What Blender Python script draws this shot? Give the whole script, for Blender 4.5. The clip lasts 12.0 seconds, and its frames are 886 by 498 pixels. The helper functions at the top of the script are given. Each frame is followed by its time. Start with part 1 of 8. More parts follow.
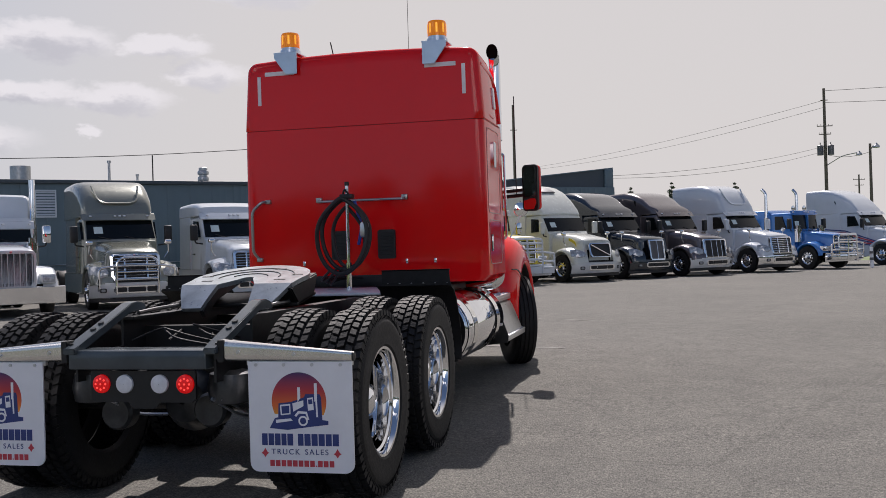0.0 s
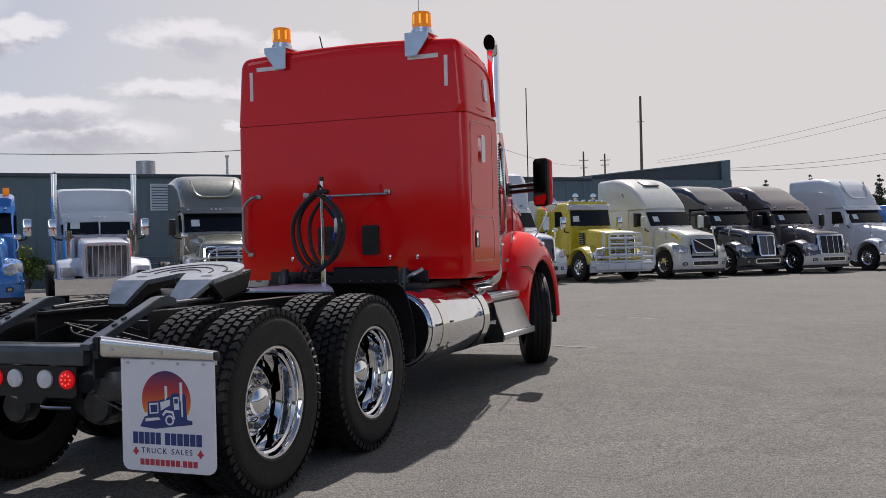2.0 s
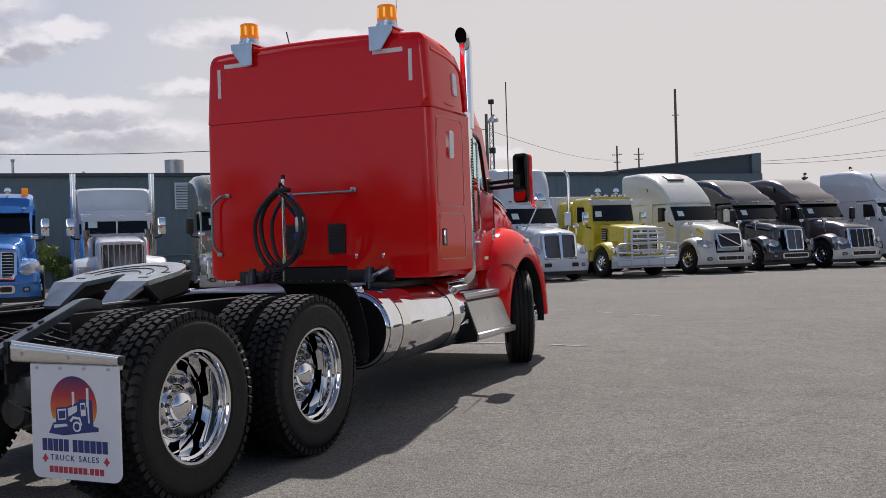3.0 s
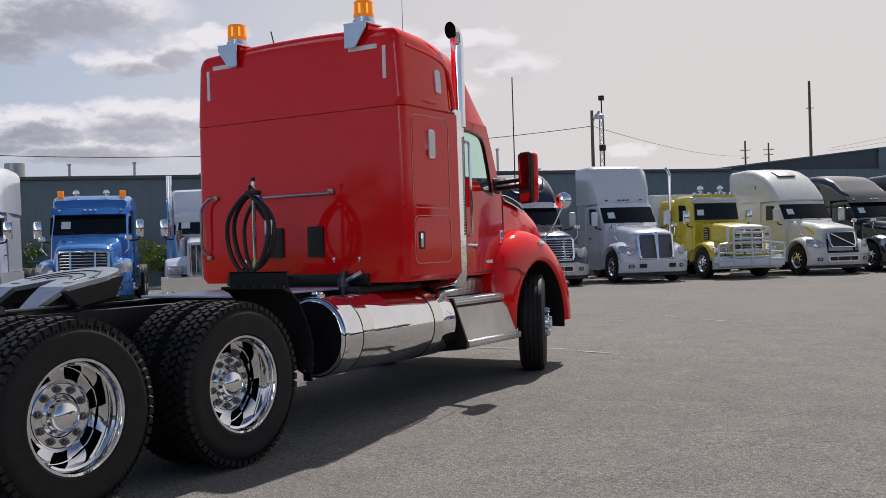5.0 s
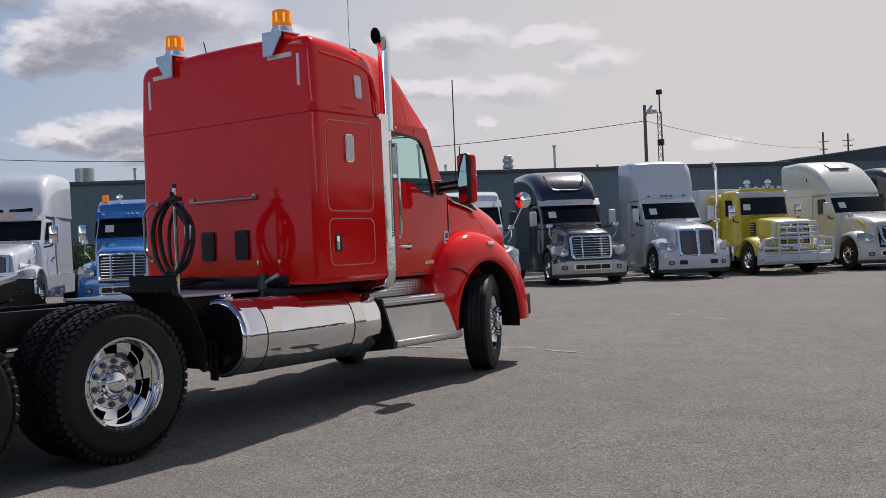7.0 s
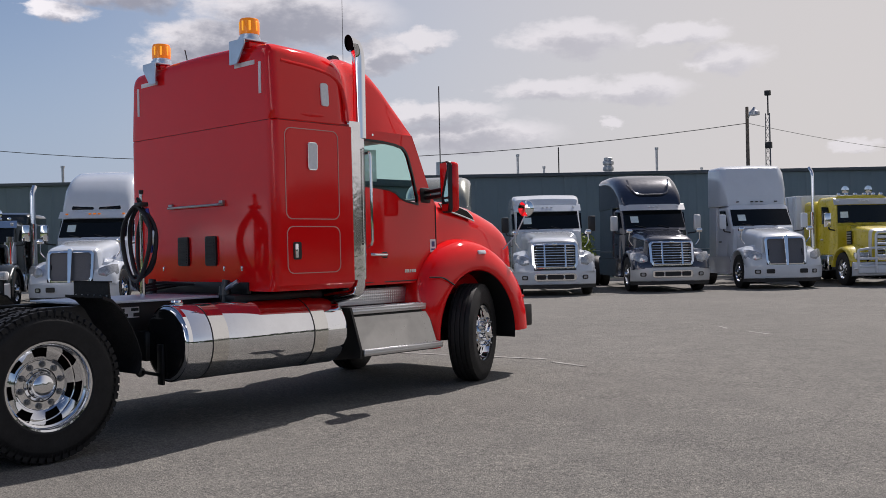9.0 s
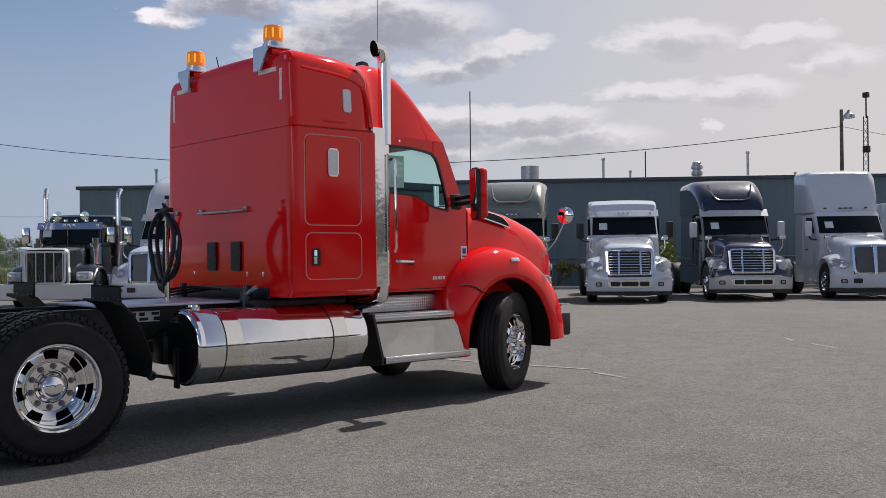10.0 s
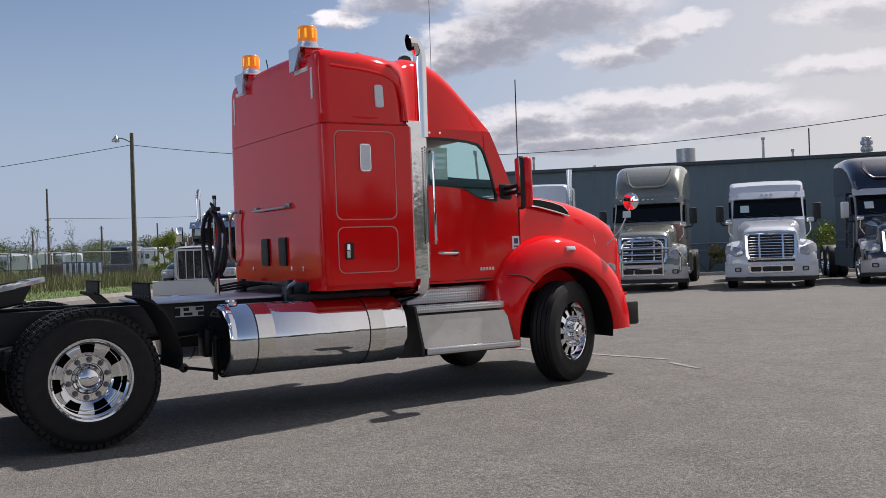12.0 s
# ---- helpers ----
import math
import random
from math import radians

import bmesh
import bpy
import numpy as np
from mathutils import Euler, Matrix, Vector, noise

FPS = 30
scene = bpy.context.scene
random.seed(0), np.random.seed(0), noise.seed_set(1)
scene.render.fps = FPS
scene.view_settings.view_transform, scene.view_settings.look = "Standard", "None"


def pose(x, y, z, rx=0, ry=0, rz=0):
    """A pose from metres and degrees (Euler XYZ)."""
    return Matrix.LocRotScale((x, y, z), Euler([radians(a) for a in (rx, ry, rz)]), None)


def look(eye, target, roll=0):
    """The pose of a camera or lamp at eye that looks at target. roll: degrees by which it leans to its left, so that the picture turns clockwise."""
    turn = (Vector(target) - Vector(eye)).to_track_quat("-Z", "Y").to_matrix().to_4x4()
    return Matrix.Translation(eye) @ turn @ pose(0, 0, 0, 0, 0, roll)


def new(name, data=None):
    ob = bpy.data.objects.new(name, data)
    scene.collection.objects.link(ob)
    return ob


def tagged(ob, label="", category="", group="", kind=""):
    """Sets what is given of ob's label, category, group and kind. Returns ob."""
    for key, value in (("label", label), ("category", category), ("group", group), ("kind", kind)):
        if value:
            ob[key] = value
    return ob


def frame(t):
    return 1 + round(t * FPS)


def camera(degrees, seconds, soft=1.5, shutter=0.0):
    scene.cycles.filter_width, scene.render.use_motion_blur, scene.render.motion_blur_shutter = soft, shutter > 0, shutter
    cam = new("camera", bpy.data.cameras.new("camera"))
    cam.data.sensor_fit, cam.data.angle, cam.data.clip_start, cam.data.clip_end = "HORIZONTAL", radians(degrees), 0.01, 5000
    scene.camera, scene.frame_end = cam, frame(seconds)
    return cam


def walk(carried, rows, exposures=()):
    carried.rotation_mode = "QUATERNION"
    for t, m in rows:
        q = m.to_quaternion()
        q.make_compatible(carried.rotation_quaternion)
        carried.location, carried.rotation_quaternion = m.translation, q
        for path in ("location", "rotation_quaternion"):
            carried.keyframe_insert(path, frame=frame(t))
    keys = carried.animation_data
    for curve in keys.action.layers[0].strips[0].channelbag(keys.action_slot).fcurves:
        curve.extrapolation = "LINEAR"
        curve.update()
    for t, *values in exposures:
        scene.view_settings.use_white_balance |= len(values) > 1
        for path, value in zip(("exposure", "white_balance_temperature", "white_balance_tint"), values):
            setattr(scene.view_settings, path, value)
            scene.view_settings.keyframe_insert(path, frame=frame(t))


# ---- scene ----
cam = camera(48.4, 12.0, 0.45)
PATH = [
    (0, (2.917, -8.929, 1.386), (2.45, -6.984, 1.389), -1.7),
    (0.5, (3.252, -8.794, 1.386), (2.705, -6.87, 1.382), -1.3),
    (1, (3.554, -8.596, 1.384), (2.953, -6.689, 1.39), -1.3),
    (1.5, (3.878, -8.468, 1.379), (3.195, -6.588, 1.383), -1.3),
    (2, (4.184, -8.315, 1.381), (3.459, -6.451, 1.377), -1.3),
    (2.5, (4.431, -8.087, 1.385), (3.68, -6.234, 1.376), -1.3),
    (3, (4.704, -7.885, 1.383), (3.907, -6.05, 1.373), -1.7),
    (3.5, (4.928, -7.646, 1.379), (4.071, -5.839, 1.365), -1.8),
    (5.5, (6.069, -6.785, 1.404), (5.005, -5.091, 1.396), -1.8),
    (6, (6.41, -6.648, 1.42), (5.337, -4.96, 1.404), -2.0),
    (6.5, (6.721, -6.472, 1.408), (5.63, -4.796, 1.402), -2.0),
    (7, (7.033, -6.272, 1.377), (5.861, -4.651, 1.372), -2.3),
    (9, (8.052, -5.256, 1.427), (6.69, -3.791, 1.429), -1.2),
    (9.5, (8.216, -4.97, 1.452), (6.803, -3.555, 1.46), -0.7),
    (10, (8.439, -4.696, 1.454), (6.943, -3.369, 1.466), -0.6),
    (10.5, (8.592, -4.422, 1.441), (7.028, -3.176, 1.447), -1.0),
    (11, (8.764, -4.159, 1.466), (7.174, -2.946, 1.471), -2.2),
    (11.5, (9.002, -3.919, 1.458), (7.351, -2.791, 1.447), -2.3),
    (12, (9.194, -3.672, 1.445), (7.488, -2.629, 1.443), -2.0),
]
walk(cam, [(t, look(eye, target, roll)) for t, eye, target, roll in PATH], [(0, 0.02, 6500, 17), (3.5, 0.06, 6500, 17), (5.5, 0.05, 6500, 17), (7, -0.05, 6500, 17), (9.5, -0.04, 6500, 17), (12, 0.07, 6500, 17)])

# ---------------------------------------------------------------- light
SUN_AZ, SUN_EL = radians(100.0), radians(50.5)      # azimuth from +x towards +y
SUN_DIR = Vector((math.cos(SUN_AZ) * math.cos(SUN_EL), math.sin(SUN_AZ) * math.cos(SUN_EL), math.sin(SUN_EL)))


def make_world():
    w = bpy.data.worlds.new("sky")
    scene.world = w
    w.use_nodes = True
    nt = w.node_tree
    nt.nodes.clear()
    N, L = nt.nodes.new, nt.links.new

    def math_node(op, a, b=None, clamp=False):
        n = N("ShaderNodeMath")
        n.operation, n.use_clamp = op, clamp
        for i, v in enumerate((a, b)):
            if v is None:
                continue
            if isinstance(v, (int, float)):
                n.inputs[i].default_value = v
            else:
                L(v, n.inputs[i])
        return n.outputs[0]

    def mix(f, a, b):
        n = N("ShaderNodeMix")
        n.data_type = "RGBA"
        for k, v in ((0, f), (6, a), (7, b)):
            if isinstance(v, (int, float)):
                n.inputs[k].default_value = v
            elif isinstance(v, tuple):
                n.inputs[k].default_value = (*v, 1)
            else:
                L(v, n.inputs[k])
        return n.outputs[2]

    sky = N("ShaderNodeTexSky")
    sky.sky_type, sky.sun_disc = "NISHITA", False
    sky.sun_elevation, sky.sun_rotation = SUN_EL, math.pi / 2 - SUN_AZ
    sky.dust_density, sky.air_density, sky.ozone_density, sky.altitude = 0.7, 1.0, 2.0, 100
    base = N("ShaderNodeVectorMath")
    base.operation = "SCALE"
    base.inputs[3].default_value = SKY_GAIN
    L(sky.outputs[0], base.inputs[0])
    co = N("ShaderNodeTexCoord")
    sep = N("ShaderNodeSeparateXYZ")
    L(co.outputs["Generated"], sep.inputs[0])
    # direction as azimuth and elevation, roughened so that cloud edges billow
    def vec(op, a, b=None, k=None):
        n = N("ShaderNodeVectorMath")
        n.operation = op
        for i, v in enumerate((a, b)):
            if isinstance(v, tuple):
                n.inputs[i].default_value = v
            elif v is not None:
                L(v, n.inputs[i])
        if k is not None:
            n.inputs[3].default_value = k
        return n
    comb = N("ShaderNodeCombineXYZ")
    L(math_node("ARCTAN2", sep.outputs[1], sep.outputs[0]), comb.inputs[0])
    L(math_node("ARCSINE", sep.outputs[2]), comb.inputs[1])
    def billow(scale, detail, rough):
        n = N("ShaderNodeTexNoise")
        n.inputs["Scale"].default_value, n.inputs["Detail"].default_value, n.inputs["Roughness"].default_value = scale, detail, rough
        L(vec("MULTIPLY", comb.outputs[0], (1.0, 1.9, 1.0)).outputs[0], n.inputs["Vector"])
        return n
    rough = billow(26.0, 7, 0.60)
    warp = vec("MULTIPLY", vec("SUBTRACT", rough.outputs["Color"], (0.5, 0.5, 0.5)).outputs[0], (0.075, 0.032, 0.0))
    here = vec("ADD", comb.outputs[0], warp.outputs[0]).outputs[0]
    above = vec("ADD", here, (0.004, 0.0135, 0.0)).outputs[0]

    def heaps(at):
        near = None
        for az, el, wide, high in CLOUDS:
            off = vec("MULTIPLY", vec("SUBTRACT", at, (radians(az), radians(el), 0.0)).outputs[0], (1 / radians(wide), 1 / radians(high), 0.0))
            d = vec("DOT_PRODUCT", off.outputs[0], off.outputs[0]).outputs["Value"]
            near = d if near is None else math_node("MINIMUM", near, d)
        return near
    dot = N("ShaderNodeVectorMath")
    dot.operation = "DOT_PRODUCT"
    dot.inputs[1].default_value = VEIL_DIR
    L(co.outputs["Generated"], dot.inputs[0])
    cover = N("ShaderNodeMapRange")
    cover.interpolation_type = "SMOOTHSTEP"
    cover.inputs[1].default_value, cover.inputs[2].default_value = 2.0, 0.40
    L(math_node("ADD", heaps(here), math_node("MULTIPLY", math_node("SUBTRACT", rough.outputs["Fac"], 0.5), 1.6)), cover.inputs[0])
    # unseen heaps overhead and behind, away from the sun, added as fill light
    n1 = N("ShaderNodeTexNoise")
    n1.inputs["Scale"].default_value, n1.inputs["Detail"].default_value, n1.inputs["Roughness"].default_value = 3.0, 8, 0.57
    L(co.outputs["Generated"], n1.inputs["Vector"])
    away = N("ShaderNodeMapRange")
    away.inputs[1].default_value, away.inputs[2].default_value = -0.30, -0.60
    L(dot.outputs["Value"], away.inputs[0])
    loose = N("ShaderNodeMapRange")
    loose.interpolation_type = "SMOOTHSTEP"
    loose.inputs[1].default_value, loose.inputs[2].default_value = 0.555, 0.64
    L(n1.outputs["Fac"], loose.inputs[0])
    scattered = math_node("MULTIPLY", loose.outputs[0], away.outputs[0])
    covered = math_node("MAXIMUM", cover.outputs[0], scattered)
    thick = N("ShaderNodeMapRange")
    thick.interpolation_type = "SMOOTHSTEP"
    thick.inputs[1].default_value, thick.inputs[2].default_value = 1.7, 0.0
    fine = billow(60.0, 6, 0.6)
    L(math_node("ADD", heaps(above), math_node("MULTIPLY", math_node("SUBTRACT", fine.outputs["Fac"], 0.5), 1.5)), thick.inputs[0])
    # against the light the heaps show less of their shaded side
    against = N("ShaderNodeMapRange")
    against.inputs[1].default_value, against.inputs[2].default_value = 0.35, 0.78
    against.inputs[3].default_value, against.inputs[4].default_value = 1.0, 0.40
    L(dot.outputs["Value"], against.inputs[0])
    cloud = mix(math_node("MULTIPLY", thick.outputs[0], against.outputs[0]), CLOUD_LIT, CLOUD_SHADE)
    # thin veil, denser on the sun's side
    veil = N("ShaderNodeMapRange")
    veil.interpolation_type = "SMOOTHSTEP"
    veil.inputs[1].default_value, veil.inputs[2].default_value = VEIL_FROM, VEIL_TO
    veil.inputs[4].default_value = 0.93
    L(dot.outputs["Value"], veil.inputs[0])
    # unseen clouds away from the sun, brightened to fill the shaded sides
    lit = N("ShaderNodeMapRange")
    lit.inputs[1].default_value, lit.inputs[2].default_value = -0.7, 0.3
    lit.inputs[3].default_value, lit.inputs[4].default_value = 2.4, 1.0
    L(dot.outputs["Value"], lit.inputs[0])
    bright = N("ShaderNodeVectorMath")
    bright.operation = "SCALE"
    L(cloud, bright.inputs[0])
    L(lit.outputs[0], bright.inputs[3])
    cloud = bright.outputs[0]
    low = N("ShaderNodeMapRange")
    low.interpolation_type = "SMOOTHSTEP"
    low.inputs[1].default_value, low.inputs[2].default_value = 0.0, 0.30
    low.inputs[3].default_value, low.inputs[4].default_value = 0.85, 0.0
    L(sep.outputs[2], low.inputs[0])
    hazy = mix(veil.outputs[0], mix(low.outputs[0], base.outputs[0], HAZE), VEIL)
    n3 = N("ShaderNodeMapRange")
    n3.inputs[1].default_value, n3.inputs[2].default_value = 0.0, 0.02
    L(sep.outputs[2], n3.inputs[0])
    fade = N("ShaderNodeMapRange")
    fade.inputs[1].default_value, fade.inputs[2].default_value = VEIL_FROM + 0.15, VEIL_TO + 0.1
    fade.inputs[3].default_value, fade.inputs[4].default_value = 1.0, 0.7
    L(dot.outputs["Value"], fade.inputs[0])
    amount = math_node("MULTIPLY", math_node("MULTIPLY", covered, fade.outputs[0]), n3.outputs[0])
    bg = N("ShaderNodeBackground")
    L(mix(amount, hazy, cloud), bg.inputs[0])
    out = N("ShaderNodeOutputWorld")
    L(bg.outputs[0], out.inputs[0])


SKY_GAIN = 0.084
CLOUD_LIT, CLOUD_SHADE = (0.80, 0.80, 0.81), (0.31, 0.33, 0.385)
VEIL, VEIL_DIR, VEIL_FROM, VEIL_TO = (0.668, 0.654, 0.618), (0.26, 0.96, 0.10), 0.10, 0.85
HAZE = (0.35, 0.44, 0.58)
# heaps of fair-weather cloud over the yard: azimuth, elevation, half width and half height in degrees
CLOUDS = (
    (110.0, 5.05, 1.2, 0.4), (116.6, 10.15, 1.9, 0.75), (118.9, 11.65, 2.3, 0.55), (121.6, 8.75, 2.6, 0.75), (122.8, 7.0, 0.7, 0.3),
    (125.2, 11.85, 3.1, 0.9), (126.6, 9.05, 2.8, 0.6), (131.5, 6.6, 4.6, 0.9), (133.3, 8.0, 3.6, 0.55), (133.8, 12.1, 1.5, 0.5),
    (136.2, 11.4, 1.5, 0.9), (138.0, 10.6, 2.6, 0.7), (141.5, 13.3, 5.2, 1.5), (145.4, 11.9, 3.6, 1.3), (147.3, 10.9, 2.4, 0.9),
    (138.0, 7.6, 3.4, 0.9), (143.4, 7.4, 2.6, 0.8), (140.8, 6.0, 4.6, 0.8), (146.2, 6.7, 2.6, 0.6), (154.0, 13.3, 1.6, 0.5), (150.5, 14.6, 3.0, 1.0),
    (113.0, 15.0, 3.0, 0.9), (128.0, 15.6, 4.0, 1.0),
)
make_world()
sun_data = bpy.data.lights.new("sun", "SUN")
sun_data.energy, sun_data.angle, sun_data.color = 5.0, radians(0.6), (1.0, 0.96, 0.90)
sun = new("sun", sun_data)
sun.matrix_basis = look((0, 0, 60), (-SUN_DIR.x, -SUN_DIR.y, 60 - SUN_DIR.z))


# ---------------------------------------------------------------- materials
def material(name):
    m = bpy.data.materials.new(name)
    m.use_nodes = True
    nt = m.node_tree
    return m, nt, nt.nodes["Principled BSDF"]


def noise_node(nt, scale, detail=4.0, rough=0.55, coords="Object"):
    co = nt.nodes.new("ShaderNodeTexCoord")
    n = nt.nodes.new("ShaderNodeTexNoise")
    n.inputs["Scale"].default_value, n.inputs["Detail"].default_value, n.inputs["Roughness"].default_value = scale, detail, rough
    nt.links.new(co.outputs[coords], n.inputs["Vector"])
    return n


def ramp(nt, src, stops):
    r = nt.nodes.new("ShaderNodeValToRGB")
    while len(r.color_ramp.elements) < len(stops):
        r.color_ramp.elements.new(0.5)
    for e, (p, c) in zip(r.color_ramp.elements, stops):
        e.position, e.color = p, (*c, 1)
    nt.links.new(src, r.inputs[0])
    return r.outputs[0]


def bump(nt, bsdf, src, strength, distance):
    b = nt.nodes.new("ShaderNodeBump")
    b.inputs["Strength"].default_value, b.inputs["Distance"].default_value = strength, distance
    nt.links.new(src, b.inputs["Height"])
    nt.links.new(b.outputs[0], bsdf.inputs["Normal"])
    return b


def tone(c, k):
    return tuple(min(1.0, v * k) for v in c)


def paint(name, c, rough=0.22, metal=0.0, dirt=0.12, coat=0.6, scale=2.0):
    m, nt, b = material(name)
    n = noise_node(nt, scale, 6, 0.6)
    nt.links.new(ramp(nt, n.outputs["Fac"], [(0.3, tone(c, 1 - dirt)), (0.7, tone(c, 1 + dirt * 0.5))]), b.inputs["Base Color"])
    g = noise_node(nt, scale * 4, 5, 0.65)
    r = nt.nodes.new("ShaderNodeMapRange")
    r.inputs[3].default_value, r.inputs[4].default_value = rough * 0.7, rough * 1.35
    nt.links.new(g.outputs["Fac"], r.inputs[0])
    nt.links.new(r.outputs[0], b.inputs["Roughness"])
    b.inputs["Metallic"].default_value = metal
    b.inputs["Coat Weight"].default_value, b.inputs["Coat Roughness"].default_value = coat, 0.05
    return m


def plain(name, c, rough=0.5, metal=0.0, dirt=0.25, scale=6.0, bumpy=0.0, bscale=60.0):
    m, nt, b = material(name)
    n = noise_node(nt, scale, 6, 0.62)
    nt.links.new(ramp(nt, n.outputs["Fac"], [(0.3, tone(c, 1 - dirt)), (0.72, tone(c, 1 + dirt * 0.6))]), b.inputs["Base Color"])
    b.inputs["Metallic"].default_value = metal
    g = noise_node(nt, scale * 5, 4, 0.6)
    r = nt.nodes.new("ShaderNodeMapRange")
    r.inputs[3].default_value, r.inputs[4].default_value = max(0.02, rough * 0.75), min(1, rough * 1.25)
    nt.links.new(g.outputs["Fac"], r.inputs[0])
    nt.links.new(r.outputs[0], b.inputs["Roughness"])
    if bumpy:
        bn = noise_node(nt, bscale, 3, 0.6)
        bump(nt, b, bn.outputs["Fac"], bumpy, 0.01)
    return m


def glass(name, c, rough=0.02, alpha=0.0):
    m, nt, b = material(name)
    b.inputs["Base Color"].default_value = (*c, 1)
    b.inputs["Roughness"].default_value = rough
    if alpha:
        b.inputs["Transmission Weight"].default_value = alpha
        b.inputs["IOR"].default_value = 1.05
    return m


def glow(name, c, strength, base=(0.3, 0.02, 0.02)):
    m, nt, b = material(name)
    b.inputs["Base Color"].default_value = (*base, 1)
    b.inputs["Roughness"].default_value = 0.25
    b.inputs["Emission Color"].default_value = (*c, 1)
    b.inputs["Emission Strength"].default_value = strength
    return m


RED = paint("red_paint", (0.82, 0.009, 0.010), 0.25, 0.0, 0.05, 0.85, 0.8)
RED.node_tree.nodes["Principled BSDF"].inputs["Specular IOR Level"].default_value = 0.0
RED.node_tree.nodes["Principled BSDF"].inputs["Coat Roughness"].default_value = 0.06
CHROME = plain("chrome", (0.82, 0.83, 0.85), 0.035, 1.0, 0.08, 3.0)
ALU = plain("brushed_aluminium", (0.62, 0.63, 0.65), 0.30, 1.0, 0.12, 5.0)
# bare metal with the reflected sky's blue mixed into its base
STEEL = plain("bare_aluminium_plate", (0.62, 0.70, 0.80), 0.32, 0.8, 0.12, 5.0)
BLACK = plain("black_paint", (0.011, 0.0115, 0.013), 0.42, 0.0, 0.3, 5.0)
BLACK.node_tree.nodes["Principled BSDF"].inputs["Specular IOR Level"].default_value = 0.45
DARK = plain("dark_plastic", (0.012, 0.012, 0.013), 0.5, 0.0, 0.3, 8.0, 0.1)
GREASE = plain("greasy_steel", (0.055, 0.058, 0.062), 0.32, 0.5, 0.5, 7.0, 0.15, 25.0)
RUBBER = plain("tyre_rubber", (0.012, 0.012, 0.013), 0.62, 0.0, 0.35, 9.0, 0.2, 80.0)
RUBBER.node_tree.nodes["Principled BSDF"].inputs["Specular IOR Level"].default_value = 0.3
# near-black without sheen: the shade inside openings given as a colour
HOLE = plain("hollow_shade", (0.006, 0.006, 0.006), 0.9, 0.0, 0.1)
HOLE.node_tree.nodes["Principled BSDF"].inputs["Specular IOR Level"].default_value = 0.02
HOSE = plain("hose_rubber", (0.015, 0.013, 0.013), 0.5, 0.0, 0.3, 20.0)
# white dimmed and blued: skylit shade on the truck fronts is in the base
WHITE = paint("white_paint", (0.59, 0.635, 0.69), 0.20, 0.0, 0.05, 0.9)
FLAP = plain("white_flap", (0.85, 0.85, 0.88), 0.45, 0.0, 0.06, 4.0)
TAPE = plain("reflective_tape", (0.88, 0.80, 0.82), 0.35, 0.0, 0.08, 20.0)
NAVY = plain("navy_print", (0.03, 0.05, 0.20), 0.5, 0.0, 0.1)
SCARLET = plain("red_print", (0.60, 0.05, 0.07), 0.5, 0.0, 0.1)
AMBER = glow("amber_lens", (1.0, 0.28, 0.0), 0.25, (0.80, 0.22, 0.01))
AMBER_SPOT = glow("amber_core", (1.0, 0.45, 0.03), 0.7, (0.9, 0.4, 0.02))
LED_RED = glow("red_lamp", (1.0, 0.01, 0.01), 0.28, (0.50, 0.004, 0.004))
LED_DOT = glow("red_led", (1.0, 0.07, 0.05), 1.1, (0.8, 0.05, 0.05))
HEADLIGHT = paint("headlight_glass", (0.20, 0.22, 0.25), 0.06, 0.5, 0.5, 1.0, 14.0)
LAMP_GLASS = paint("clear_lamp_glass", (0.40, 0.42, 0.45), 0.08, 0.3, 0.45, 1.0, 12.0)
LENS = plain("clear_lens", (0.75, 0.76, 0.80), 0.15, 0.0, 0.1, 30.0)
WINDOW = glass("dark_window", (0.005, 0.007, 0.008), 0.03)
WINDOW.node_tree.nodes["Principled BSDF"].inputs["Specular IOR Level"].default_value = 0.3
CLEAR = glass("green_window", (0.78, 0.93, 0.88), 0.0, 1.0)
PAPER = plain("window_paper", (0.62, 0.72, 0.72), 0.6, 0.0, 0.1, 20.0)
NUT = plain("zinc_nut", (0.22, 0.23, 0.25), 0.28, 0.9, 0.2, 9.0)
PANEL = plain("satin_step_metal", (0.42, 0.41, 0.39), 0.30, 0.9, 0.15, 4.0)
SLEEVE = plain("tank_sleeve_metal", (0.78, 0.77, 0.74), 0.09, 1.0, 0.05, 5.0)
# light lining; sky brightness seen through the cab is put into it too
LINING = plain("pale_cloth_lining", (0.42, 0.44, 0.45), 0.9, 0.0, 0.15, 20.0)
DENTED = plain("dented_chrome", (0.80, 0.81, 0.83), 0.11, 1.0, 0.08, 3.0, 0.35, 5.0)
MIRROR = plain("mirror_glass", (0.85, 0.87, 0.88), 0.02, 1.0, 0.02)


def diamond_plate():
    m, nt, b = material("diamond_plate")
    b.inputs["Base Color"].default_value, b.inputs["Metallic"].default_value, b.inputs["Roughness"].default_value = (0.62, 0.63, 0.65, 1), 1.0, 0.3
    co = nt.nodes.new("ShaderNodeTexCoord")
    v = nt.nodes.new("ShaderNodeTexVoronoi")
    v.inputs["Scale"].default_value, v.inputs["Randomness"].default_value = 38.0, 0.15
    nt.links.new(co.outputs["Object"], v.inputs["Vector"])
    bump(nt, b, v.outputs["Distance"], 0.7, 0.008)
    return m


PLATE = diamond_plate()


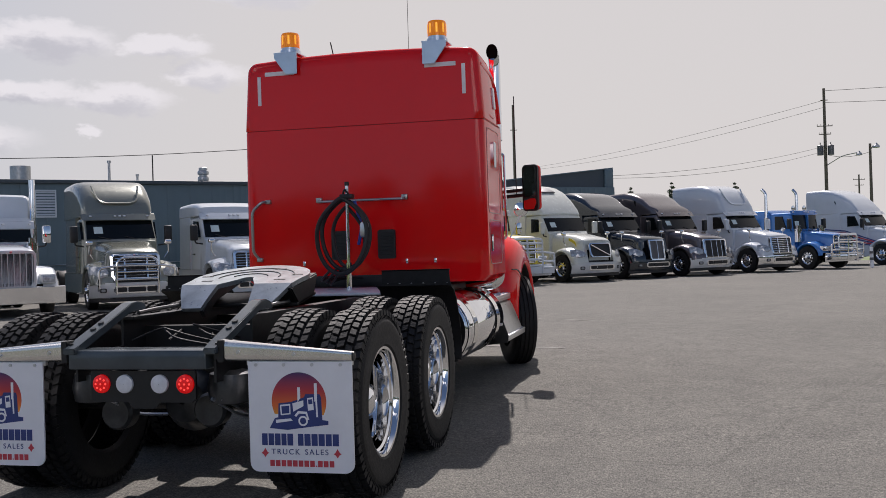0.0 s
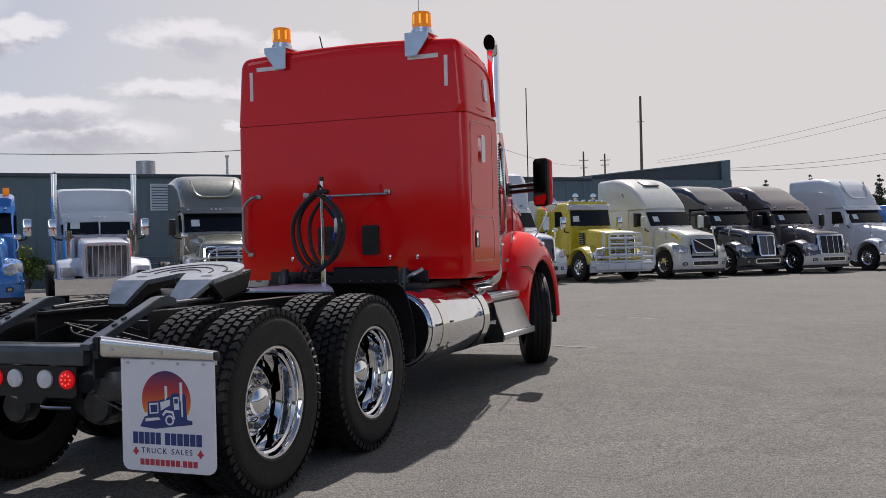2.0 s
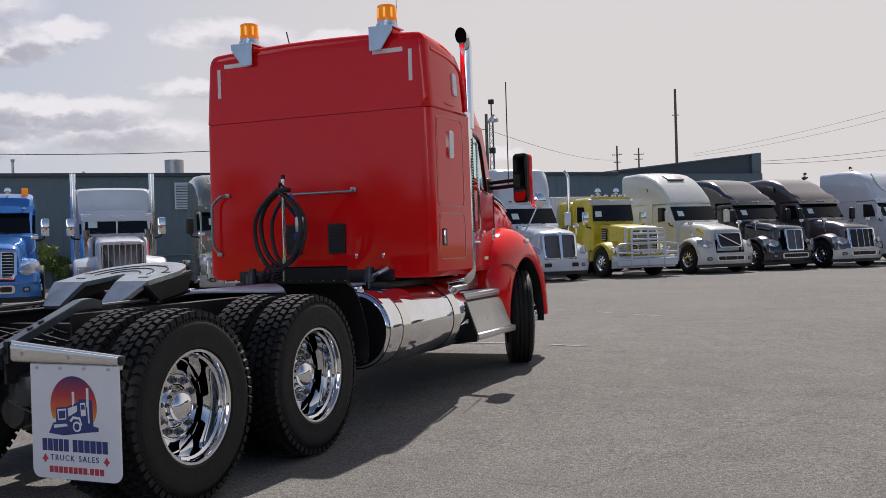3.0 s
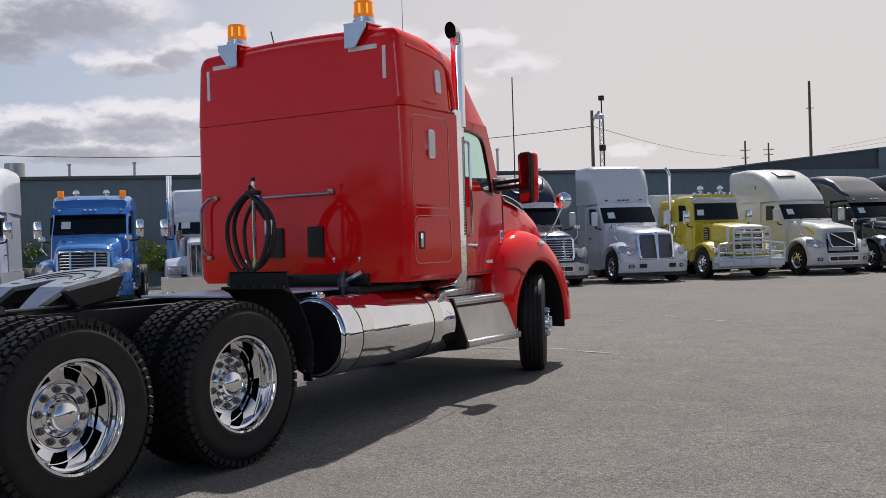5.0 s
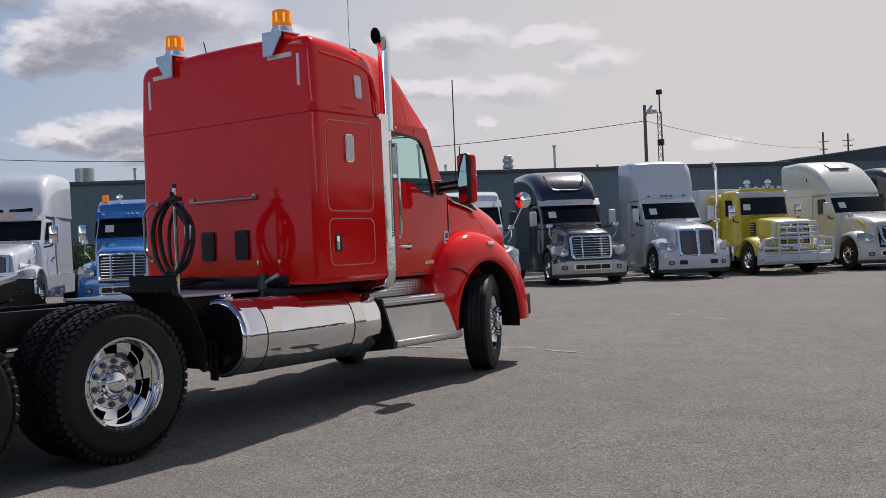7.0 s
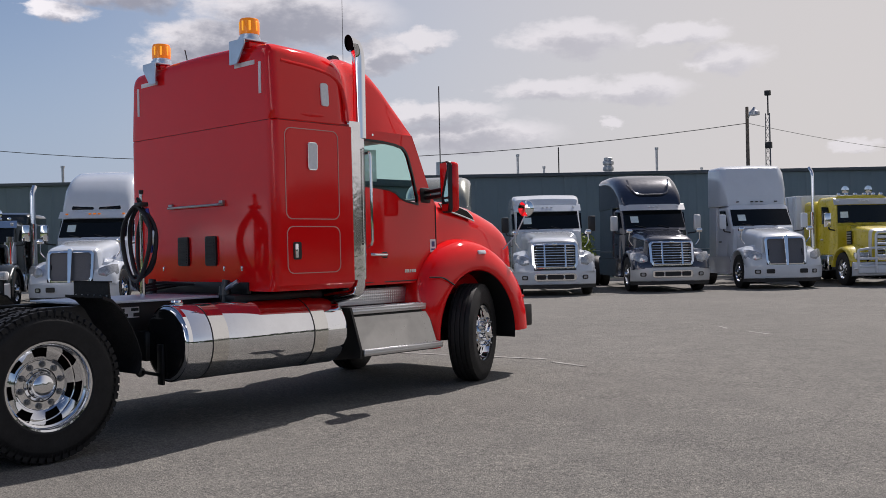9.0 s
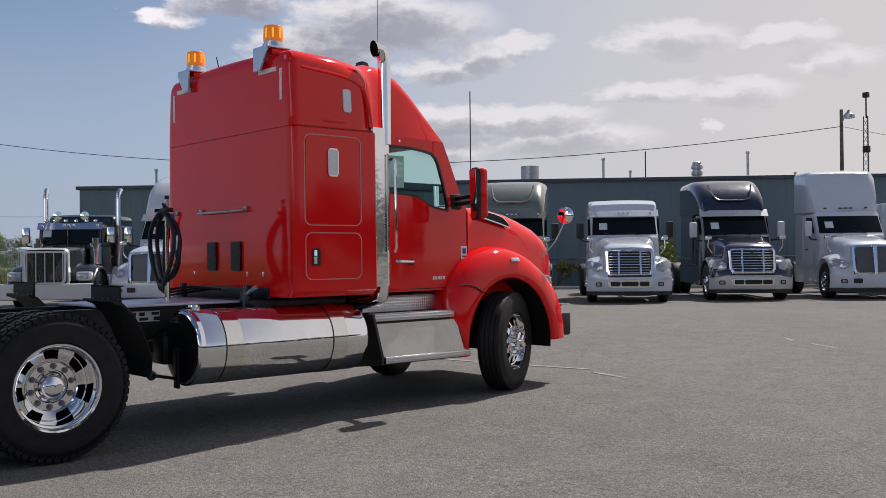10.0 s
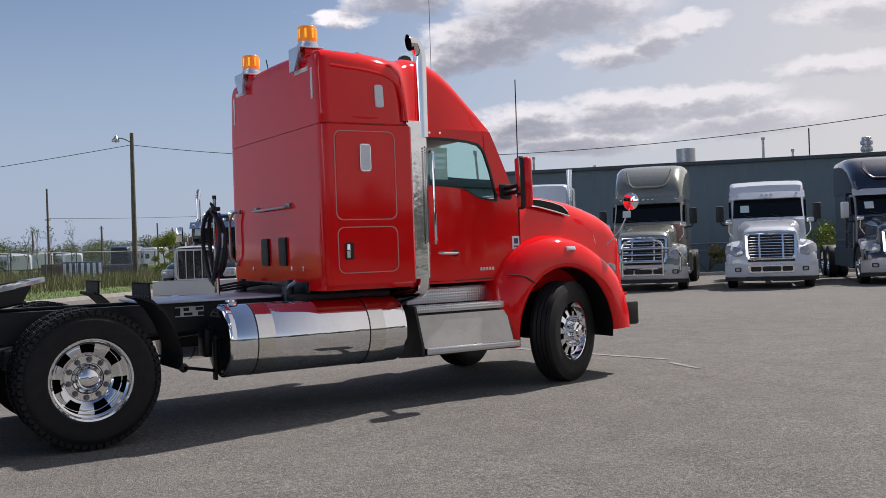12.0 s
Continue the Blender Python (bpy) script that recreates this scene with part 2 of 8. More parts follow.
def asphalt_material():
    m, nt, b = material("asphalt")
    big = noise_node(nt, 0.22, 5, 0.6)
    fine = noise_node(nt, 70.0, 4, 0.75)
    mid = noise_node(nt, 2.2, 6, 0.6)
    c1 = ramp(nt, big.outputs["Fac"], [(0.3, (0.146, 0.142, 0.133)), (0.7, (0.180, 0.174, 0.162))])
    c2 = ramp(nt, fine.outputs["Fac"], [(0.34, (0.44, 0.44, 0.44)), (0.50, (0.95, 0.95, 0.94)), (0.66, (1.8, 1.77, 1.70))])
    c3 = ramp(nt, mid.outputs["Fac"], [(0.3, (0.88, 0.88, 0.88)), (0.7, (1.10, 1.10, 1.08))])
    def times(a, c):
        x = nt.nodes.new("ShaderNodeMix")
        x.data_type, x.blend_type = "RGBA", "MULTIPLY"
        x.inputs[0].default_value = 1.0
        nt.links.new(a, x.inputs[6])
        nt.links.new(c, x.inputs[7])
        return x.outputs[2]
    grit = noise_node(nt, 24.0, 3, 0.6)
    c4 = ramp(nt, grit.outputs["Fac"], [(0.36, (0.80, 0.80, 0.80)), (0.5, (1.0, 1.0, 1.0)), (0.66, (1.18, 1.17, 1.15))])
    col = times(times(times(c1, c2), c3), c4)
    # long cracks
    co = nt.nodes.new("ShaderNodeTexCoord")
    wob = nt.nodes.new("ShaderNodeMix")
    wob.data_type = "VECTOR"
    wob.inputs[0].default_value = 0.12
    wn = noise_node(nt, 1.2, 5, 0.6)
    nt.links.new(co.outputs["Object"], wob.inputs[4])
    nt.links.new(wn.outputs["Color"], wob.inputs[5])
    v = nt.nodes.new("ShaderNodeTexVoronoi")
    v.feature = "DISTANCE_TO_EDGE"
    v.inputs["Scale"].default_value = 0.20
    nt.links.new(wob.outputs[1], v.inputs["Vector"])
    crack = ramp(nt, v.outputs["Distance"], [(0.0, (0.86, 0.86, 0.86)), (0.0018, (1, 1, 1))])
    nt.links.new(times(col, crack), b.inputs["Base Color"])
    b.inputs["Roughness"].default_value = 0.92
    b.inputs["Specular IOR Level"].default_value = 0.25
    bump(nt, b, fine.outputs["Fac"], 0.8, 0.015)
    return m


ASPHALT = asphalt_material()
GRASS = plain("grass_ground", (0.125, 0.175, 0.050), 0.9, 0.0, 0.45, 0.8, 0.5, 12.0)
BLADES = plain("grass_blades", (0.17, 0.27, 0.055), 0.7, 0.0, 0.5, 1.5)
LEAF = plain("leaves", (0.095, 0.16, 0.035), 0.6, 0.0, 0.5, 1.0)
LEAF_YELLOW = plain("yellow_green_leaves", (0.24, 0.30, 0.04), 0.6, 0.0, 0.4, 1.0)
# paler, greyer green than LEAF: distance haze put into the leaf colour
LEAF_FAR = plain("hazy_far_leaves", (0.135, 0.170, 0.085), 0.8, 0.0, 0.5, 0.3)
LEAF_PINE = plain("spruce_needles", (0.050, 0.068, 0.036), 0.8, 0.0, 0.4, 0.5)
WEED = plain("dull_weeds", (0.15, 0.165, 0.065), 0.8, 0.0, 0.5, 0.6)
DRY = plain("dry_weeds", (0.27, 0.24, 0.13), 0.8, 0.0, 0.4, 2.0)
BARK = plain("bark", (0.10, 0.085, 0.07), 0.9, 0.0, 0.4, 6.0, 0.4, 30)
WOOD_POLE = plain("weathered_pole", (0.15, 0.125, 0.10), 0.85, 0.0, 0.4, 4.0, 0.3, 40)
WALL = plain("blue_grey_sheet", (0.118, 0.172, 0.205), 0.5, 0.0, 0.10, 0.7)
WALL_DARK = plain("dark_sheet", (0.055, 0.072, 0.088), 0.5, 0.0, 0.12, 0.7)
GALV = plain("galvanised", (0.45, 0.46, 0.47), 0.4, 0.8, 0.2, 6.0)
CONCRETE = plain("concrete", (0.42, 0.40, 0.37), 0.85, 0.0, 0.18, 2.5, 0.3, 50)
LINE = plain("worn_line_paint", (0.26, 0.25, 0.23), 0.8, 0.0, 0.5, 14.0)


# ---------------------------------------------------------------- mesh helpers
def part(name, bm, mat, parent, label="", sharp=0.6):
    bmesh.ops.recalc_face_normals(bm, faces=bm.faces)
    for f in bm.faces:
        f.smooth = True
    for e in bm.edges:
        e.smooth = e.calc_face_angle(0.0) < sharp
    me = bpy.data.meshes.new(name)
    bm.to_mesh(me)
    bm.free()
    for k in mat if isinstance(mat, (list, tuple)) else (mat,):
        me.materials.append(k)
    ob = new(name, me)
    if parent is not None:
        ob.parent = parent
    if label:
        ob["label"] = label
    return ob


def thing(name, label, category, m=None, group="", kind=""):
    ob = new(name)
    if m is not None:
        ob.matrix_basis = m
    return tagged(ob, label, category, group, kind)


def box(bm, x0, x1, y0, y1, z0, z1, bevel=0.0, seg=2, m=None):
    vs = [bm.verts.new((x, y, z)) for x in (x0, x1) for y in (y0, y1) for z in (z0, z1)]
    fs = [bm.faces.new([vs[i] for i in q]) for q in ((0, 1, 3, 2), (4, 6, 7, 5), (0, 4, 5, 1), (2, 3, 7, 6), (0, 2, 6, 4), (1, 5, 7, 3))]
    if bevel:
        es = list({e for f in fs for e in f.edges})
        got = bmesh.ops.bevel(bm, geom=es, offset=bevel, segments=seg, affect="EDGES", clamp_overlap=True, profile=0.5)
        vs = list({v for f in got["faces"] for v in f.verts})
    if m is not None:
        bmesh.ops.transform(bm, matrix=m, verts=vs)
    return bm


def frame_of(a):
    a = Vector(a).normalized()
    u = a.cross((0, 0, 1)) if abs(a.z) < 0.95 else a.cross((1, 0, 0))
    u.normalize()
    return u, a.cross(u).normalized()


def loft(bm, rings, cap=True, closed=True, mat=0):
    rows = [[bm.verts.new(p) for p in r] for r in rings]
    n = len(rows[0])
    for a, b in zip(rows, rows[1:]):
        for i in range(n if closed else n - 1):
            j = (i + 1) % n
            try:
                bm.faces.new((a[i], a[j], b[j], b[i])).material_index = mat
            except ValueError:
                pass
    if cap and closed:
        for r in (rows[0], rows[-1]):
            bm.faces.new(r).material_index = mat
    return bm


def cyl(bm, p0, p1, r0, r1=None, seg=14, cap=True):
    p0, p1 = Vector(p0), Vector(p1)
    u, v = frame_of(p1 - p0)
    r1 = r0 if r1 is None else r1
    ang = [2 * math.pi * i / seg for i in range(seg)]
    return loft(bm, [[p + r * (math.cos(a) * u + math.sin(a) * v) for a in ang] for p, r in ((p0, r0), (p1, r1))], cap)


def tube(bm, pts, r, seg=8, cap=True, taper=None):
    pts = [Vector(p) for p in pts]
    rings, u = [], None
    for i, p in enumerate(pts):
        d = (pts[min(i + 1, len(pts) - 1)] - pts[max(i - 1, 0)]).normalized()
        if u is None:
            u, _ = frame_of(d)
        u = (u - d * u.dot(d)).normalized()
        v = d.cross(u)
        k = r if taper is None else r + (taper - r) * i / (len(pts) - 1)
        rings.append([p + k * (math.cos(2 * math.pi * j / seg) * u + math.sin(2 * math.pi * j / seg) * v) for j in range(seg)])
    return loft(bm, rings, cap)


def bend(pts, n=5, k=0.35):
    """A polyline with its corners rounded."""
    pts = [Vector(p) for p in pts]
    out = [pts[0]]
    for a, b, c in zip(pts, pts[1:], pts[2:]):
        d = min((a - b).length, (c - b).length) * k
        p, q = b + (a - b).normalized() * d, b + (c - b).normalized() * d
        out += [(1 - t) ** 2 * p + 2 * t * (1 - t) * b + t * t * q for t in [i / n for i in range(n + 1)]]
    return out + [pts[-1]]


def lathe(bm, profile, origin, axis, seg=32, mat=0, caps=False):
    """Turns (distance along axis, radius) pairs round the axis."""
    o, a = Vector(origin), Vector(axis).normalized()
    u, v = frame_of(a)
    rings = [[o + a * d + r * (math.cos(2 * math.pi * i / seg) * u + math.sin(2 * math.pi * i / seg) * v) for i in range(seg)] for d, r in profile]
    return loft(bm, rings, caps, True, mat)


def prism(bm, outline, axis, a0, a1, bevel=0.0):
    """A 2D outline pushed along an axis; the outline's pairs are the other two axes in order."""
    def at(p, a):
        p = list(p)
        p.insert("xyz".index(axis), a)
        return p
    r0, r1 = [bm.verts.new(at(p, a0)) for p in outline], [bm.verts.new(at(p, a1)) for p in outline]
    n = len(outline)
    fs = [bm.faces.new(r0), bm.faces.new(r1)] + [bm.faces.new((r0[i], r0[(i + 1) % n], r1[(i + 1) % n], r1[i])) for i in range(n)]
    if bevel:
        bmesh.ops.bevel(bm, geom=list({e for f in fs for e in f.edges}), offset=bevel, segments=2, affect="EDGES", clamp_overlap=True)
    return bm


def rounded(x0, x1, y0, y1, r, n=5):
    out = []
    for cx, cy, a in ((x1 - r, y1 - r, 0), (x0 + r, y1 - r, 90), (x0 + r, y0 + r, 180), (x1 - r, y0 + r, 270)):
        out += [(cx + r * math.cos(radians(a + 90 * i / n)), cy + r * math.sin(radians(a + 90 * i / n))) for i in range(n + 1)]
    return out


def ring(y, w, zb, zt, r=0.12, wt=None, crown=0.0, rb=0.03, n=5, levels=3):
    """A cross-section of a cab or hood at y: rounded top corners, tapered sides, crowned top."""
    wt = w if wt is None else wt
    r = min(r, (zt - zb) * 0.45, wt * 0.6)
    rb = min(rb, (zt - zb) * 0.2)
    pts = [(0.0, zb)]
    wid = lambda z: w + (wt - w) * (z - zb) / max(1e-6, zt - zb)
    pts.append((wid(zb) - rb, zb))
    for k in range(levels + 1):
        z = zb + rb + (zt - r - zb - rb) * k / levels
        pts.append((wid(z), z))
    for k in range(1, n + 1):
        a = radians(90 * k / n)
        pts.append((wid(zt - r) - r + r * math.cos(a), zt - r + r * math.sin(a)))
    for k in (0.75, 0.5, 0.25):
        pts.append(((wid(zt) - r) * k, zt))
    pts.append((0.0, zt))
    full = pts + [(-x, z) for x, z in reversed(pts[1:-1])]
    return [(x, y, z + (crown * (1 - (x / max(wt, 1e-3)) ** 2) if z >= zt - r - 1e-6 else 0.0)) for x, z in full]


def panel_with_hole(bm, outer, hole, place, thick, n):
    """A sheet from a 2D outline with a hole, set in space by place(a, b), doubled along n."""
    loops = []
    for loop in (outer, hole):
        if loop:
            vs = [bm.verts.new((a, b, 0)) for a, b in loop]
            loops += [bm.edges.new((vs[i], vs[(i + 1) % len(vs)])) for i in range(len(vs))]
    bmesh.ops.triangle_fill(bm, use_beauty=True, use_dissolve=False, edges=loops)
    for v in bm.verts:
        v.co = Vector(place(v.co.x, v.co.y))
    got = bmesh.ops.extrude_face_region(bm, geom=list(bm.faces))
    bmesh.ops.translate(bm, vec=Vector(n) * thick, verts=[g for g in got["geom"] if isinstance(g, bmesh.types.BMVert)])
    return bm


def flat_text(words, size, mat, parent, m, name="lettering", label=""):
    cu = bpy.data.curves.new(name, "FONT")
    cu.space_character = 1.3
    cu.body, cu.size, cu.align_x, cu.align_y, cu.extrude = words, size, "CENTER", "CENTER", 0.0008
    ob = new(name, cu)
    me = bpy.data.meshes.new_from_object(ob.evaluated_get(bpy.context.evaluated_depsgraph_get()))
    bpy.data.objects.remove(ob)
    me.name = name
    me.materials.clear()
    me.materials.append(mat)
    ob = new(name, me)
    ob.parent, ob.matrix_basis = parent, m
    if label:
        ob["label"] = label
    return ob


# ---------------------------------------------------------------- wheels
def tyre_mesh(lugs, wide=0.27, rad=0.525, rim=0.295):
    """A tyre about the x axis, centred; lugs: deep drive blocks, otherwise ribs."""
    bm = bmesh.new()
    h = wide / 2
    top = rad - (0.022 if lugs else 0.0)
    prof = [(-h * 0.72, rim), (-h * 0.92, rim + 0.02), (-h, rim + 0.10), (-h * 0.98, rim + 0.15), (-h * 0.86, top - 0.035), (-h * 0.80, top - 0.008)]
    if lugs:
        prof += [(-h * 0.6, top), (0, top + 0.002), (h * 0.6, top)]
    else:
        for k in (-0.5, -0.15, 0.2, 0.55):
            prof += [(h * (k - 0.12), top), (h * (k - 0.10), top - 0.012), (h * (k - 0.02), top - 0.012), (h * k, top)]
    prof += [(h * 0.80, top - 0.008), (h * 0.86, top - 0.035), (h * 0.97, rim + 0.155), (h * 0.985, rim + 0.145), (h, rim + 0.10), (h * 0.94, rim + 0.03), (h * 0.95, rim + 0.024), (h * 0.90, rim + 0.015), (h * 0.72, rim)]
    lathe(bm, prof, (0, 0, 0), (1, 0, 0), 64)
    return bm


def lug_mesh(wide=0.27, rad=0.525):
    """Tread blocks and shoulder ribs of a drive tyre."""
    bm = bmesh.new()
    h, top = wide / 2, rad - 0.022
    n = 56
    for row, (xc, off) in enumerate(((-0.75, 0.0), (-0.385, 0.5), (0.0, 0.0), (0.385, 0.5), (0.75, 0.0))):
        for i in range(n):
            a = 2 * math.pi * (i + off + 0.06 * row) / n
            w, l = h * 0.165, math.pi * rad / n * 0.76
            skew = 0.30 if row % 2 else -0.30
            t0, t1 = top - 0.012 - (0.012 if abs(xc) > 0.7 else 0), rad - (0.013 if abs(xc) > 0.7 else 0)
            vs = []
            for rr, s in ((t0, 1.0), (t1, 0.86)):
                for dx, dl in ((-1, -1), (1, -1), (1, 1), (-1, 1)):
                    aa = a + (dl * l * s + skew * dx * w) / rad
                    vs.append(bm.verts.new((h * xc + dx * w * s, rr * math.cos(aa), rr * math.sin(aa))))
            bm.faces.new(vs[4:])
            for k in range(4):
                bm.faces.new((vs[k], vs[(k + 1) % 4], vs[4 + (k + 1) % 4], vs[4 + k]))
    for i in range(2 * n):
        a = 2 * math.pi * i / (2 * n)
        for sgn in (-1, 1):
            vs = []
            for xx, rr in ((0.83, top - 0.012), (0.93, top - 0.06)):
                for s in (-1, 1):
                    for hgt in (0.0, 0.003):
                        aa = a + s * 0.008
                        vs.append(bm.verts.new((sgn * (h * xx + hgt), (rr + hgt) * math.cos(aa), (rr + hgt) * math.sin(aa))))
            bm.faces.new((vs[1], vs[3], vs[7], vs[5]))
            bm.faces.new((vs[0], vs[1], vs[5], vs[4]))
            bm.faces.new((vs[2], vs[3], vs[7], vs[6]))
    return bm


def wheel_disc(bm, d, holes, r_in=0.155, r_out=0.258, mat=0):
    """A dished disc with vent holes, facing +x at depth d."""
    per, n = 8, holes * 8
    r0, r1, r2, r3 = r_in, r_in + 0.014, r_out - 0.012, r_out
    rows = [[bm.verts.new((d + dx, r * math.cos(2 * math.pi * i / n), r * math.sin(2 * math.pi * i / n))) for i in range(n)]
            for dx, r in ((0.012, r0), (0.004, r1), (-0.012, (r1 + r2) / 2), (-0.016, r2), (-0.01, r3))]
    for k, (a, b) in enumerate(zip(rows, rows[1:])):
        for i in range(n):
            j = (i + 1) % n
            if k in (1, 2) and 1 <= i % per < 5:
                continue
            bm.faces.new((a[i], a[j], b[j], b[i])).material_index = mat


def rim_mesh(holes=7, deep=0.150, wide=0.24, out=0.105):
    """A polished dual-mounted rim: barrel with the disc well inside, opening towards +x."""
    bm = bmesh.new()
    lathe(bm, [(out + 0.002, 0.308), (out + 0.014, 0.306), (out + 0.012, 0.292), (out - 0.004, 0.284), (out - 0.030, 0.281), (out - 0.040, 0.268),
               (out - 0.085, 0.262), (out - deep, 0.258)], (0, 0, 0), (1, 0, 0), 56)
    wheel_disc(bm, out - deep, holes, 0.180, 0.268)
    bolts_x = out - deep + 0.012
    lathe(bm, [(bolts_x - 0.014, 0.184), (bolts_x + 0.006, 0.180), (bolts_x + 0.010, 0.174), (bolts_x + 0.004, 0.168), (bolts_x + 0.003, 0.118), (bolts_x - 0.03, 0.112)], (0, 0, 0), (1, 0, 0), 40)
    return bm


def wheel_nuts(parent, key, x, mat, n=10, r=0.1425, size=0.016, high=0.034):
    """Ten nuts, each a part, on the bolt circle."""
    for i in range(n):
        if key not in CACHE:
            bm = bmesh.new()
            cyl(bm, (x, 0, 0), (x + 0.006, 0, 0), size * 1.35, None, 12)
            cyl(bm, (x + 0.006, 0, 0), (x + high * 0.7, 0, 0), size, size * 0.92, 6)
            cyl(bm, (x + high * 0.7, 0, 0), (x + high, 0, 0), size * 0.6, size * 0.5, 8)
            o = part("wheel_nut", bm, mat, parent)
            CACHE[key] = o.data
        else:
            o = new("wheel_nut", CACHE[key])
            o.parent = parent
        a = 2 * math.pi * (i + 0.3) / n
        o.location = (0, r * math.cos(a), r * math.sin(a))


def drive_wheel(parent, m, inner=False):
    """An axle end with its outer tyre, rim, nuts, hub cap."""
    w = new("drive_wheel")
    w.parent, w.matrix_basis = parent, m
    if "drive_tyre" not in CACHE:
        tyre = part("tyre", tyre_mesh(True), RUBBER, w)
        tread = part("tread", lug_mesh(), RUBBER, tyre)
        tread["kind"] = "stuff"
        CACHE["drive_tyre"], CACHE["tread"] = tyre.data, tread.data
        CACHE["drive_rim"] = part("rim", rim_mesh(), CHROME, w, "polished rim with vent holes").data
        # drum in near-black: the shade seen through the vent holes
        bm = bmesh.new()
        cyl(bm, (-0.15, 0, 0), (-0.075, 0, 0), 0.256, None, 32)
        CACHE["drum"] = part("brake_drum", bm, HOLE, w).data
        bm = bmesh.new()
        lathe(bm, [(-0.06, 0.114), (-0.036, 0.113), (-0.030, 0.106), (-0.022, 0.097), (-0.005, 0.094), (0.012, 0.090), (0.032, 0.080), (0.048, 0.058), (0.055, 0.030), (0.057, 0.001)], (0, 0, 0), (1, 0, 0), 32)
        CACHE["cap"] = part("hub_cap", bm, CHROME, w, "domed chrome hub cap").data
    else:
        for n, k in (("tyre", "drive_tyre"), ("rim", "drive_rim"), ("brake_drum", "drum"), ("hub_cap", "cap")):
            ob = new(n, CACHE[k])
            ob.parent = w
            if n == "tyre":
                tread = new("tread", CACHE["tread"])
                tread.parent, tread["kind"] = ob, "stuff"
    wheel_nuts(w, "nut", -0.029, NUT, 10, 0.143, 0.017, 0.036)
    ti = new("inner_tyre", CACHE["drive_tyre"])
    ti.parent, ti.location = w, (-0.335, 0, 0)
    tread = new("tread", CACHE["tread"])
    tread.parent, tread["kind"] = ti, "stuff"
    return w


CACHE = {}


def steer_wheel(parent, m):
    w = new("steer_wheel")
    w.parent, w.matrix_basis = parent, m
    if "steer_tyre" not in CACHE:
        CACHE["steer_tyre"] = part("tyre", tyre_mesh(False, 0.285), RUBBER, w).data
        bm = bmesh.new()
        lathe(bm, [(0.107, 0.308), (0.120, 0.306), (0.117, 0.292), (0.095, 0.284), (0.075, 0.272), (0.060, 0.262)], (0, 0, 0), (1, 0, 0), 56)
        wheel_disc(bm, 0.085, 10)
        lathe(bm, [(0.097, 0.157), (0.112, 0.150), (0.115, 0.100)], (0, 0, 0), (1, 0, 0), 40)
        CACHE["steer_rim"] = part("rim", bm, CHROME, w, "polished rim with vent holes").data
        # drum coloured as the dark behind the disc's holes
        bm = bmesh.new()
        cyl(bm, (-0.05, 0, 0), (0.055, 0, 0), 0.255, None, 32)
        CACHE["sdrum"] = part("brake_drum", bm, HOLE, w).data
        bm = bmesh.new()
        lathe(bm, [(0.112, 0.100), (0.170, 0.098), (0.178, 0.090), (0.182, 0.070), (0.205, 0.066), (0.212, 0.050), (0.214, 0.001)], (0, 0, 0), (1, 0, 0), 32)
        CACHE["scap"] = part("hub_cap", bm, CHROME, w, "chrome hub cover").data
    else:
        for n, k in (("tyre", "steer_tyre"), ("rim", "steer_rim"), ("brake_drum", "sdrum"), ("hub_cap", "scap")):
            new(n, CACHE[k]).parent = w
    wheel_nuts(w, "long_nut", 0.113, CHROME, 10, 0.1425, 0.019, 0.075)
    return w


def sweep_fender(bm, yc, zc, a, b, outer, cols, t0=187, t1=-6, n=26):
    """Skin of a wheel-arch fender on the +x side. outer: (angle, radius) of its outline; cols: (x, share from arch to outline, lift)."""
    rows = []
    for i in range(n + 1):
        t = t0 + (t1 - t0) * i / n
        r1 = float(np.interp(-t, [-q for q, _ in outer], [r for _, r in outer]))
        c, s = math.cos(radians(t)), math.sin(radians(t))
        r0 = 1.0 / math.sqrt((c / a) ** 2 + (s / b) ** 2)
        rows.append([(x, yc + (r0 + (r1 - r0) * k + up) * c, zc + (r0 + (r1 - r0) * k + up) * s) for x, k, up in cols])
    return loft(bm, rows, False, False)


# ---------------------------------------------------------------- the red tractor
def ground_z(x, y):
    """The yard rises gently along the tractor and runs out level round about."""
    far = min(1.0, max(0.0, (math.hypot(x - 2.0, y + 1.0) - 11.0) / 14.0))
    fall = float(np.interp(y, [-9.0, -5.0, -2.0, 2.8, 5.0, 12.0], [-0.030, -0.050, -0.042, 0.010, 0.026, 0.0]))
    return fall * (1.0 - far * far * (3 - 2 * far))


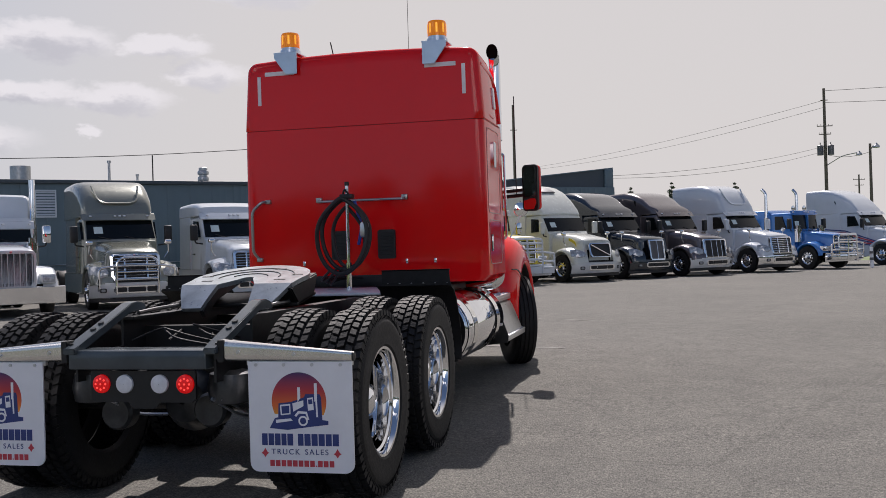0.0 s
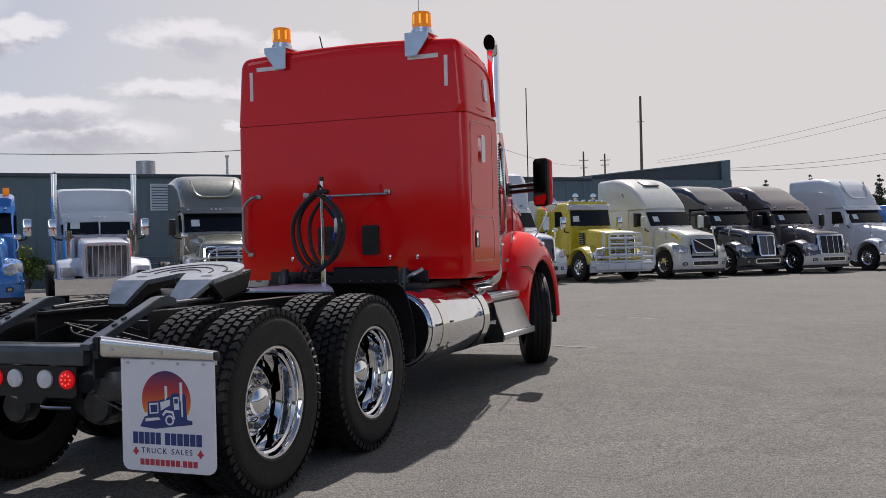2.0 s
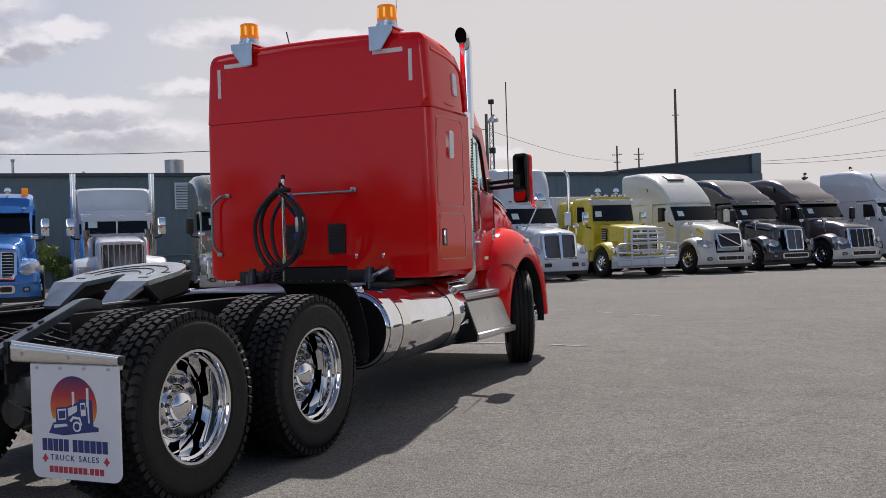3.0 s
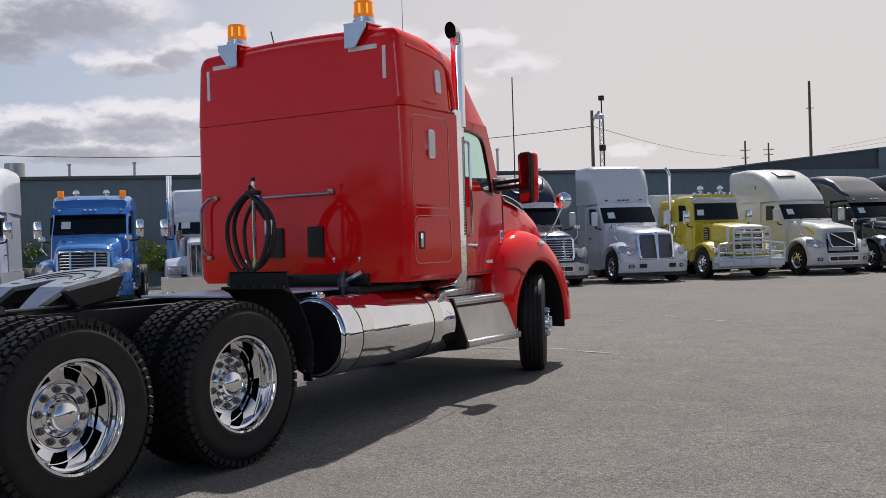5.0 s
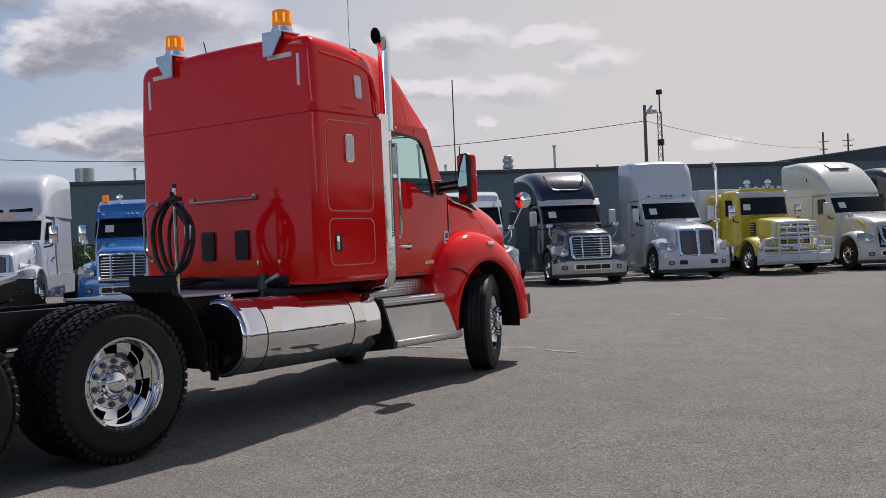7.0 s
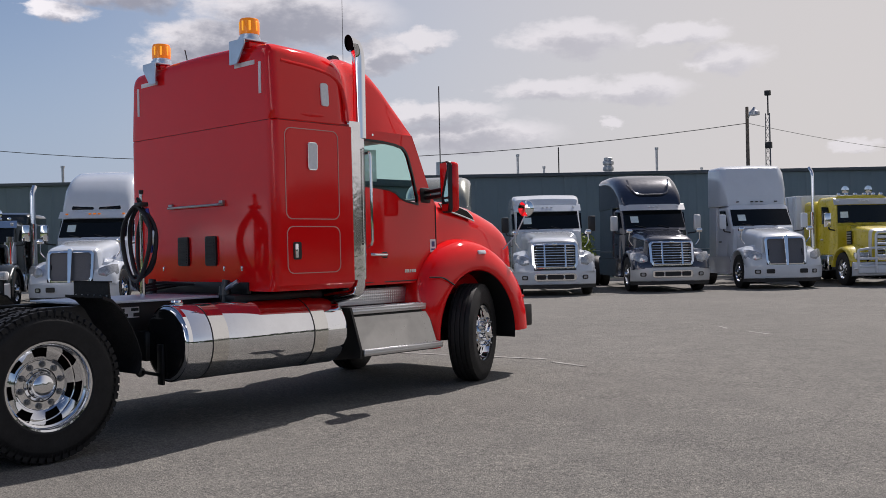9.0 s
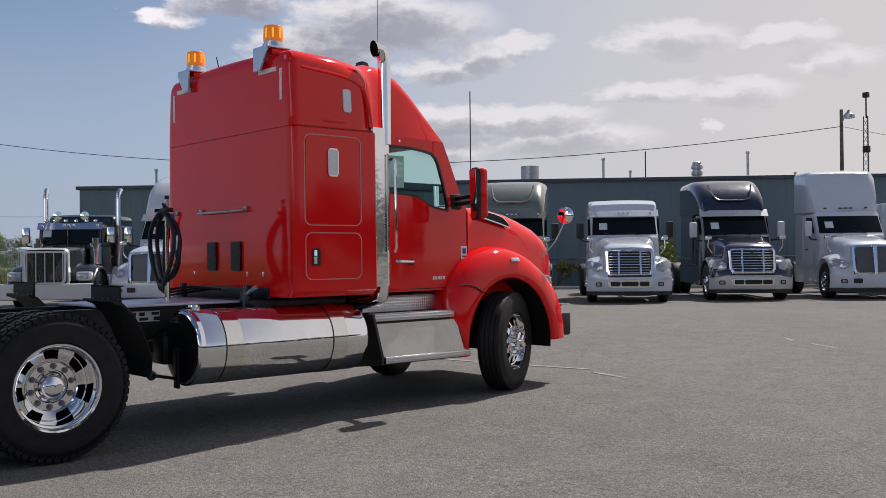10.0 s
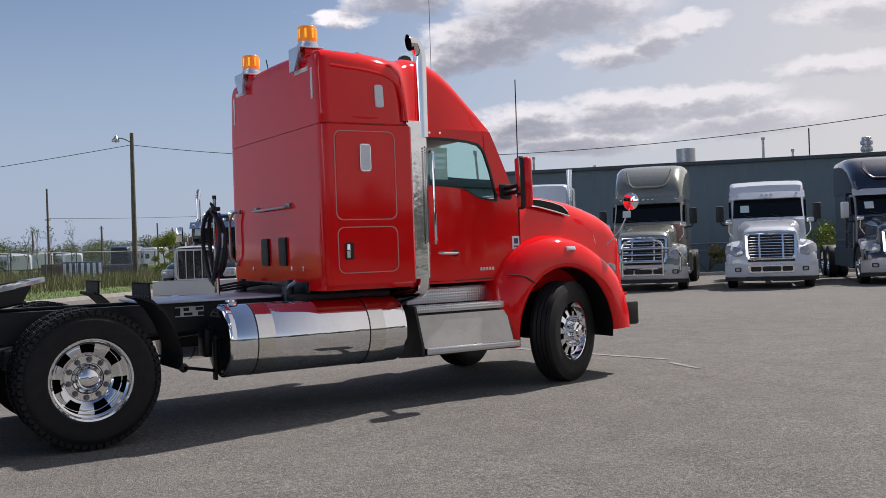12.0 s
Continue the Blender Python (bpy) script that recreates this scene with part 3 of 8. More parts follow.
def red_tractor():
    T = thing("semi_truck", "bright red sleeper tractor truck, chrome stack, amber beacons, on asphalt", "truck")

    # sleeper: lower box, upper roof cap that runs forward over the cab
    bm = bmesh.new()
    rows = [ring(y, 1.2 - i, 1.095, 2.594, 0.010, 1.19 - i, 0, 0.05, 5, 6) for y, i in ((0.0, 0.11), (0.0, 0.062), (0.006, 0.040), (0.018, 0.020), (0.040, 0.005), (0.07, 0.0), (0.5, 0.0), (0.90, 0.0), (0.93, 0.03))]
    loft(bm, rows)
    sleeper = part("sleeper", bm, RED, T, "glossy red sleeper box")
    bm = bmesh.new()
    rows = [ring(y, 1.195 - i, 2.60, zt - i * 0.9, r, 1.15 - i, 0.045, 0.008, 6, 5)
            for y, i, zt, r in ((0.0, 0.12, 3.245, 0.10), (0.0, 0.062, 3.245, 0.10), (0.006, 0.040, 3.255, 0.10), (0.018, 0.020, 3.26, 0.10), (0.040, 0.005, 3.265, 0.10), (0.09, 0.0, 3.27, 0.105), (0.5, 0.0, 3.262, 0.15), (0.74, 0.0, 3.245, 0.21), (0.80, 0.012, 3.24, 0.22))]
    rows += [ring(y, w, 2.60, zt, 0.16 + 0.07 * (y < 1.0), wt, 0.05, 0.01, 6, 5)
             for y, w, wt, zt in ((0.86, 1.155, 1.095, 3.24), (0.91, 1.11, 1.055, 3.245), (0.97, 1.055, 1.01, 3.26), (1.04, 1.022, 0.97, 3.28), (1.14, 1.005, 0.94, 3.282), (1.28, 1.0, 0.925, 3.262), (1.43, 0.994, 0.91, 3.195), (1.58, 0.968, 0.90, 3.085), (1.73, 0.944, 0.88, 2.95), (1.86, 0.922, 0.87, 2.805), (1.95, 0.908, 0.87, 2.69), (1.995, 0.90, 0.88, 2.63))]
    loft(bm, rows)
    roof = part("roof_fairing", bm, RED, T, "glossy red raised roof fairing")
    bm = bmesh.new()
    loft(bm, [ring(y, 1.185 - i, 2.57, 2.615, 0.004, 1.185 - i, 0, 0.004) for y, i in ((0.012, 0.055), (0.06, 0.0), (0.88, 0.0))])
    part("seam", bm, SEAM, sleeper, "dark joint below the roof cap")

    bm = bmesh.new()
    prism(bm, [(1.14, 3.26), (1.28, 3.24), (1.27, 3.355), (1.24, 3.38), (1.17, 3.38), (1.15, 3.355)], "x", 0.555, 0.64, 0.012)
    part("roof_aerial_box", bm, GREASE, roof, "small grey aerial box on the roof")
    # moulded shoulder ridge and grip on each side of the roof cap
    for sgn in (1, -1):
        bm = bmesh.new()
        way = bend([(0.12, 3.122, 0), (0.49, 3.094, 0), (0.70, 3.052, 0), (0.812, 2.975, 0), (0.856, 2.80, 0), (0.866, 2.64, 0)], 5, 0.45)
        tube(bm, [(sgn * (1.183 - (q.y - 2.60) * 0.070), q.x, q.y) for q in way], 0.022, 10)
        part("shoulder_ridge", bm, RED, roof)
        bm = bmesh.new()
        lathe(bm, [(0.0, 0.14), (0.005, 0.136), (0.009, 0.11), (0.011, 0.06), (0.0115, 0.001)], (0, 0, 0), (1, 0, 0), 28)
        for v in bm.verts:
            v.co = Vector((sgn * (v.co.x + 1.186), 0.44 + v.co.y, 2.665 + v.co.z * 0.16))
        part("moulded_grip", bm, RED, roof)

    # side hatches: outlines raised over the panel
    for y0, y1, z0, z1 in ((0.115, 0.735, 1.725, 2.535), (0.12, 0.735, 1.245, 1.665)):
        out, inn = rounded(y0, y1, z0, z1, 0.07), rounded(y0 + 0.008, y1 - 0.008, z0 + 0.008, z1 - 0.008, 0.064)
        for sgn in (1, -1):
            bm = bmesh.new()
            panel_with_hole(bm, out, inn, lambda a, b: (sgn * (1.2005 - (b - 1.095) * 0.0067), a, b), 0.004, (sgn, 0, 0))
            part("hatch_trim", bm, SILVER_TRIM, sleeper, "thin pale hatch outline")
            bm = bmesh.new()
            prism(bm, rounded(y0 + 0.02, y1 - 0.02, z0 + 0.02, z1 - 0.02, 0.055), "x", sgn * 1.185, sgn * (1.2005 - ((z0 + z1) / 2 - 1.095) * 0.0067 + 0.002))
            part("hatch", bm, RED, sleeper)
    for sgn in (1, -1):
        bm = bmesh.new()
        prism(bm, rounded(0.365, 0.475, 2.165, 2.415, 0.025), "x", sgn * 1.19, sgn * 1.212, 0.004)
        part("side_lamp", bm, CHROME, sleeper, "chrome framed side lamp")
        bm = bmesh.new()
        prism(bm, rounded(0.372, 0.468, 2.173, 2.407, 0.02), "x", sgn * 1.205, sgn * 1.216)
        part("side_lamp_lens", bm, LENS, sleeper)
        bm = bmesh.new()
        prism(bm, rounded(0.185, 0.275, 1.37, 1.525, 0.018), "x", sgn * 1.19, sgn * 1.206)
        part("latch_recess", bm, BLACK, sleeper)
        bm = bmesh.new()
        box(bm, sgn * 1.2, sgn * 1.215, 0.20, 0.235, 1.385, 1.51, 0.006)
        part("latch", bm, CHROME, sleeper, "chrome hatch latch")
        bm = bmesh.new()
        bmesh.ops.transform(prism(bm, rounded(0.55, 0.635, 2.755, 2.965, 0.02), "x", -0.012, 0.012, 0.003), matrix=Matrix.Identity(4), verts=bm.verts)
        for v in bm.verts:
            v.co.x = sgn * (1.195 - (v.co.z - 2.60) * 0.066) + v.co.x
        part("clearance_window", bm, LENS, roof, "pale rectangular marker window")

    # back of the sleeper
    for x0, x1, z0, z1 in ((-1.035, -1.0, 2.845, 3.125), (-0.955, -0.655, 3.125, 3.165), (1.0, 1.035, 2.835, 3.115), (0.645, 0.945, 3.10, 3.14)):
        bm = bmesh.new()
        box(bm, x0, x1, -0.006, 0.01, z0, z1, 0.002, 1)
        part("reflective_strip", bm, TAPE, roof, "pale reflective tape strip")
    for x0 in (-0.315, 0.147):
        bm = bmesh.new()
        prism(bm, rounded(x0, x0 + 0.172, 1.325, 1.60, 0.02), "y", -0.022, 0.01, 0.006)
        part("rear_vent", bm, DARK, sleeper, "dark rubber vent cover")
        for k in range(9):
            bm = bmesh.new()
            box(bm, x0 + 0.02, x0 + 0.152, -0.028, -0.018, 1.35 + 0.026 * k, 1.362 + 0.026 * k, 0.002, 1)
            part("vent_slat", bm, DARK, sleeper)
    bm = bmesh.new()
    tube(bm, bend([(-0.43, 0.0, 1.90), (-0.43, -0.055, 1.885), (0.42, -0.055, 1.885), (0.42, 0.0, 1.90)], 4, 0.4), 0.012)
    for x in (-0.43, 0.42):
        box(bm, x - 0.03, x + 0.03, -0.03, 0.005, 1.875, 1.925, 0.008)
    part("grab_rail", bm, PANEL, sleeper, "horizontal dull metal grab rail")
    bm = bmesh.new()
    tube(bm, bend([(-0.96, 0.0, 1.905), (-1.0, -0.06, 1.905), (-1.10, -0.07, 1.82), (-1.10, -0.07, 1.42), (-1.06, 0.0, 1.345)], 4, 0.4), 0.014)
    for x, z in ((-0.955, 1.905), (-1.055, 1.345)):
        box(bm, x - 0.03, x + 0.03, -0.03, 0.005, z - 0.02, z + 0.02, 0.008)
    part("grab_handle", bm, PANEL, sleeper, "bent dull metal grab handle")
    for x in (0.425, 0.70, -0.60):
        bm = bmesh.new()
        box(bm, x - 0.012, x + 0.012, -0.010, 0.005, 1.275, 1.32, 0.004)
        part("catch", bm, CHROME, sleeper)
    # beacons on folded brackets over the back edge
    for sx in (-0.72, 0.755):
        bm = bmesh.new()
        s = 1 if sx > 0 else -1
        prism(bm, [(sx - s * 0.115, 3.335), (sx - s * 0.115, 3.125), (sx, 3.125), (sx + s * 0.115, 3.285), (sx + s * 0.115, 3.335)], "y", -0.055, -0.04, 0.004)
        box(bm, sx - 0.12, sx + 0.115, -0.05, 0.20, 3.325, 3.340, 0.003)
        brk = part("beacon_bracket", bm, STEEL, T, "folded bare metal bracket tinted with sky blue")
        bm = bmesh.new()
        box(bm, sx - 0.09, sx + 0.09, 0.02, 0.24, 3.26, 3.325, 0.01)
        part("mount", bm, RED, brk)
        bm = bmesh.new()
        lathe(bm, [(0.0, 0.10), (0.035, 0.098), (0.04, 0.086), (0.058, 0.086)], (sx, 0.09, 3.34), (0, 0, 1), 28)
        bec = part("beacon", bm, STEEL, T, "amber strobe beacon with grey base")
        bm = bmesh.new()
        lathe(bm, [(0.058, 0.001), (0.058, 0.088), (0.075, 0.090), (0.190, 0.086), (0.201, 0.079), (0.206, 0.001)], (sx, 0.09, 3.34), (0, 0, 1), 28)
        part("lens", bm, AMBER, bec, "orange plastic lens")
        for q in range(8):
            a = 2 * math.pi * q / 8 + 0.2
            bm = bmesh.new()
            c, si = math.cos(a), math.sin(a)
            box(bm, -0.010, 0.010, 0.083, 0.091, 0.085, 0.175, 0.003, 1)
            bmesh.ops.transform(bm, matrix=Matrix.Translation((sx, 0.09, 3.34)) @ Matrix.Rotation(a, 4, "Z"), verts=bm.verts)
            part("lens_rib", bm, AMBER_SPOT, bec)
    bm = bmesh.new()
    tube(bm, [(-0.28, 0.12, 3.26), (-0.31, 0.10, 3.43)], 0.006, 6)
    part("short_antenna", bm, BLACK, T)
    bm = bmesh.new()
    for x, y in ((-0.3, 1.1), (0.1, 1.12), (0.5, 1.1)):
        box(bm, x - 0.05, x + 0.05, y - 0.05, y + 0.05, 3.17, 3.29, 0.02)
    part("roof_lamps", bm, DARK, roof)
    bm = bmesh.new()
    box(bm, 0.62, 0.70, 0.62, 0.70, 3.24, 3.36, 0.01)
    box(bm, 0.70, 0.84, 0.95, 1.15, 3.16, 3.27, 0.02)
    part("roof_horn", bm, ALU, roof)
    bm = bmesh.new()
    tube(bm, [(-0.01, 1.88, 2.75), (-0.015, 1.892, 5.2)], 0.003, 5)
    part("whip_antenna", bm, DARK, T)

    # cab shell with an open window on each side
    def side(y, z):
        return 1.035 - 0.160 * max(0.0, y - 1.4) - 0.05 * max(0.0, z - 1.9)
    outer = [(0.9, 1.10), (1.4, 1.10), (1.8, 1.10), (2.36, 1.10), (2.36, 1.5), (2.36, 1.90), (2.28, 2.01), (2.165, 2.26), (2.075, 2.45), (1.995, 2.61), (1.4, 2.61), (0.9, 2.61), (0.9, 1.9)]
    hole = [(1.14, 2.512), (1.30, 2.512), (1.49, 2.509), (1.70, 2.495), (1.824, 2.473), (1.88, 2.43), (1.912, 2.38), (1.977, 2.197), (2.035, 1.975), (2.03, 1.905), (1.93, 1.915), (1.816, 1.932), (1.728, 1.959), (1.657, 2.005), (1.563, 2.031), (1.40, 2.045), (1.14, 2.06)]
    cab = new("cab")
    cab.parent = T
    for sgn in (1, -1):
        bm = bmesh.new()
        panel_with_hole(bm, outer, hole, lambda a, b: (sgn * side(a, b), a, b), 0.04, (-sgn, 0, 0))
        part("cab_side", bm, RED, cab, "glossy red cab door and side")
        bm = bmesh.new()
        grown = [(1.48 + (a - 1.48) * 1.02, 2.22 + (b - 2.22) * 1.035) for a, b in hole]
        inn = [(1.48 + (a - 1.48) * 0.97, 2.22 + (b - 2.22) * 0.95) for a, b in hole]
        panel_with_hole(bm, grown, inn, lambda a, b: (sgn * (side(a, b) + 0.004), a, b), 0.02, (-sgn, 0, 0))
        part("window_seal", bm, BLACK, cab)
        bm = bmesh.new()
        panel_with_hole(bm, hole, None, lambda a, b: (sgn * (side(a, b) - 0.018), a, b), 0.004, (-sgn, 0, 0))
        gl = part("window_glass", bm, CLEAR, cab, "greenish side window glass")
        gl.visible_shadow = False
        bm = bmesh.new()
        tube(bm, [(sgn * (side(2.345, z) + 0.002), 2.345, z) for z in (1.12, 1.4, 1.7, 1.90)], 0.007, 6)
        tube(bm, [(sgn * (side(y, 1.125) + 0.002), y, 1.125) for y in (1.12, 1.5, 1.9, 2.345)], 0.006, 6)
        part("door_gap", bm, BLACK, cab)
        bm = bmesh.new()
        box(bm, sgn * 1.0, sgn * 1.032, 1.28, 1.50, 1.355, 1.425, 0.02)
        part("handle_recess", bm, BLACK, cab)
        bm = bmesh.new()
        tube(bm, bend([(sgn * 1.03, 1.27, 1.40), (sgn * 1.056, 1.30, 1.395), (sgn * 1.052, 1.46, 1.39), (sgn * 1.02, 1.50, 1.39)], 4, 0.4), 0.016)
        part("door_handle", bm, CHROME, cab, "chrome door handle")
        bm = bmesh.new()
        box(bm, -0.004, 0.004, -0.05, 0.05, -0.068, 0.068, 0.001, 1)
        bmesh.ops.transform(bm, matrix=Matrix.Translation((sgn * (side(2.285, 1.47) + 0.002), 2.285, 1.475)) @ Matrix.Rotation(sgn * radians(9.1), 4, "Z"), verts=bm.verts)
        stk = part("decal", bm, FLAP, cab, "small white sticker on the cowl")
        bm = bmesh.new()
        box(bm, -0.004, 0.006, -0.028, 0.028, -0.01, 0.045, 0.001, 1)
        box(bm, -0.004, 0.006, -0.035, 0.035, -0.045, -0.03, 0.001, 1)
        bmesh.ops.transform(bm, matrix=Matrix.Translation((sgn * (side(2.285, 1.47) + 0.002), 2.285, 1.475)) @ Matrix.Rotation(sgn * radians(9.1), 4, "Z"), verts=bm.verts)
        part("decal_print", bm, NAVY, stk)
        # model badge, drawn as plain chrome bars
        for k in range(5):
            bm = bmesh.new()
            y = 1.78 + 0.040 * k
            box(bm, sgn * (side(y, 1.21) - 0.004), sgn * (side(y, 1.21) + 0.006), y, y + 0.026, 1.205, 1.238, 0.002, 1)
            part("badge_bar", bm, CHROME, cab)
    bm = bmesh.new()
    box(bm, -0.98, 0.98, 0.93, 0.97, 1.10, 2.60)
    part("cab_back", bm, DARK, cab)
    bm = bmesh.new()
    box(bm, -0.9, 0.9, 0.95, 2.25, 1.10, 1.16)
    part("cab_floor", bm, DARK, cab)
    bm = bmesh.new()
    box(bm, -0.90, 0.90, 0.95, 1.94, 2.56, 2.60)
    part("cab_roof", bm, LINING, cab, "pale cloth roof lining")
    bm = bmesh.new()
    prism(bm, [(-0.83, 2.28), (0.83, 2.28), (0.90, 1.90), (-0.90, 1.90)], "z", 0, 0.01)
    for v in bm.verts:
        k = (v.co.y - 1.90) / 0.38
        v.co = Vector((v.co.x, 1.965 + 0.33 * k, 2.58 - 0.60 * k + v.co.z))
    shield = part("windscreen", bm, CLEAR, cab, "raked windscreen")
    shield.visible_shadow = False
    bm = bmesh.new()
    box(bm, -0.85, 0.85, 2.0, 2.26, 1.55, 1.92, 0.05)
    part("dashboard", bm, DARK, cab)
    for x in (-0.5, 0.5):
        bm = bmesh.new()
        box(bm, x - 0.26, x + 0.26, 1.05, 1.55, 1.45, 1.60, 0.05)
        box(bm, x - 0.24, x + 0.24, 1.0, 1.15, 1.55, 2.15, 0.05)
        box(bm, x - 0.14, x + 0.14, 1.02, 1.12, 2.15, 2.36, 0.04)
        part("seat", bm, DARK, cab)
    bm = bmesh.new()
    lathe(bm, [(0.0, 0.22), (0.012, 0.235), (0.024, 0.22), (0.012, 0.205), (0.0, 0.22)], (-0.5, 1.80, 1.85), (0, -0.6, 0.8), 28)
    part("steering_wheel", bm, DARK, cab)
    bm = bmesh.new()
    box(bm, 0.885, 0.889, 1.27, 1.47, 2.12, 2.43)
    for v in bm.verts:
        v.co.x += 0.03
    part("window_sheet", bm, PAPER, cab, "paper sheet behind the door window")
    for k in range(3):
        bm = bmesh.new()
        box(bm, 0.9205, 0.9215, 1.295, 1.445, 2.34 - 0.06 * k, 2.375 - 0.06 * k)
        part("sheet_print", bm, STEEL, cab)
    bm = bmesh.new()
    for y in (1.22, 1.34):
        cyl(bm, (side(y, 2.56) - 0.01, y, 2.565), (side(y, 2.56) + 0.012, y, 2.565), 0.012, None, 10)
    part("marker_studs", bm, CHROME, cab)

    # hood
    bm = bmesh.new()
    hood_rows = ((2.355, 0.885, 1.93, 0.22), (2.50, 0.87, 1.945, 0.24), (2.72, 0.845, 1.945, 0.25), (2.95, 0.81, 1.93, 0.26), (3.25, 0.755, 1.885, 0.26), (3.50, 0.70, 1.82, 0.25), (3.72, 0.655, 1.745, 0.22), (3.88, 0.62, 1.66, 0.20), (3.96, 0.59, 1.56, 0.15), (4.0, 0.56, 1.40, 0.1))

    def hood_side(y, z):
        w, zt, r = (float(np.interp(y, [q[0] for q in hood_rows], [q[k] for q in hood_rows])) for k in (1, 2, 3))
        x = w - 0.07 * w * (min(z, zt - r) - 0.95) / (zt - 0.95)
        rise = min(1.0, max(0.0, (z - zt + r) / (r + 0.03)))
        return x - r + r * math.sqrt(1 - rise * rise)
    loft(bm, [ring(y, w, 0.95, zt, r, w * 0.93, 0.04, 0.03, 6, 5) for y, w, zt, r in hood_rows])
    hood = part("hood", bm, RED, T, "glossy red sloping hood")
    for sgn in (1, -1):
        # flat panel, black in place of the shade of an open intake
        bm = bmesh.new()
        out = [(2.56, 1.93), (2.56, 1.862), (2.72, 1.832), (2.92, 1.79), (3.11, 1.746), (3.10, 1.80), (3.05, 1.858), (2.92, 1.895), (2.74, 1.925)]
        pl = lambda a, b: (sgn * (hood_side(a, b) + 0.030), a, b)
        panel_with_hole(bm, out, None, pl, 0.006, (sgn, 0, 0))
        part("hood_intake", bm, HOLE, hood, "black slanted hood intake")
        bm = bmesh.new()
        tube(bm, [pl(a, b) for a, b in out + out[:1]], 0.009, 6)
        part("intake_trim", bm, CHROME, hood, "chrome intake surround")
    bm = bmesh.new()
    box(bm, -0.50, 0.50, 3.96, 4.03, 0.85, 1.50, 0.04)
    part("grille", bm, CHROME, T)
    bm = bmesh.new()
    outl = ((184, 0.76), (165, 0.86), (143, 1.01), (126, 1.03), (97, 1.03), (81, 1.01), (57, 0.985), (36, 1.0), (21, 0.985), (8, 0.975), (-6, 0.975))
    cols = ((0.70, 0.0, 0.0), (1.10, 0.0, -0.01), (1.122, 0.0, 0.012), (1.124, 0.12, 0.0), (1.11, 0.35, 0.0), (1.08, 0.62, 0.0), (1.035, 0.82, 0.0), (0.985, 0.94, 0.0), (0.92, 1.0, 0.01), (0.78, 1.0, 0.03), (0.56, 1.0, 0.05))
    sweep_fender(bm, 2.77, 0.50, 0.628, 0.712, outl, cols, 187, 1)
    fend = part("front_fender", bm, RED, T, "glossy red front wheel fender", 1.0)
    bm = bmesh.new()
    sweep_fender(bm, 2.77, 0.50, 0.628, 0.712, outl, tuple((-x, k, up) for x, k, up in cols), 187, 1)
    part("front_fender", bm, RED, T, "", 1.0)
    for sgn in (1, -1):
        bm = bmesh.new()
        sweep_fender(bm, 2.77, 0.50, 0.613, 0.697, outl, ((sgn * 0.45, 0.0, 0.0), (sgn * 1.10, 0.0, 0.0)))
        part("wheel_well", bm, BLACK, T, "", 1.0)
        bm = bmesh.new()
        box(bm, sgn * 0.45, sgn * 0.47, 2.1, 3.7, 0.45, 1.4)
        tube(bm, bend([(sgn * 1.075, 2.04, 1.15), (sgn * 1.115, 2.20, 1.145), (sgn * 1.142, 2.34, 1.06)], 4), 0.008, 6)
        part("splash_panel", bm, BLACK, T)
    for sgn in (1, -1):
        bm = bmesh.new()
        box(bm, -0.012, 0.012, -0.06, 0.06, -0.022, 0.022, 0.006)
        bmesh.ops.transform(bm, matrix=Matrix.Translation((sgn * 1.086, 2.85, 1.394)) @ Matrix.Rotation(sgn * radians(-22), 4, "Y"), verts=bm.verts)
        part("turn_lamp", bm, LENS, fend, "small clear fender lamp in chrome frame")
        bm = bmesh.new()
        box(bm, sgn * 0.72, sgn * 0.90, 3.50, 3.66, 1.02, 1.22, 0.06)
        part("headlight", bm, HEADLIGHT, fend)
        bm = bmesh.new()
        box(bm, sgn * 0.92, sgn * 1.005, 3.58, 3.685, 0.86, 0.895, 0.01)
        part("fender_lip", bm, RED, fend)
        # round spotting mirror on its stalk
        bm = bmesh.new()
        tube(bm, bend([(sgn * 0.72, 3.66, 1.42), (sgn * 0.80, 3.80, 1.58), (sgn * 0.90, 3.865, 1.82)], 4), 0.008, 8)
        stalk = part("mirror_stalk", bm, ALU, T)
        bm = bmesh.new()
        lathe(bm, [(-0.05, 0.001), (-0.045, 0.05), (-0.02, 0.088), (0.0, 0.098), (0.006, 0.094)], (0, 0, 0), (0, -1, 0), 28)
        m = Matrix.Translation((sgn * 0.908, 3.868, 1.893)) @ Matrix.Rotation(sgn * radians(22), 4, "Z")
        bmesh.ops.transform(bm, matrix=m, verts=bm.verts)
        part("mirror_shell", bm, CHROME, stalk)
        bm = bmesh.new()
        lathe(bm, [(0.003, 0.092), (0.012, 0.06), (0.018, 0.03), (0.02, 0.001)], (0, 0, 0), (0, -1, 0), 28)
        bmesh.ops.transform(bm, matrix=m, verts=bm.verts)
        part("mirror_glass", bm, MIRROR, stalk, "convex round mirror")
        # side mirror on two arms
        bm = bmesh.new()
        for z in (1.97, 2.03):
            tube(bm, bend([(sgn * 0.90, 2.16, z), (sgn * 1.10, 2.14, z + 0.01), (sgn * 1.30, 2.10, z + 0.02)], 3), 0.022, 8)
        box(bm, sgn * 0.87, sgn * 0.93, 2.08, 2.24, 1.92, 2.08, 0.02)
        arm = part("mirror_arm", bm, BLACK, T)
        bm = bmesh.new()
        box(bm, sgn * 1.235, sgn * 1.425, 2.062, 2.175, 1.81, 2.315, 0.045, 3)
        turn = Matrix.Translation((sgn * 1.33, 2.12, 0)) @ Matrix.Rotation(radians(-24 * sgn), 4, "Z") @ Matrix.Translation((sgn * -1.33, -2.12, 0))
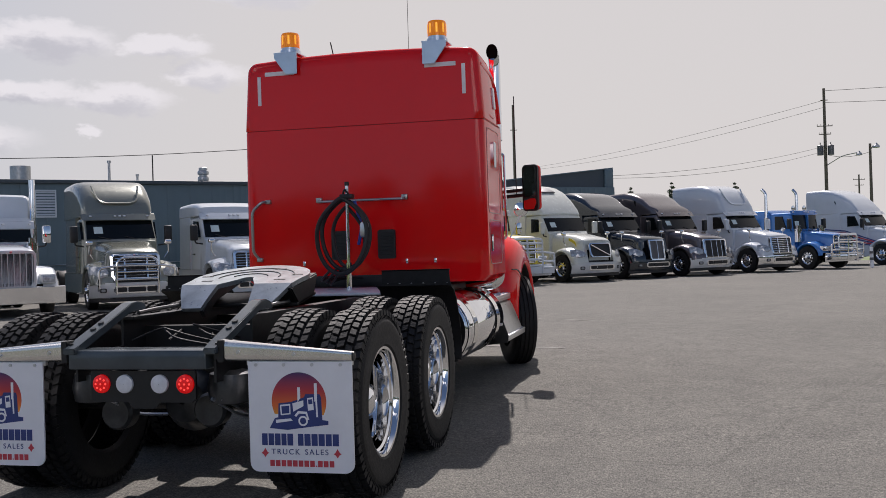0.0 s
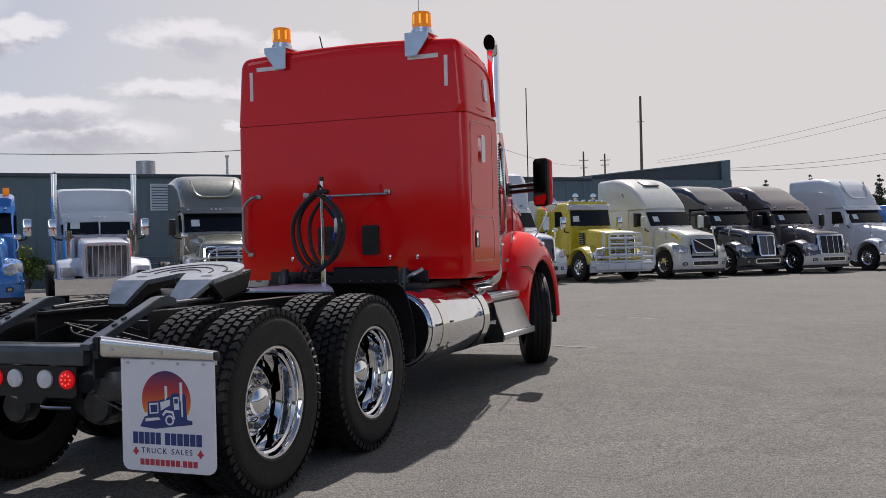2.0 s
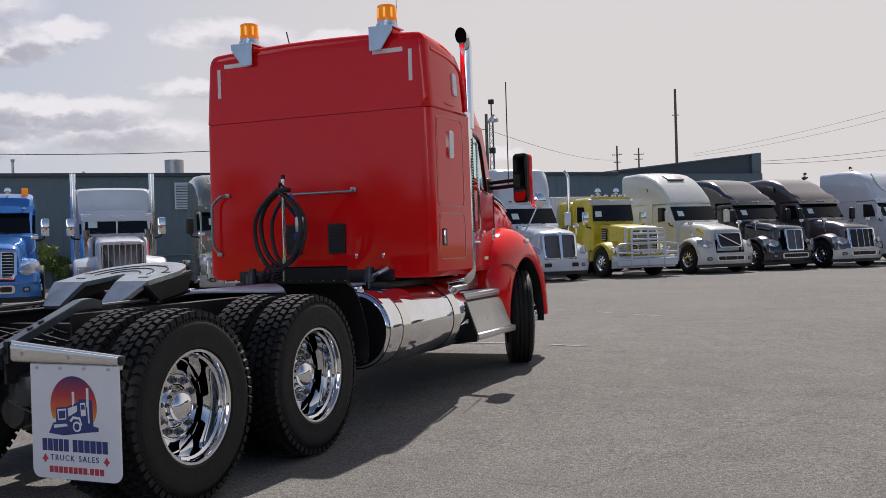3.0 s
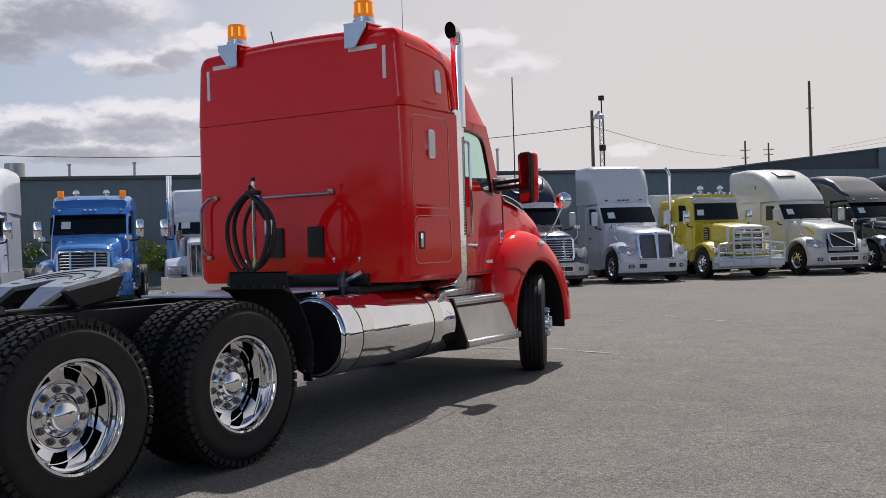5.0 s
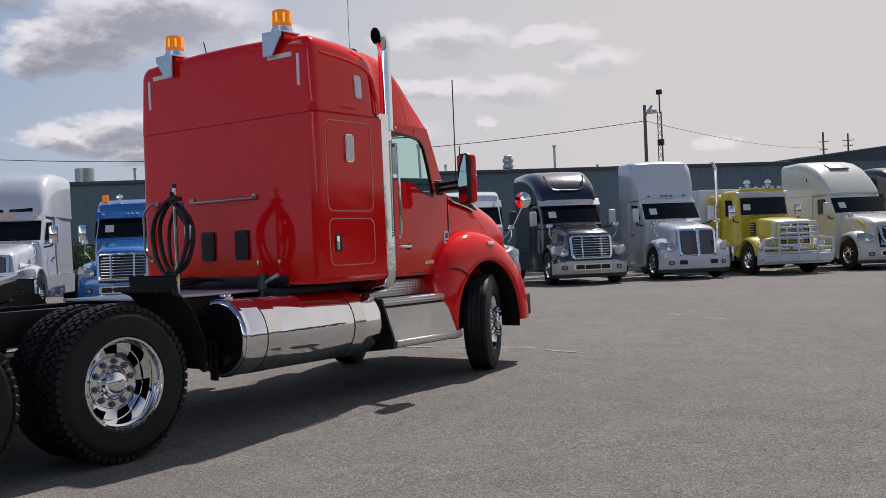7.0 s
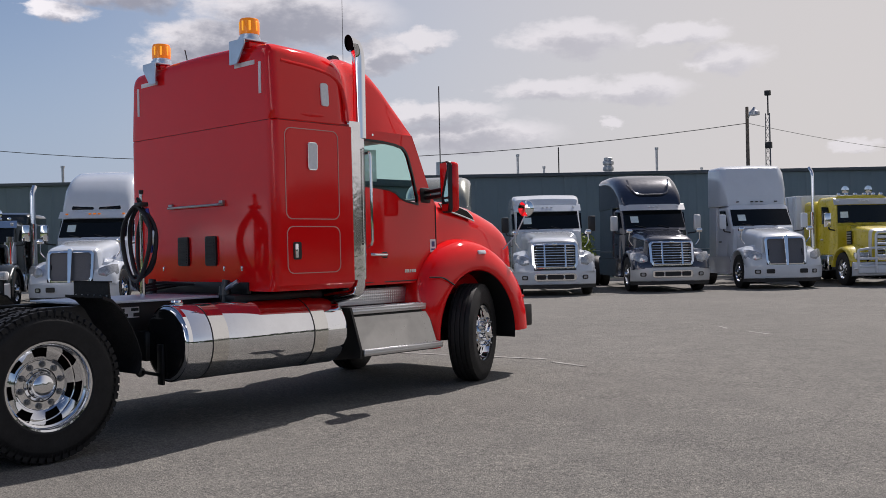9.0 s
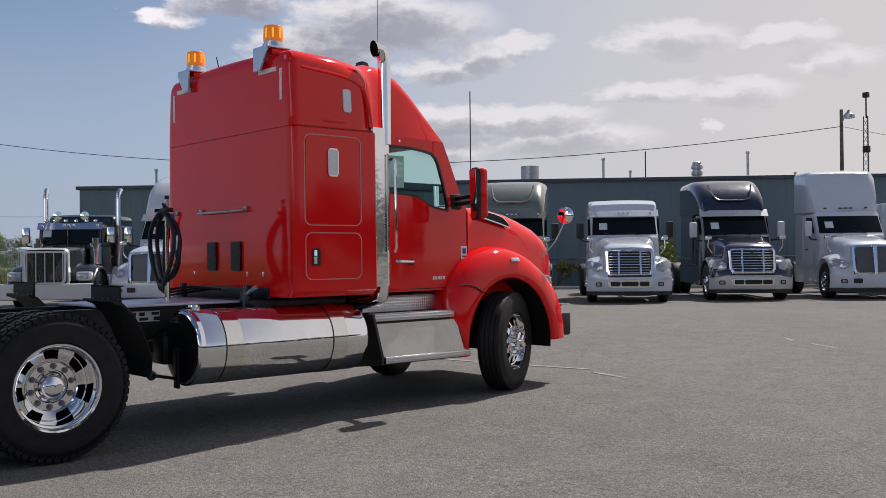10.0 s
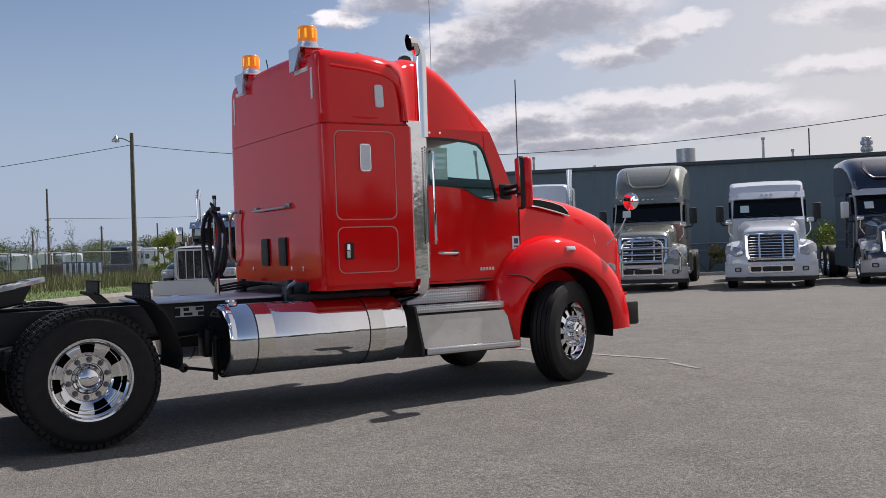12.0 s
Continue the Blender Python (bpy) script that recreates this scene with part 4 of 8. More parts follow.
        bmesh.ops.transform(bm, matrix=turn, verts=bm.verts)
        part("mirror_housing", bm, RED, arm, "red mirror housing")
        bm = bmesh.new()
        prism(bm, rounded(min(sgn * 1.23, sgn * 1.43), max(sgn * 1.23, sgn * 1.43), 1.80, 2.32, 0.04), "y", 2.050, 2.085, 0.006)
        bmesh.ops.transform(bm, matrix=turn, verts=bm.verts)
        part("mirror_rim", bm, BLACK, arm)
        for z0, z1 in ((1.96, 2.305), (1.82, 1.94)):
            bm = bmesh.new()
            prism(bm, rounded(min(sgn * 1.252, sgn * 1.408), max(sgn * 1.252, sgn * 1.408), z0, z1, 0.025), "y", 2.040, 2.046)
            for v in bm.verts:
                v.co.y += (abs(v.co.x) - 1.33) * 0.06 + (v.co.z - 2.06) * -0.03
            bmesh.ops.transform(bm, matrix=turn, verts=bm.verts)
            part("mirror_glass", bm, MIRROR, arm, "flat mirror glass")
    bm = bmesh.new()
    tube(bm, [(1.13, 2.175, 2.0), (1.127, 2.178, 3.115)], 0.006, 6)
    part("mirror_antenna", bm, BLACK, T)
    bm = bmesh.new()
    box(bm, -0.95, 0.95, 3.62, 3.90, 0.525, 0.785, 0.025)
    part("front_bumper", bm, BLACK, T, "black front bumper")

    # exhaust stack
    bm = bmesh.new()
    prof = [(0.975, 0.893), (1.150, 0.893), (1.162, 0.905), (1.162, 1.06), (1.157, 1.085), (1.142, 1.11), (1.117, 1.127), (1.09, 1.135), (0.975, 1.135)]
    prism(bm, prof, "z", 1.165, 2.65)
    guard = part("heat_shield", bm, DENTED, T, "tall chrome exhaust heat shield")
    # discs laid on the guard, dark as the shade in its perforations
    hole_data = None
    for k in range(34):
        for j, (hx, hy) in enumerate(((1.1625, 1.048), (1.1585, 1.075), (1.149, 1.098))):
            z = 1.50 + 0.027 * k + 0.0135 * (j % 2)
            if hole_data is None:
                bm = bmesh.new()
                cyl(bm, (-0.01, 0, 0), (0.0035, 0, 0), 0.0085, None, 8)
                o = part("guard_hole", bm, HOLE, guard)
                hole_data = o.data
            else:
                o = new("guard_hole", hole_data)
                o.parent = guard
            o.matrix_basis = pose(hx, hy, z, 0, 0, (0, 12, 38)[j])
    bm = bmesh.new()
    for z in (1.30, 1.62, 1.94, 2.26, 2.55):
        bm = bmesh.new()
        cyl(bm, (1.158, 0.925, z), (1.168, 0.925, z), 0.010, None, 8)
        part("shield_bolt", bm, ALU, guard)
    def pipe_rings(r):
        rows = []
        way = [(1.08, 2.5), (1.08, 3.14)] + [(0.94 + 0.14 * math.cos(radians(q)), 3.24 + 0.20 * math.sin(radians(q))) for q in (8, 18, 28, 38, 48)]
        for i, (y, z) in enumerate(way):
            q = 0.0 if i < 2 else radians(8 + 10 * (i - 2)) * 0.95
            rows.append([(1.115 + r * math.cos(s), y + r * math.sin(s) * math.cos(q), z + r * math.sin(s) * math.sin(q)) for s in [2 * math.pi * j / 24 for j in range(24)]])
        # cut square to the rear, so that the mouth is a tall ellipse
        rows.append([(1.115 + r * math.cos(s), 0.962 - 0.016 * math.sin(s), 3.392 + r * 1.32 * math.sin(s)) for s in [2 * math.pi * j / 24 for j in range(24)]])
        return rows
    bm = bmesh.new()
    loft(bm, pipe_rings(0.060), False)
    stack = part("exhaust_pipe", bm, CHROME, T, "chrome exhaust stack with curved tip")
    # inside of the tip closed by a disc, its shade given as near-black
    bm = bmesh.new()
    loft(bm, [[(x, y + 0.004, z) for x, y, z in row] for row in pipe_rings(0.056)[2:]], False)
    bm.faces.new([bm.verts.new((1.115 + 0.058 * math.cos(s), 0.985, 3.385 + 0.07 * math.sin(s))) for s in [2 * math.pi * j / 24 for j in range(24)]])
    part("pipe_mouth", bm, HOLE, stack, "pipe mouth with near-black hollow")
    bm = bmesh.new()
    tube(bm, bend([(1.10, 1.04, 1.20), (1.10, 1.04, 1.05), (0.72, 0.98, 0.98)], 6, 0.5), 0.065, 20)
    part("exhaust_elbow", bm, CHROME, T)
    bm = bmesh.new()
    tube(bm, bend([(1.06, 1.18, 2.37), (1.17, 1.155, 2.37), (1.18, 1.155, 1.50), (1.06, 1.19, 1.46)], 5, 0.35), 0.014, 10)
    part("entry_grab_bar", bm, CHROME, T, "long chrome entry grab bar")

    # steps
    st = new("cab_steps")
    st.parent = T
    for x0, x1, y0, y1, z0, z1, n in ((0.66, 0.84, 1.00, 2.03, 0.90, 1.06, "upper_step"), (0.80, 1.055, 0.98, 2.02, 0.828, 0.893, "middle_step"), (0.96, 1.197, 1.005, 2.09, 0.44, 0.502, "lower_step")):
        bm = bmesh.new()
        box(bm, x0, x1, y0, y1, z0, z1, 0.008)
        step = part(n, bm, PLATE, st, "bright treadplate step")
        for row in range(3):
            for k in range(int((y1 - y0) / 0.045) - 1):
                yy = y0 + 0.04 + 0.045 * k + 0.02 * (row % 2)
                if "grip" not in CACHE:
                    bm = bmesh.new()
                    cyl(bm, (0, 0, -0.004), (0, 0, 0.006), 0.013, 0.009, 6)
                    o = part("grip_stud", bm, ALU, step)
                    CACHE["grip"] = o.data
                else:
                    o = new("grip_stud", CACHE["grip"])
                    o.parent = step
                o.location = (x1 - 0.03 - 0.042 * row, yy, z1)
    bm = bmesh.new()
    prism(bm, [(1.03, 0.806), (1.052, 0.806), (1.172, 0.503), (1.15, 0.503)], "y", 0.985, 2.02)
    part("step_panel", bm, PANEL, st, "bright metal step panel")
    bm = bmesh.new()
    prism(bm, [(0.72, 0.90), (1.06, 0.90), (1.20, 0.50), (1.19, 0.43), (0.72, 0.38)], "y", 0.955, 0.98)
    prism(bm, [(0.80, 0.82), (1.05, 0.82), (1.17, 0.45), (0.80, 0.40)], "y", 2.02, 2.035)
    prism(bm, [(0.70, 0.825), (1.02, 0.825), (1.13, 0.50), (1.13, 0.425), (0.70, 0.39)], "y", 0.98, 2.02)
    part("step_box", bm, BLACK, st)
    # fuel tanks on both sides
    for sgn in (1, -1):
        bm = bmesh.new()
        lathe(bm, [(-0.905, 0.001), (-0.905, 0.26), (-0.90, 0.285), (-0.885, 0.302), (-0.865, 0.312), (0.78, 0.312), (0.81, 0.30), (0.83, 0.27), (0.83, 0.001)], (sgn * 0.875, 0, 0.705), (0, 1, 0), 56)
        tank = part("fuel_tank", bm, CHROME, T, "polished round fuel tank")
        bm = bmesh.new()
        lathe(bm, [(-0.909, 0.001), (-0.909, 0.262), (-0.905, 0.286)], (sgn * 0.875, 0, 0.705), (0, 1, 0), 48)
        part("tank_end", bm, TANK_END, tank)
        for y in (-0.65, 0.42):
            bm = bmesh.new()
            lathe(bm, [(y - 0.005, 0.3125), (y - 0.004, 0.3145), (y + 0.004, 0.3145), (y + 0.005, 0.3125)], (sgn * 0.875, 0, 0.705), (0, 1, 0), 48)
            part("tank_strap", bm, DARK, tank)
            bm = bmesh.new()
            y2 = y + 0.16
            lathe(bm, [(y + 0.006, 0.3125), (y + 0.007, 0.3142), (y2 - 0.001, 0.3142), (y2, 0.3125)], (sgn * 0.875, 0, 0.705), (0, 1, 0), 48)
            part("tank_sleeve", bm, SLEEVE, tank, "satin metal tank sleeve")
        bm = bmesh.new()
        lathe(bm, [(-0.88, 0.3125), (-0.875, 0.317), (-0.84, 0.317), (-0.835, 0.3125)], (sgn * 0.875, 0, 0.705), (0, 1, 0), 48)
        part("tank_band", bm, CHROME, tank)
        bm = bmesh.new()
        lathe(bm, [(0.0, 0.06), (0.03, 0.06), (0.035, 0.048), (0.05, 0.045), (0.052, 0.001)], (sgn * 0.83, -0.76, 1.005), (0, 0, 1), 20)
        part("filler_cap", bm, CHROME, tank)
        bm = bmesh.new()
        box(bm, sgn * 0.80, sgn * 0.88, -0.935, -0.912, 0.37, 0.70, 0.004)
        box(bm, sgn * 0.45, sgn * 0.65, -0.95, 0.75, 0.55, 0.80, 0.02)
        part("tank_bracket", bm, BLACK, T)

    # frame, deck, axles
    bm = bmesh.new()
    for sgn in (1, -1):
        box(bm, sgn * 0.42, sgn * 0.435, -3.5, 3.6, 0.78, 1.035)
        box(bm, sgn * 0.42, sgn * 0.435, -3.98, -3.5, 0.70, 0.86)
        for z in (0.78, 1.02):
            box(bm, sgn * 0.345, sgn * 0.42, -3.5, 3.6, z, z + 0.015)
    for y in (-3.2, -2.2, -1.5, -0.6, 0.4, 1.6):
        box(bm, -0.42, 0.42, y - 0.04, y + 0.04, 0.80, 0.96)
    fr = part("chassis_frame", bm, BLACK, T, "black steel ladder frame")
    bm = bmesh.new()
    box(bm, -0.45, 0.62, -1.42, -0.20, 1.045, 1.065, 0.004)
    part("deck_plate", bm, DECK, T, "treadplate deck behind the sleeper, coloured pale with reflected sky")
    bm = bmesh.new()
    box(bm, -0.80, 0.80, -0.16, 0.85, 0.98, 1.07, 0.02)
    part("cab_mount", bm, BLACK, T)
    # added black plate: hides the body's low edge, stands for the dark gap
    bm = bmesh.new()
    box(bm, -0.84, 0.80, -0.02, 0.02, 1.07, 1.175, 0.006)
    part("edge_mask", bm, BLACK, sleeper, "added black plate masking the lower sleeper edge")
    for x in (-0.62, 0.62):
        bm = bmesh.new()
        cyl(bm, (x, -0.15, 1.0), (x, -0.12, 1.2), 0.035, None, 12)
        cyl(bm, (x, -0.14, 1.06), (x, -0.13, 1.14), 0.055, None, 12)
        part("cab_damper", bm, GREASE, T)
    bm = bmesh.new()
    tube(bm, bend([(0.62, -0.14, 1.10), (0.72, -0.16, 1.14), (0.80, -0.12, 1.19)], 4), 0.02, 8)
    part("cab_stay", bm, ALU, T)
    bm = bmesh.new()
    for y in (-2.05, -3.37):
        cyl(bm, (-1.0, y, 0.525), (1.0, y, 0.525), 0.075, None, 16)
        lathe(bm, [(-0.20, 0.02), (-0.17, 0.13), (-0.06, 0.20), (0.06, 0.20), (0.17, 0.13), (0.20, 0.02)], (0, y, 0.53), (0, 1, 0), 24)
        for x in (-0.43, 0.43):
            box(bm, x - 0.05, x + 0.05, y - 0.45, y + 0.35, 0.60, 0.68, 0.02)
            lathe(bm, [(0, 0.05), (0.02, 0.13), (0.10, 0.145), (0.18, 0.13), (0.20, 0.05)], (x, y - 0.40, 0.55), (0, 0, 1), 20)
            cyl(bm, (x * 1.25, y - 0.12, 0.60), (x * 1.25, y - 0.30, 0.62), 0.085, None, 16)
    cyl(bm, (0, -3.2, 0.62), (0, 0.6, 0.85), 0.06, None, 12)
    part("axles_and_suspension", bm, GREASE, T, "greasy axles, air bags, brake chambers")
    for x, y, z in ((-0.28, -3.72, 0.50), (0.30, -3.70, 0.52)):
        bm = bmesh.new()
        lathe(bm, [(0, 0.001), (0, 0.085), (0.02, 0.10), (0.10, 0.10), (0.12, 0.085), (0.12, 0.001)], (x, y - 0.12, z), (0, 1, 0), 24)
        part("brake_chamber", bm, GREASE, T)
    for x0, dy in ((0.36, 0), (0.42, 0.05), (-0.30, 0.02)):
        bm = bmesh.new()
        tube(bm, bend([(x0, -3.9, 0.60), (x0 + 0.10, -3.75 + dy, 0.48), (x0 + 0.22, -3.60, 0.46)], 5), 0.010, 6)
        part("air_line", bm, ALU, T)
    for k in range(5):
        bm = bmesh.new()
        y = -3.6 + 0.13 * k
        j = (0.0, 0.31, -0.22, 0.12, -0.35)[k]
        tube(bm, bend([(-0.30 + 0.11 * k, y + j, 0.90), (-0.16 + 0.3 * j, y + 0.10 - j, 0.97 + 0.05 * j), (0.05 + 0.04 * k, y - 0.12, 0.92), (0.28 - 0.2 * j, y + 0.2 * j, 0.86)], 5), 0.0065, 6)
        part("brake_hose", bm, RUBBER, T)
    bm = bmesh.new()
    cyl(bm, (-0.3, -3.35, 0.72), (0.3, -3.35, 0.72), 0.10, None, 18)
    part("air_tank", bm, BLACK, T)
    bm = bmesh.new()
    box(bm, -0.6, 0.6, 2.75, 2.95, 0.42, 0.52, 0.02)
    cyl(bm, (-1.0, 2.85, 0.50), (1.0, 2.85, 0.50), 0.05)
    box(bm, -0.40, 0.40, 1.2, 3.5, 0.55, 1.2, 0.05)
    part("front_axle", bm, BLACK, T)
    # tail: crossmember, lamps, ramps
    bm = bmesh.new()
    box(bm, -0.45, 0.40, -4.03, -3.84, 0.775, 0.885, 0.014)
    tail = part("tail_crossmember", bm, TAIL, T, "black painted tail crossmember")
    bm = bmesh.new()
    prism(bm, [(-0.335, 0.765), (-0.335, 0.605), (-0.30, 0.59), (-0.10, 0.59), (-0.07, 0.555), (0.06, 0.555), (0.09, 0.59), (0.28, 0.59), (0.31, 0.61), (0.31, 0.765)], "y", -3.985, -3.965)
    part("lamp_panel", bm, BLACK, tail)
    for x, m in ((-0.266, LED_RED), (-0.121, LENS), (0.095, LENS), (0.25, LED_RED)):
        bm = bmesh.new()
        lathe(bm, [(0.0, 0.053), (0.012, 0.051), (0.016, 0.043), (0.018, 0.001)], (x, -3.985, 0.693), (0, -1, 0), 28)
        lamp = part("tail_lamp" if m is LED_RED else "reversing_lamp", bm, m, tail, "round red tail lamp" if m is LED_RED else "round clear reversing lamp")
        if m is LED_RED:
            for r, n in ((0.0, 1), (0.030, 8)):
                for k in range(n):
                    a = 2 * math.pi * k / n
                    bm = bmesh.new()
                    lathe(bm, [(0.0, 0.0065), (0.004, 0.0055), (0.005, 0.001)], (x + r * math.cos(a), -4.0, 0.693 + r * math.sin(a)), (0, -1, 0), 8)
                    part("led", bm, LED_DOT, lamp)
    for sgn in (1, -1):
        bm = bmesh.new()
        x = sgn * 0.43
        prism(bm, [(-4.05, 0.895), (-4.0, 0.912), (-3.44, 1.118), (-3.36, 1.125), (-3.28, 1.105), (-3.27, 1.06), (-3.40, 1.072), (-3.47, 1.058), (-3.98, 0.868), (-4.05, 0.862)], "x", x - 0.038, x + 0.038, 0.006)
        rmp = part("frame_ramp", bm, TAIL, T, "sloped black frame-end ramp")
        for y, z in ((-3.80, 0.975), (-3.72, 1.005)):
            bm = bmesh.new()
            cyl(bm, (x, y, z), (x, y - 0.006, z + 0.018), 0.018, None, 12)
            part("bolt", bm, GREASE, rmp)
        # hangers and flaps
        bm = bmesh.new()
        loft(bm, [[(sgn * x, -3.985 + 0.034 * max(-0.8, min(0.8, 1.15 * math.cos(q))), zc + zr * math.sin(q)) for q in [2 * math.pi * j / 20 for j in range(20)]]
                  for x, zc, zr in ((0.485, 0.878, 0.060), (1.225, 0.843, 0.026))])
        hang = part("flap_hanger", bm, BRIGHT, T, "tapered bright flap hanger")
        bm = bmesh.new()
        prism(bm, [(sgn * 0.46, 0.935), (sgn * 0.46, 0.815), (sgn * 0.50, 0.815), (sgn * 0.50, 0.935)], "y", -4.02, -3.93, 0.004)
        box(bm, sgn * 0.44, sgn * 0.46, -4.0, -3.94, 0.83, 0.92)
        part("hanger_bracket", bm, BLACK, hang)
        bm = bmesh.new()
        lathe(bm, [(0.0, 0.026), (0.008, 0.024), (0.012, 0.001)], (sgn * 1.224, -3.985, 0.843), (sgn, 0, 0), 16)
        part("end_cap", bm, BLACK, hang)
        bm = bmesh.new()
        box(bm, min(sgn * 0.62, sgn * 1.222), max(sgn * 0.62, sgn * 1.222), -3.992, -3.97, 0.795, 0.828, 0.003)
        part("hanger_lip", bm, ALU, hang)
        for x, z in ((0.58, 0.87), (0.90, 0.856)):
            bm = bmesh.new()
            cyl(bm, (sgn * x, -4.008, z), (sgn * x, -4.018, z), 0.010, None, 10)
            part("hanger_bolt", bm, ALU, hang)
        bm = bmesh.new()
        prism(bm, rounded(min(sgn * 0.632, sgn * 1.222), max(sgn * 0.632, sgn * 1.222), 0.225, 0.815, 0.05), "y", -4.004, -3.994)
        for v in bm.verts:
            if v.co.z > 0.76:
                v.co.x = max(0.632, min(1.222, abs(v.co.x) + (0.05 if abs(v.co.x) > 0.93 else -0.05))) * sgn
        flap = part("mud_flap", bm, FLAP, T, "white mud flap with printed sunset truck emblem")
        for k in range(4):
            bm = bmesh.new()
            cyl(bm, (sgn * (0.68 + 0.16 * k), -4.003, 0.80), (sgn * (0.68 + 0.16 * k), -4.012, 0.80), 0.009, None, 10)
            part("flap_bolt", bm, ALU, flap)
        flap_print(flap, sgn * 0.925)
    for x, z in ((0.36, 1.055), (-0.36, 1.055)):
        bm = bmesh.new()
        tube(bm, bend([(x, -3.42, z), (x, -3.2, z + 0.012), (x, -2.75, z + 0.02)], 4), 0.014, 8)
        part("frame_pipe", bm, GREASE, T)
    # quarter fenders ahead of the front drive wheels
    for sgn in (1, -1):
        bm = bmesh.new()
        path = [(-1.62, 1.14), (-1.54, 1.11), (-1.46, 1.03), (-1.395, 0.92), (-1.345, 0.80), (-1.315, 0.69), (-1.318, 0.60), (-1.345, 0.545)]
        n = len(path)
        rows = [[(sgn * x, y, z + d) for x, d in ((0.62, 0.0), (1.205, 0.0), (1.22, -0.012), (1.22, -0.028), (1.20, -0.018), (0.62, -0.018))] for y, z in path]
        loft(bm, rows)
        qf = part("quarter_fender", bm, RUBBER, T, "black curved quarter fender")
        bm = bmesh.new()
        prism(bm, [(sgn * 0.65, 1.245), (sgn * 1.19, 1.245), (sgn * 1.19, 1.16), (sgn * 1.215, 1.10), (sgn * 0.65, 1.10)], "y", -1.565, -1.55, 0.003)
        prism(bm, [(sgn * 0.65, 1.245), (sgn * 1.19, 1.245), (sgn * 1.19, 1.235), (sgn * 0.65, 1.235)], "y", -1.565, -1.53)
        part("fender_plate", bm, RUBBER, qf)
        for k in range(6):
            bm = bmesh.new()
            cyl(bm, (sgn * (0.70 + 0.095 * k), -1.565, 1.135), (sgn * (0.70 + 0.095 * k), -1.572, 1.135), 0.008, None, 8)
            part("fender_bolt", bm, ALU, qf)
        bm = bmesh.new()
        cyl(bm, (sgn * 0.82, -0.93, 0.45), (sgn * 1.16, -1.28, 0.535), 0.014, None, 10)
        lathe(bm, [(0.0, 0.018), (0.012, 0.034), (0.03, 0.040), (0.048, 0.034), (0.06, 0.016)], (sgn * 1.13, -1.30, 0.535), (sgn, 0.2, 0), 14)
        part("fender_stay", bm, BLACK, qf)
    bm = bmesh.new()
    box(bm, 0.437, 0.440, -1.14, -0.88, 0.91, 1.0)
    pl = part("frame_label", bm, FLAP, fr, "white warning label on the frame")
    for k, (y0, y1, z0, z1) in enumerate(((-1.27, -1.21, 0.875, 0.945), (-1.19, -1.13, 0.915, 0.945), (-1.19, -1.10, 0.875, 0.90), (-1.08, -1.0, 0.92, 0.945), (-1.06, -0.995, 0.872, 0.905))):
        bm = bmesh.new()
        box(bm, 0.439, 0.4412, y0 + 0.125, y1 + 0.115, z0 + 0.045, z1 + 0.045)
        part("label_print", bm, DARK, pl)
    # fifth wheel
    fw = new("fifth_wheel")
    fw.parent, fw.matrix_basis = T, Matrix.Translation((0, -2.57, 1.24)) @ Matrix.Rotation(radians(10.0), 4, "X") @ Matrix.Scale(0.89, 4)
    bm = bmesh.new()
    R = 0.465
    out = [(R * math.cos(radians(a)), 0.03 + R * math.sin(radians(a)) * 0.95) for a in range(-12, 193, 6)]
    out += [(-0.45, -0.25), (-0.15, -0.25), (-0.055, -0.06), (-0.04, -0.01), (0.0, 0.01), (0.04, -0.01), (0.055, -0.06), (0.15, -0.25), (0.45, -0.25)]
    panel_with_hole(bm, out, None, lambda a, b: (a, b, 0.0), 0.035, (0, 0, -1))
    part("top_plate", bm, FIFTH, fw, "greasy grey horseshoe coupling plate")
    for sgn in (1, -1):
        bm = bmesh.new()
        loft(bm, [[(sgn * xa, y, z), (sgn * xb, y, z), (sgn * xb, y + 0.02, z - 0.03), (sgn * xa, y + 0.02, z - 0.03)] for xa, xb, y, z in ((0.15, 0.45, -0.252, 0.0), (0.165, 0.41, -0.36, -0.05), (0.185, 0.34, -0.50, -0.125))])
        part("plate_ramp", bm, FIFTH, fw, "sloping grey plate ramp")
    for r0, a0, a1 in ((0.36, 10, 170), (0.25, 0, 180), (0.15, 20, 160)):
        bm = bmesh.new()
        tube(bm, [(r0 * math.cos(radians(a)), r0 * math.sin(radians(a)) * 0.95 - 0.02, 0.001) for a in range(a0, a1 + 1, 10)], 0.006, 6)
        part("grease_groove", bm, BLACK, fw)
    for x, y in ((-0.30, -0.12), (0.30, -0.12), (-0.38, 0.05), (0.38, 0.05), (-0.12, 0.30), (0.14, 0.30)):
        bm = bmesh.new()
        box(bm, x - 0.045, x + 0.045, y - 0.012, y + 0.012, -0.004, 0.003, 0.001, 1)
        part("plate_slot", bm, BLACK, fw)
    bm = bmesh.new()
    for sgn in (1, -1):
        prism(bm, [(-0.30, -0.03), (0.28, -0.03), (0.16, -0.19), (-0.16, -0.19)], "x", sgn * 0.36, sgn * 0.46, 0.01)
        prism(bm, [(-0.49, -0.15), (-0.26, -0.04), (0.30, -0.04), (0.30, -0.08), (-0.24, -0.12), (-0.46, -0.20)], "x", sgn * 0.17, sgn * 0.20)
        prism(bm, [(-0.48, -0.15), (-0.26, -0.04), (0.10, -0.04), (0.06, -0.12), (-0.24, -0.13)], "x", sgn * 0.32, sgn * 0.36)
    box(bm, -0.46, 0.46, -0.20, 0.20, -0.19, -0.165, 0.005)
    part("pivot_bracket", bm, BLACK, fw)

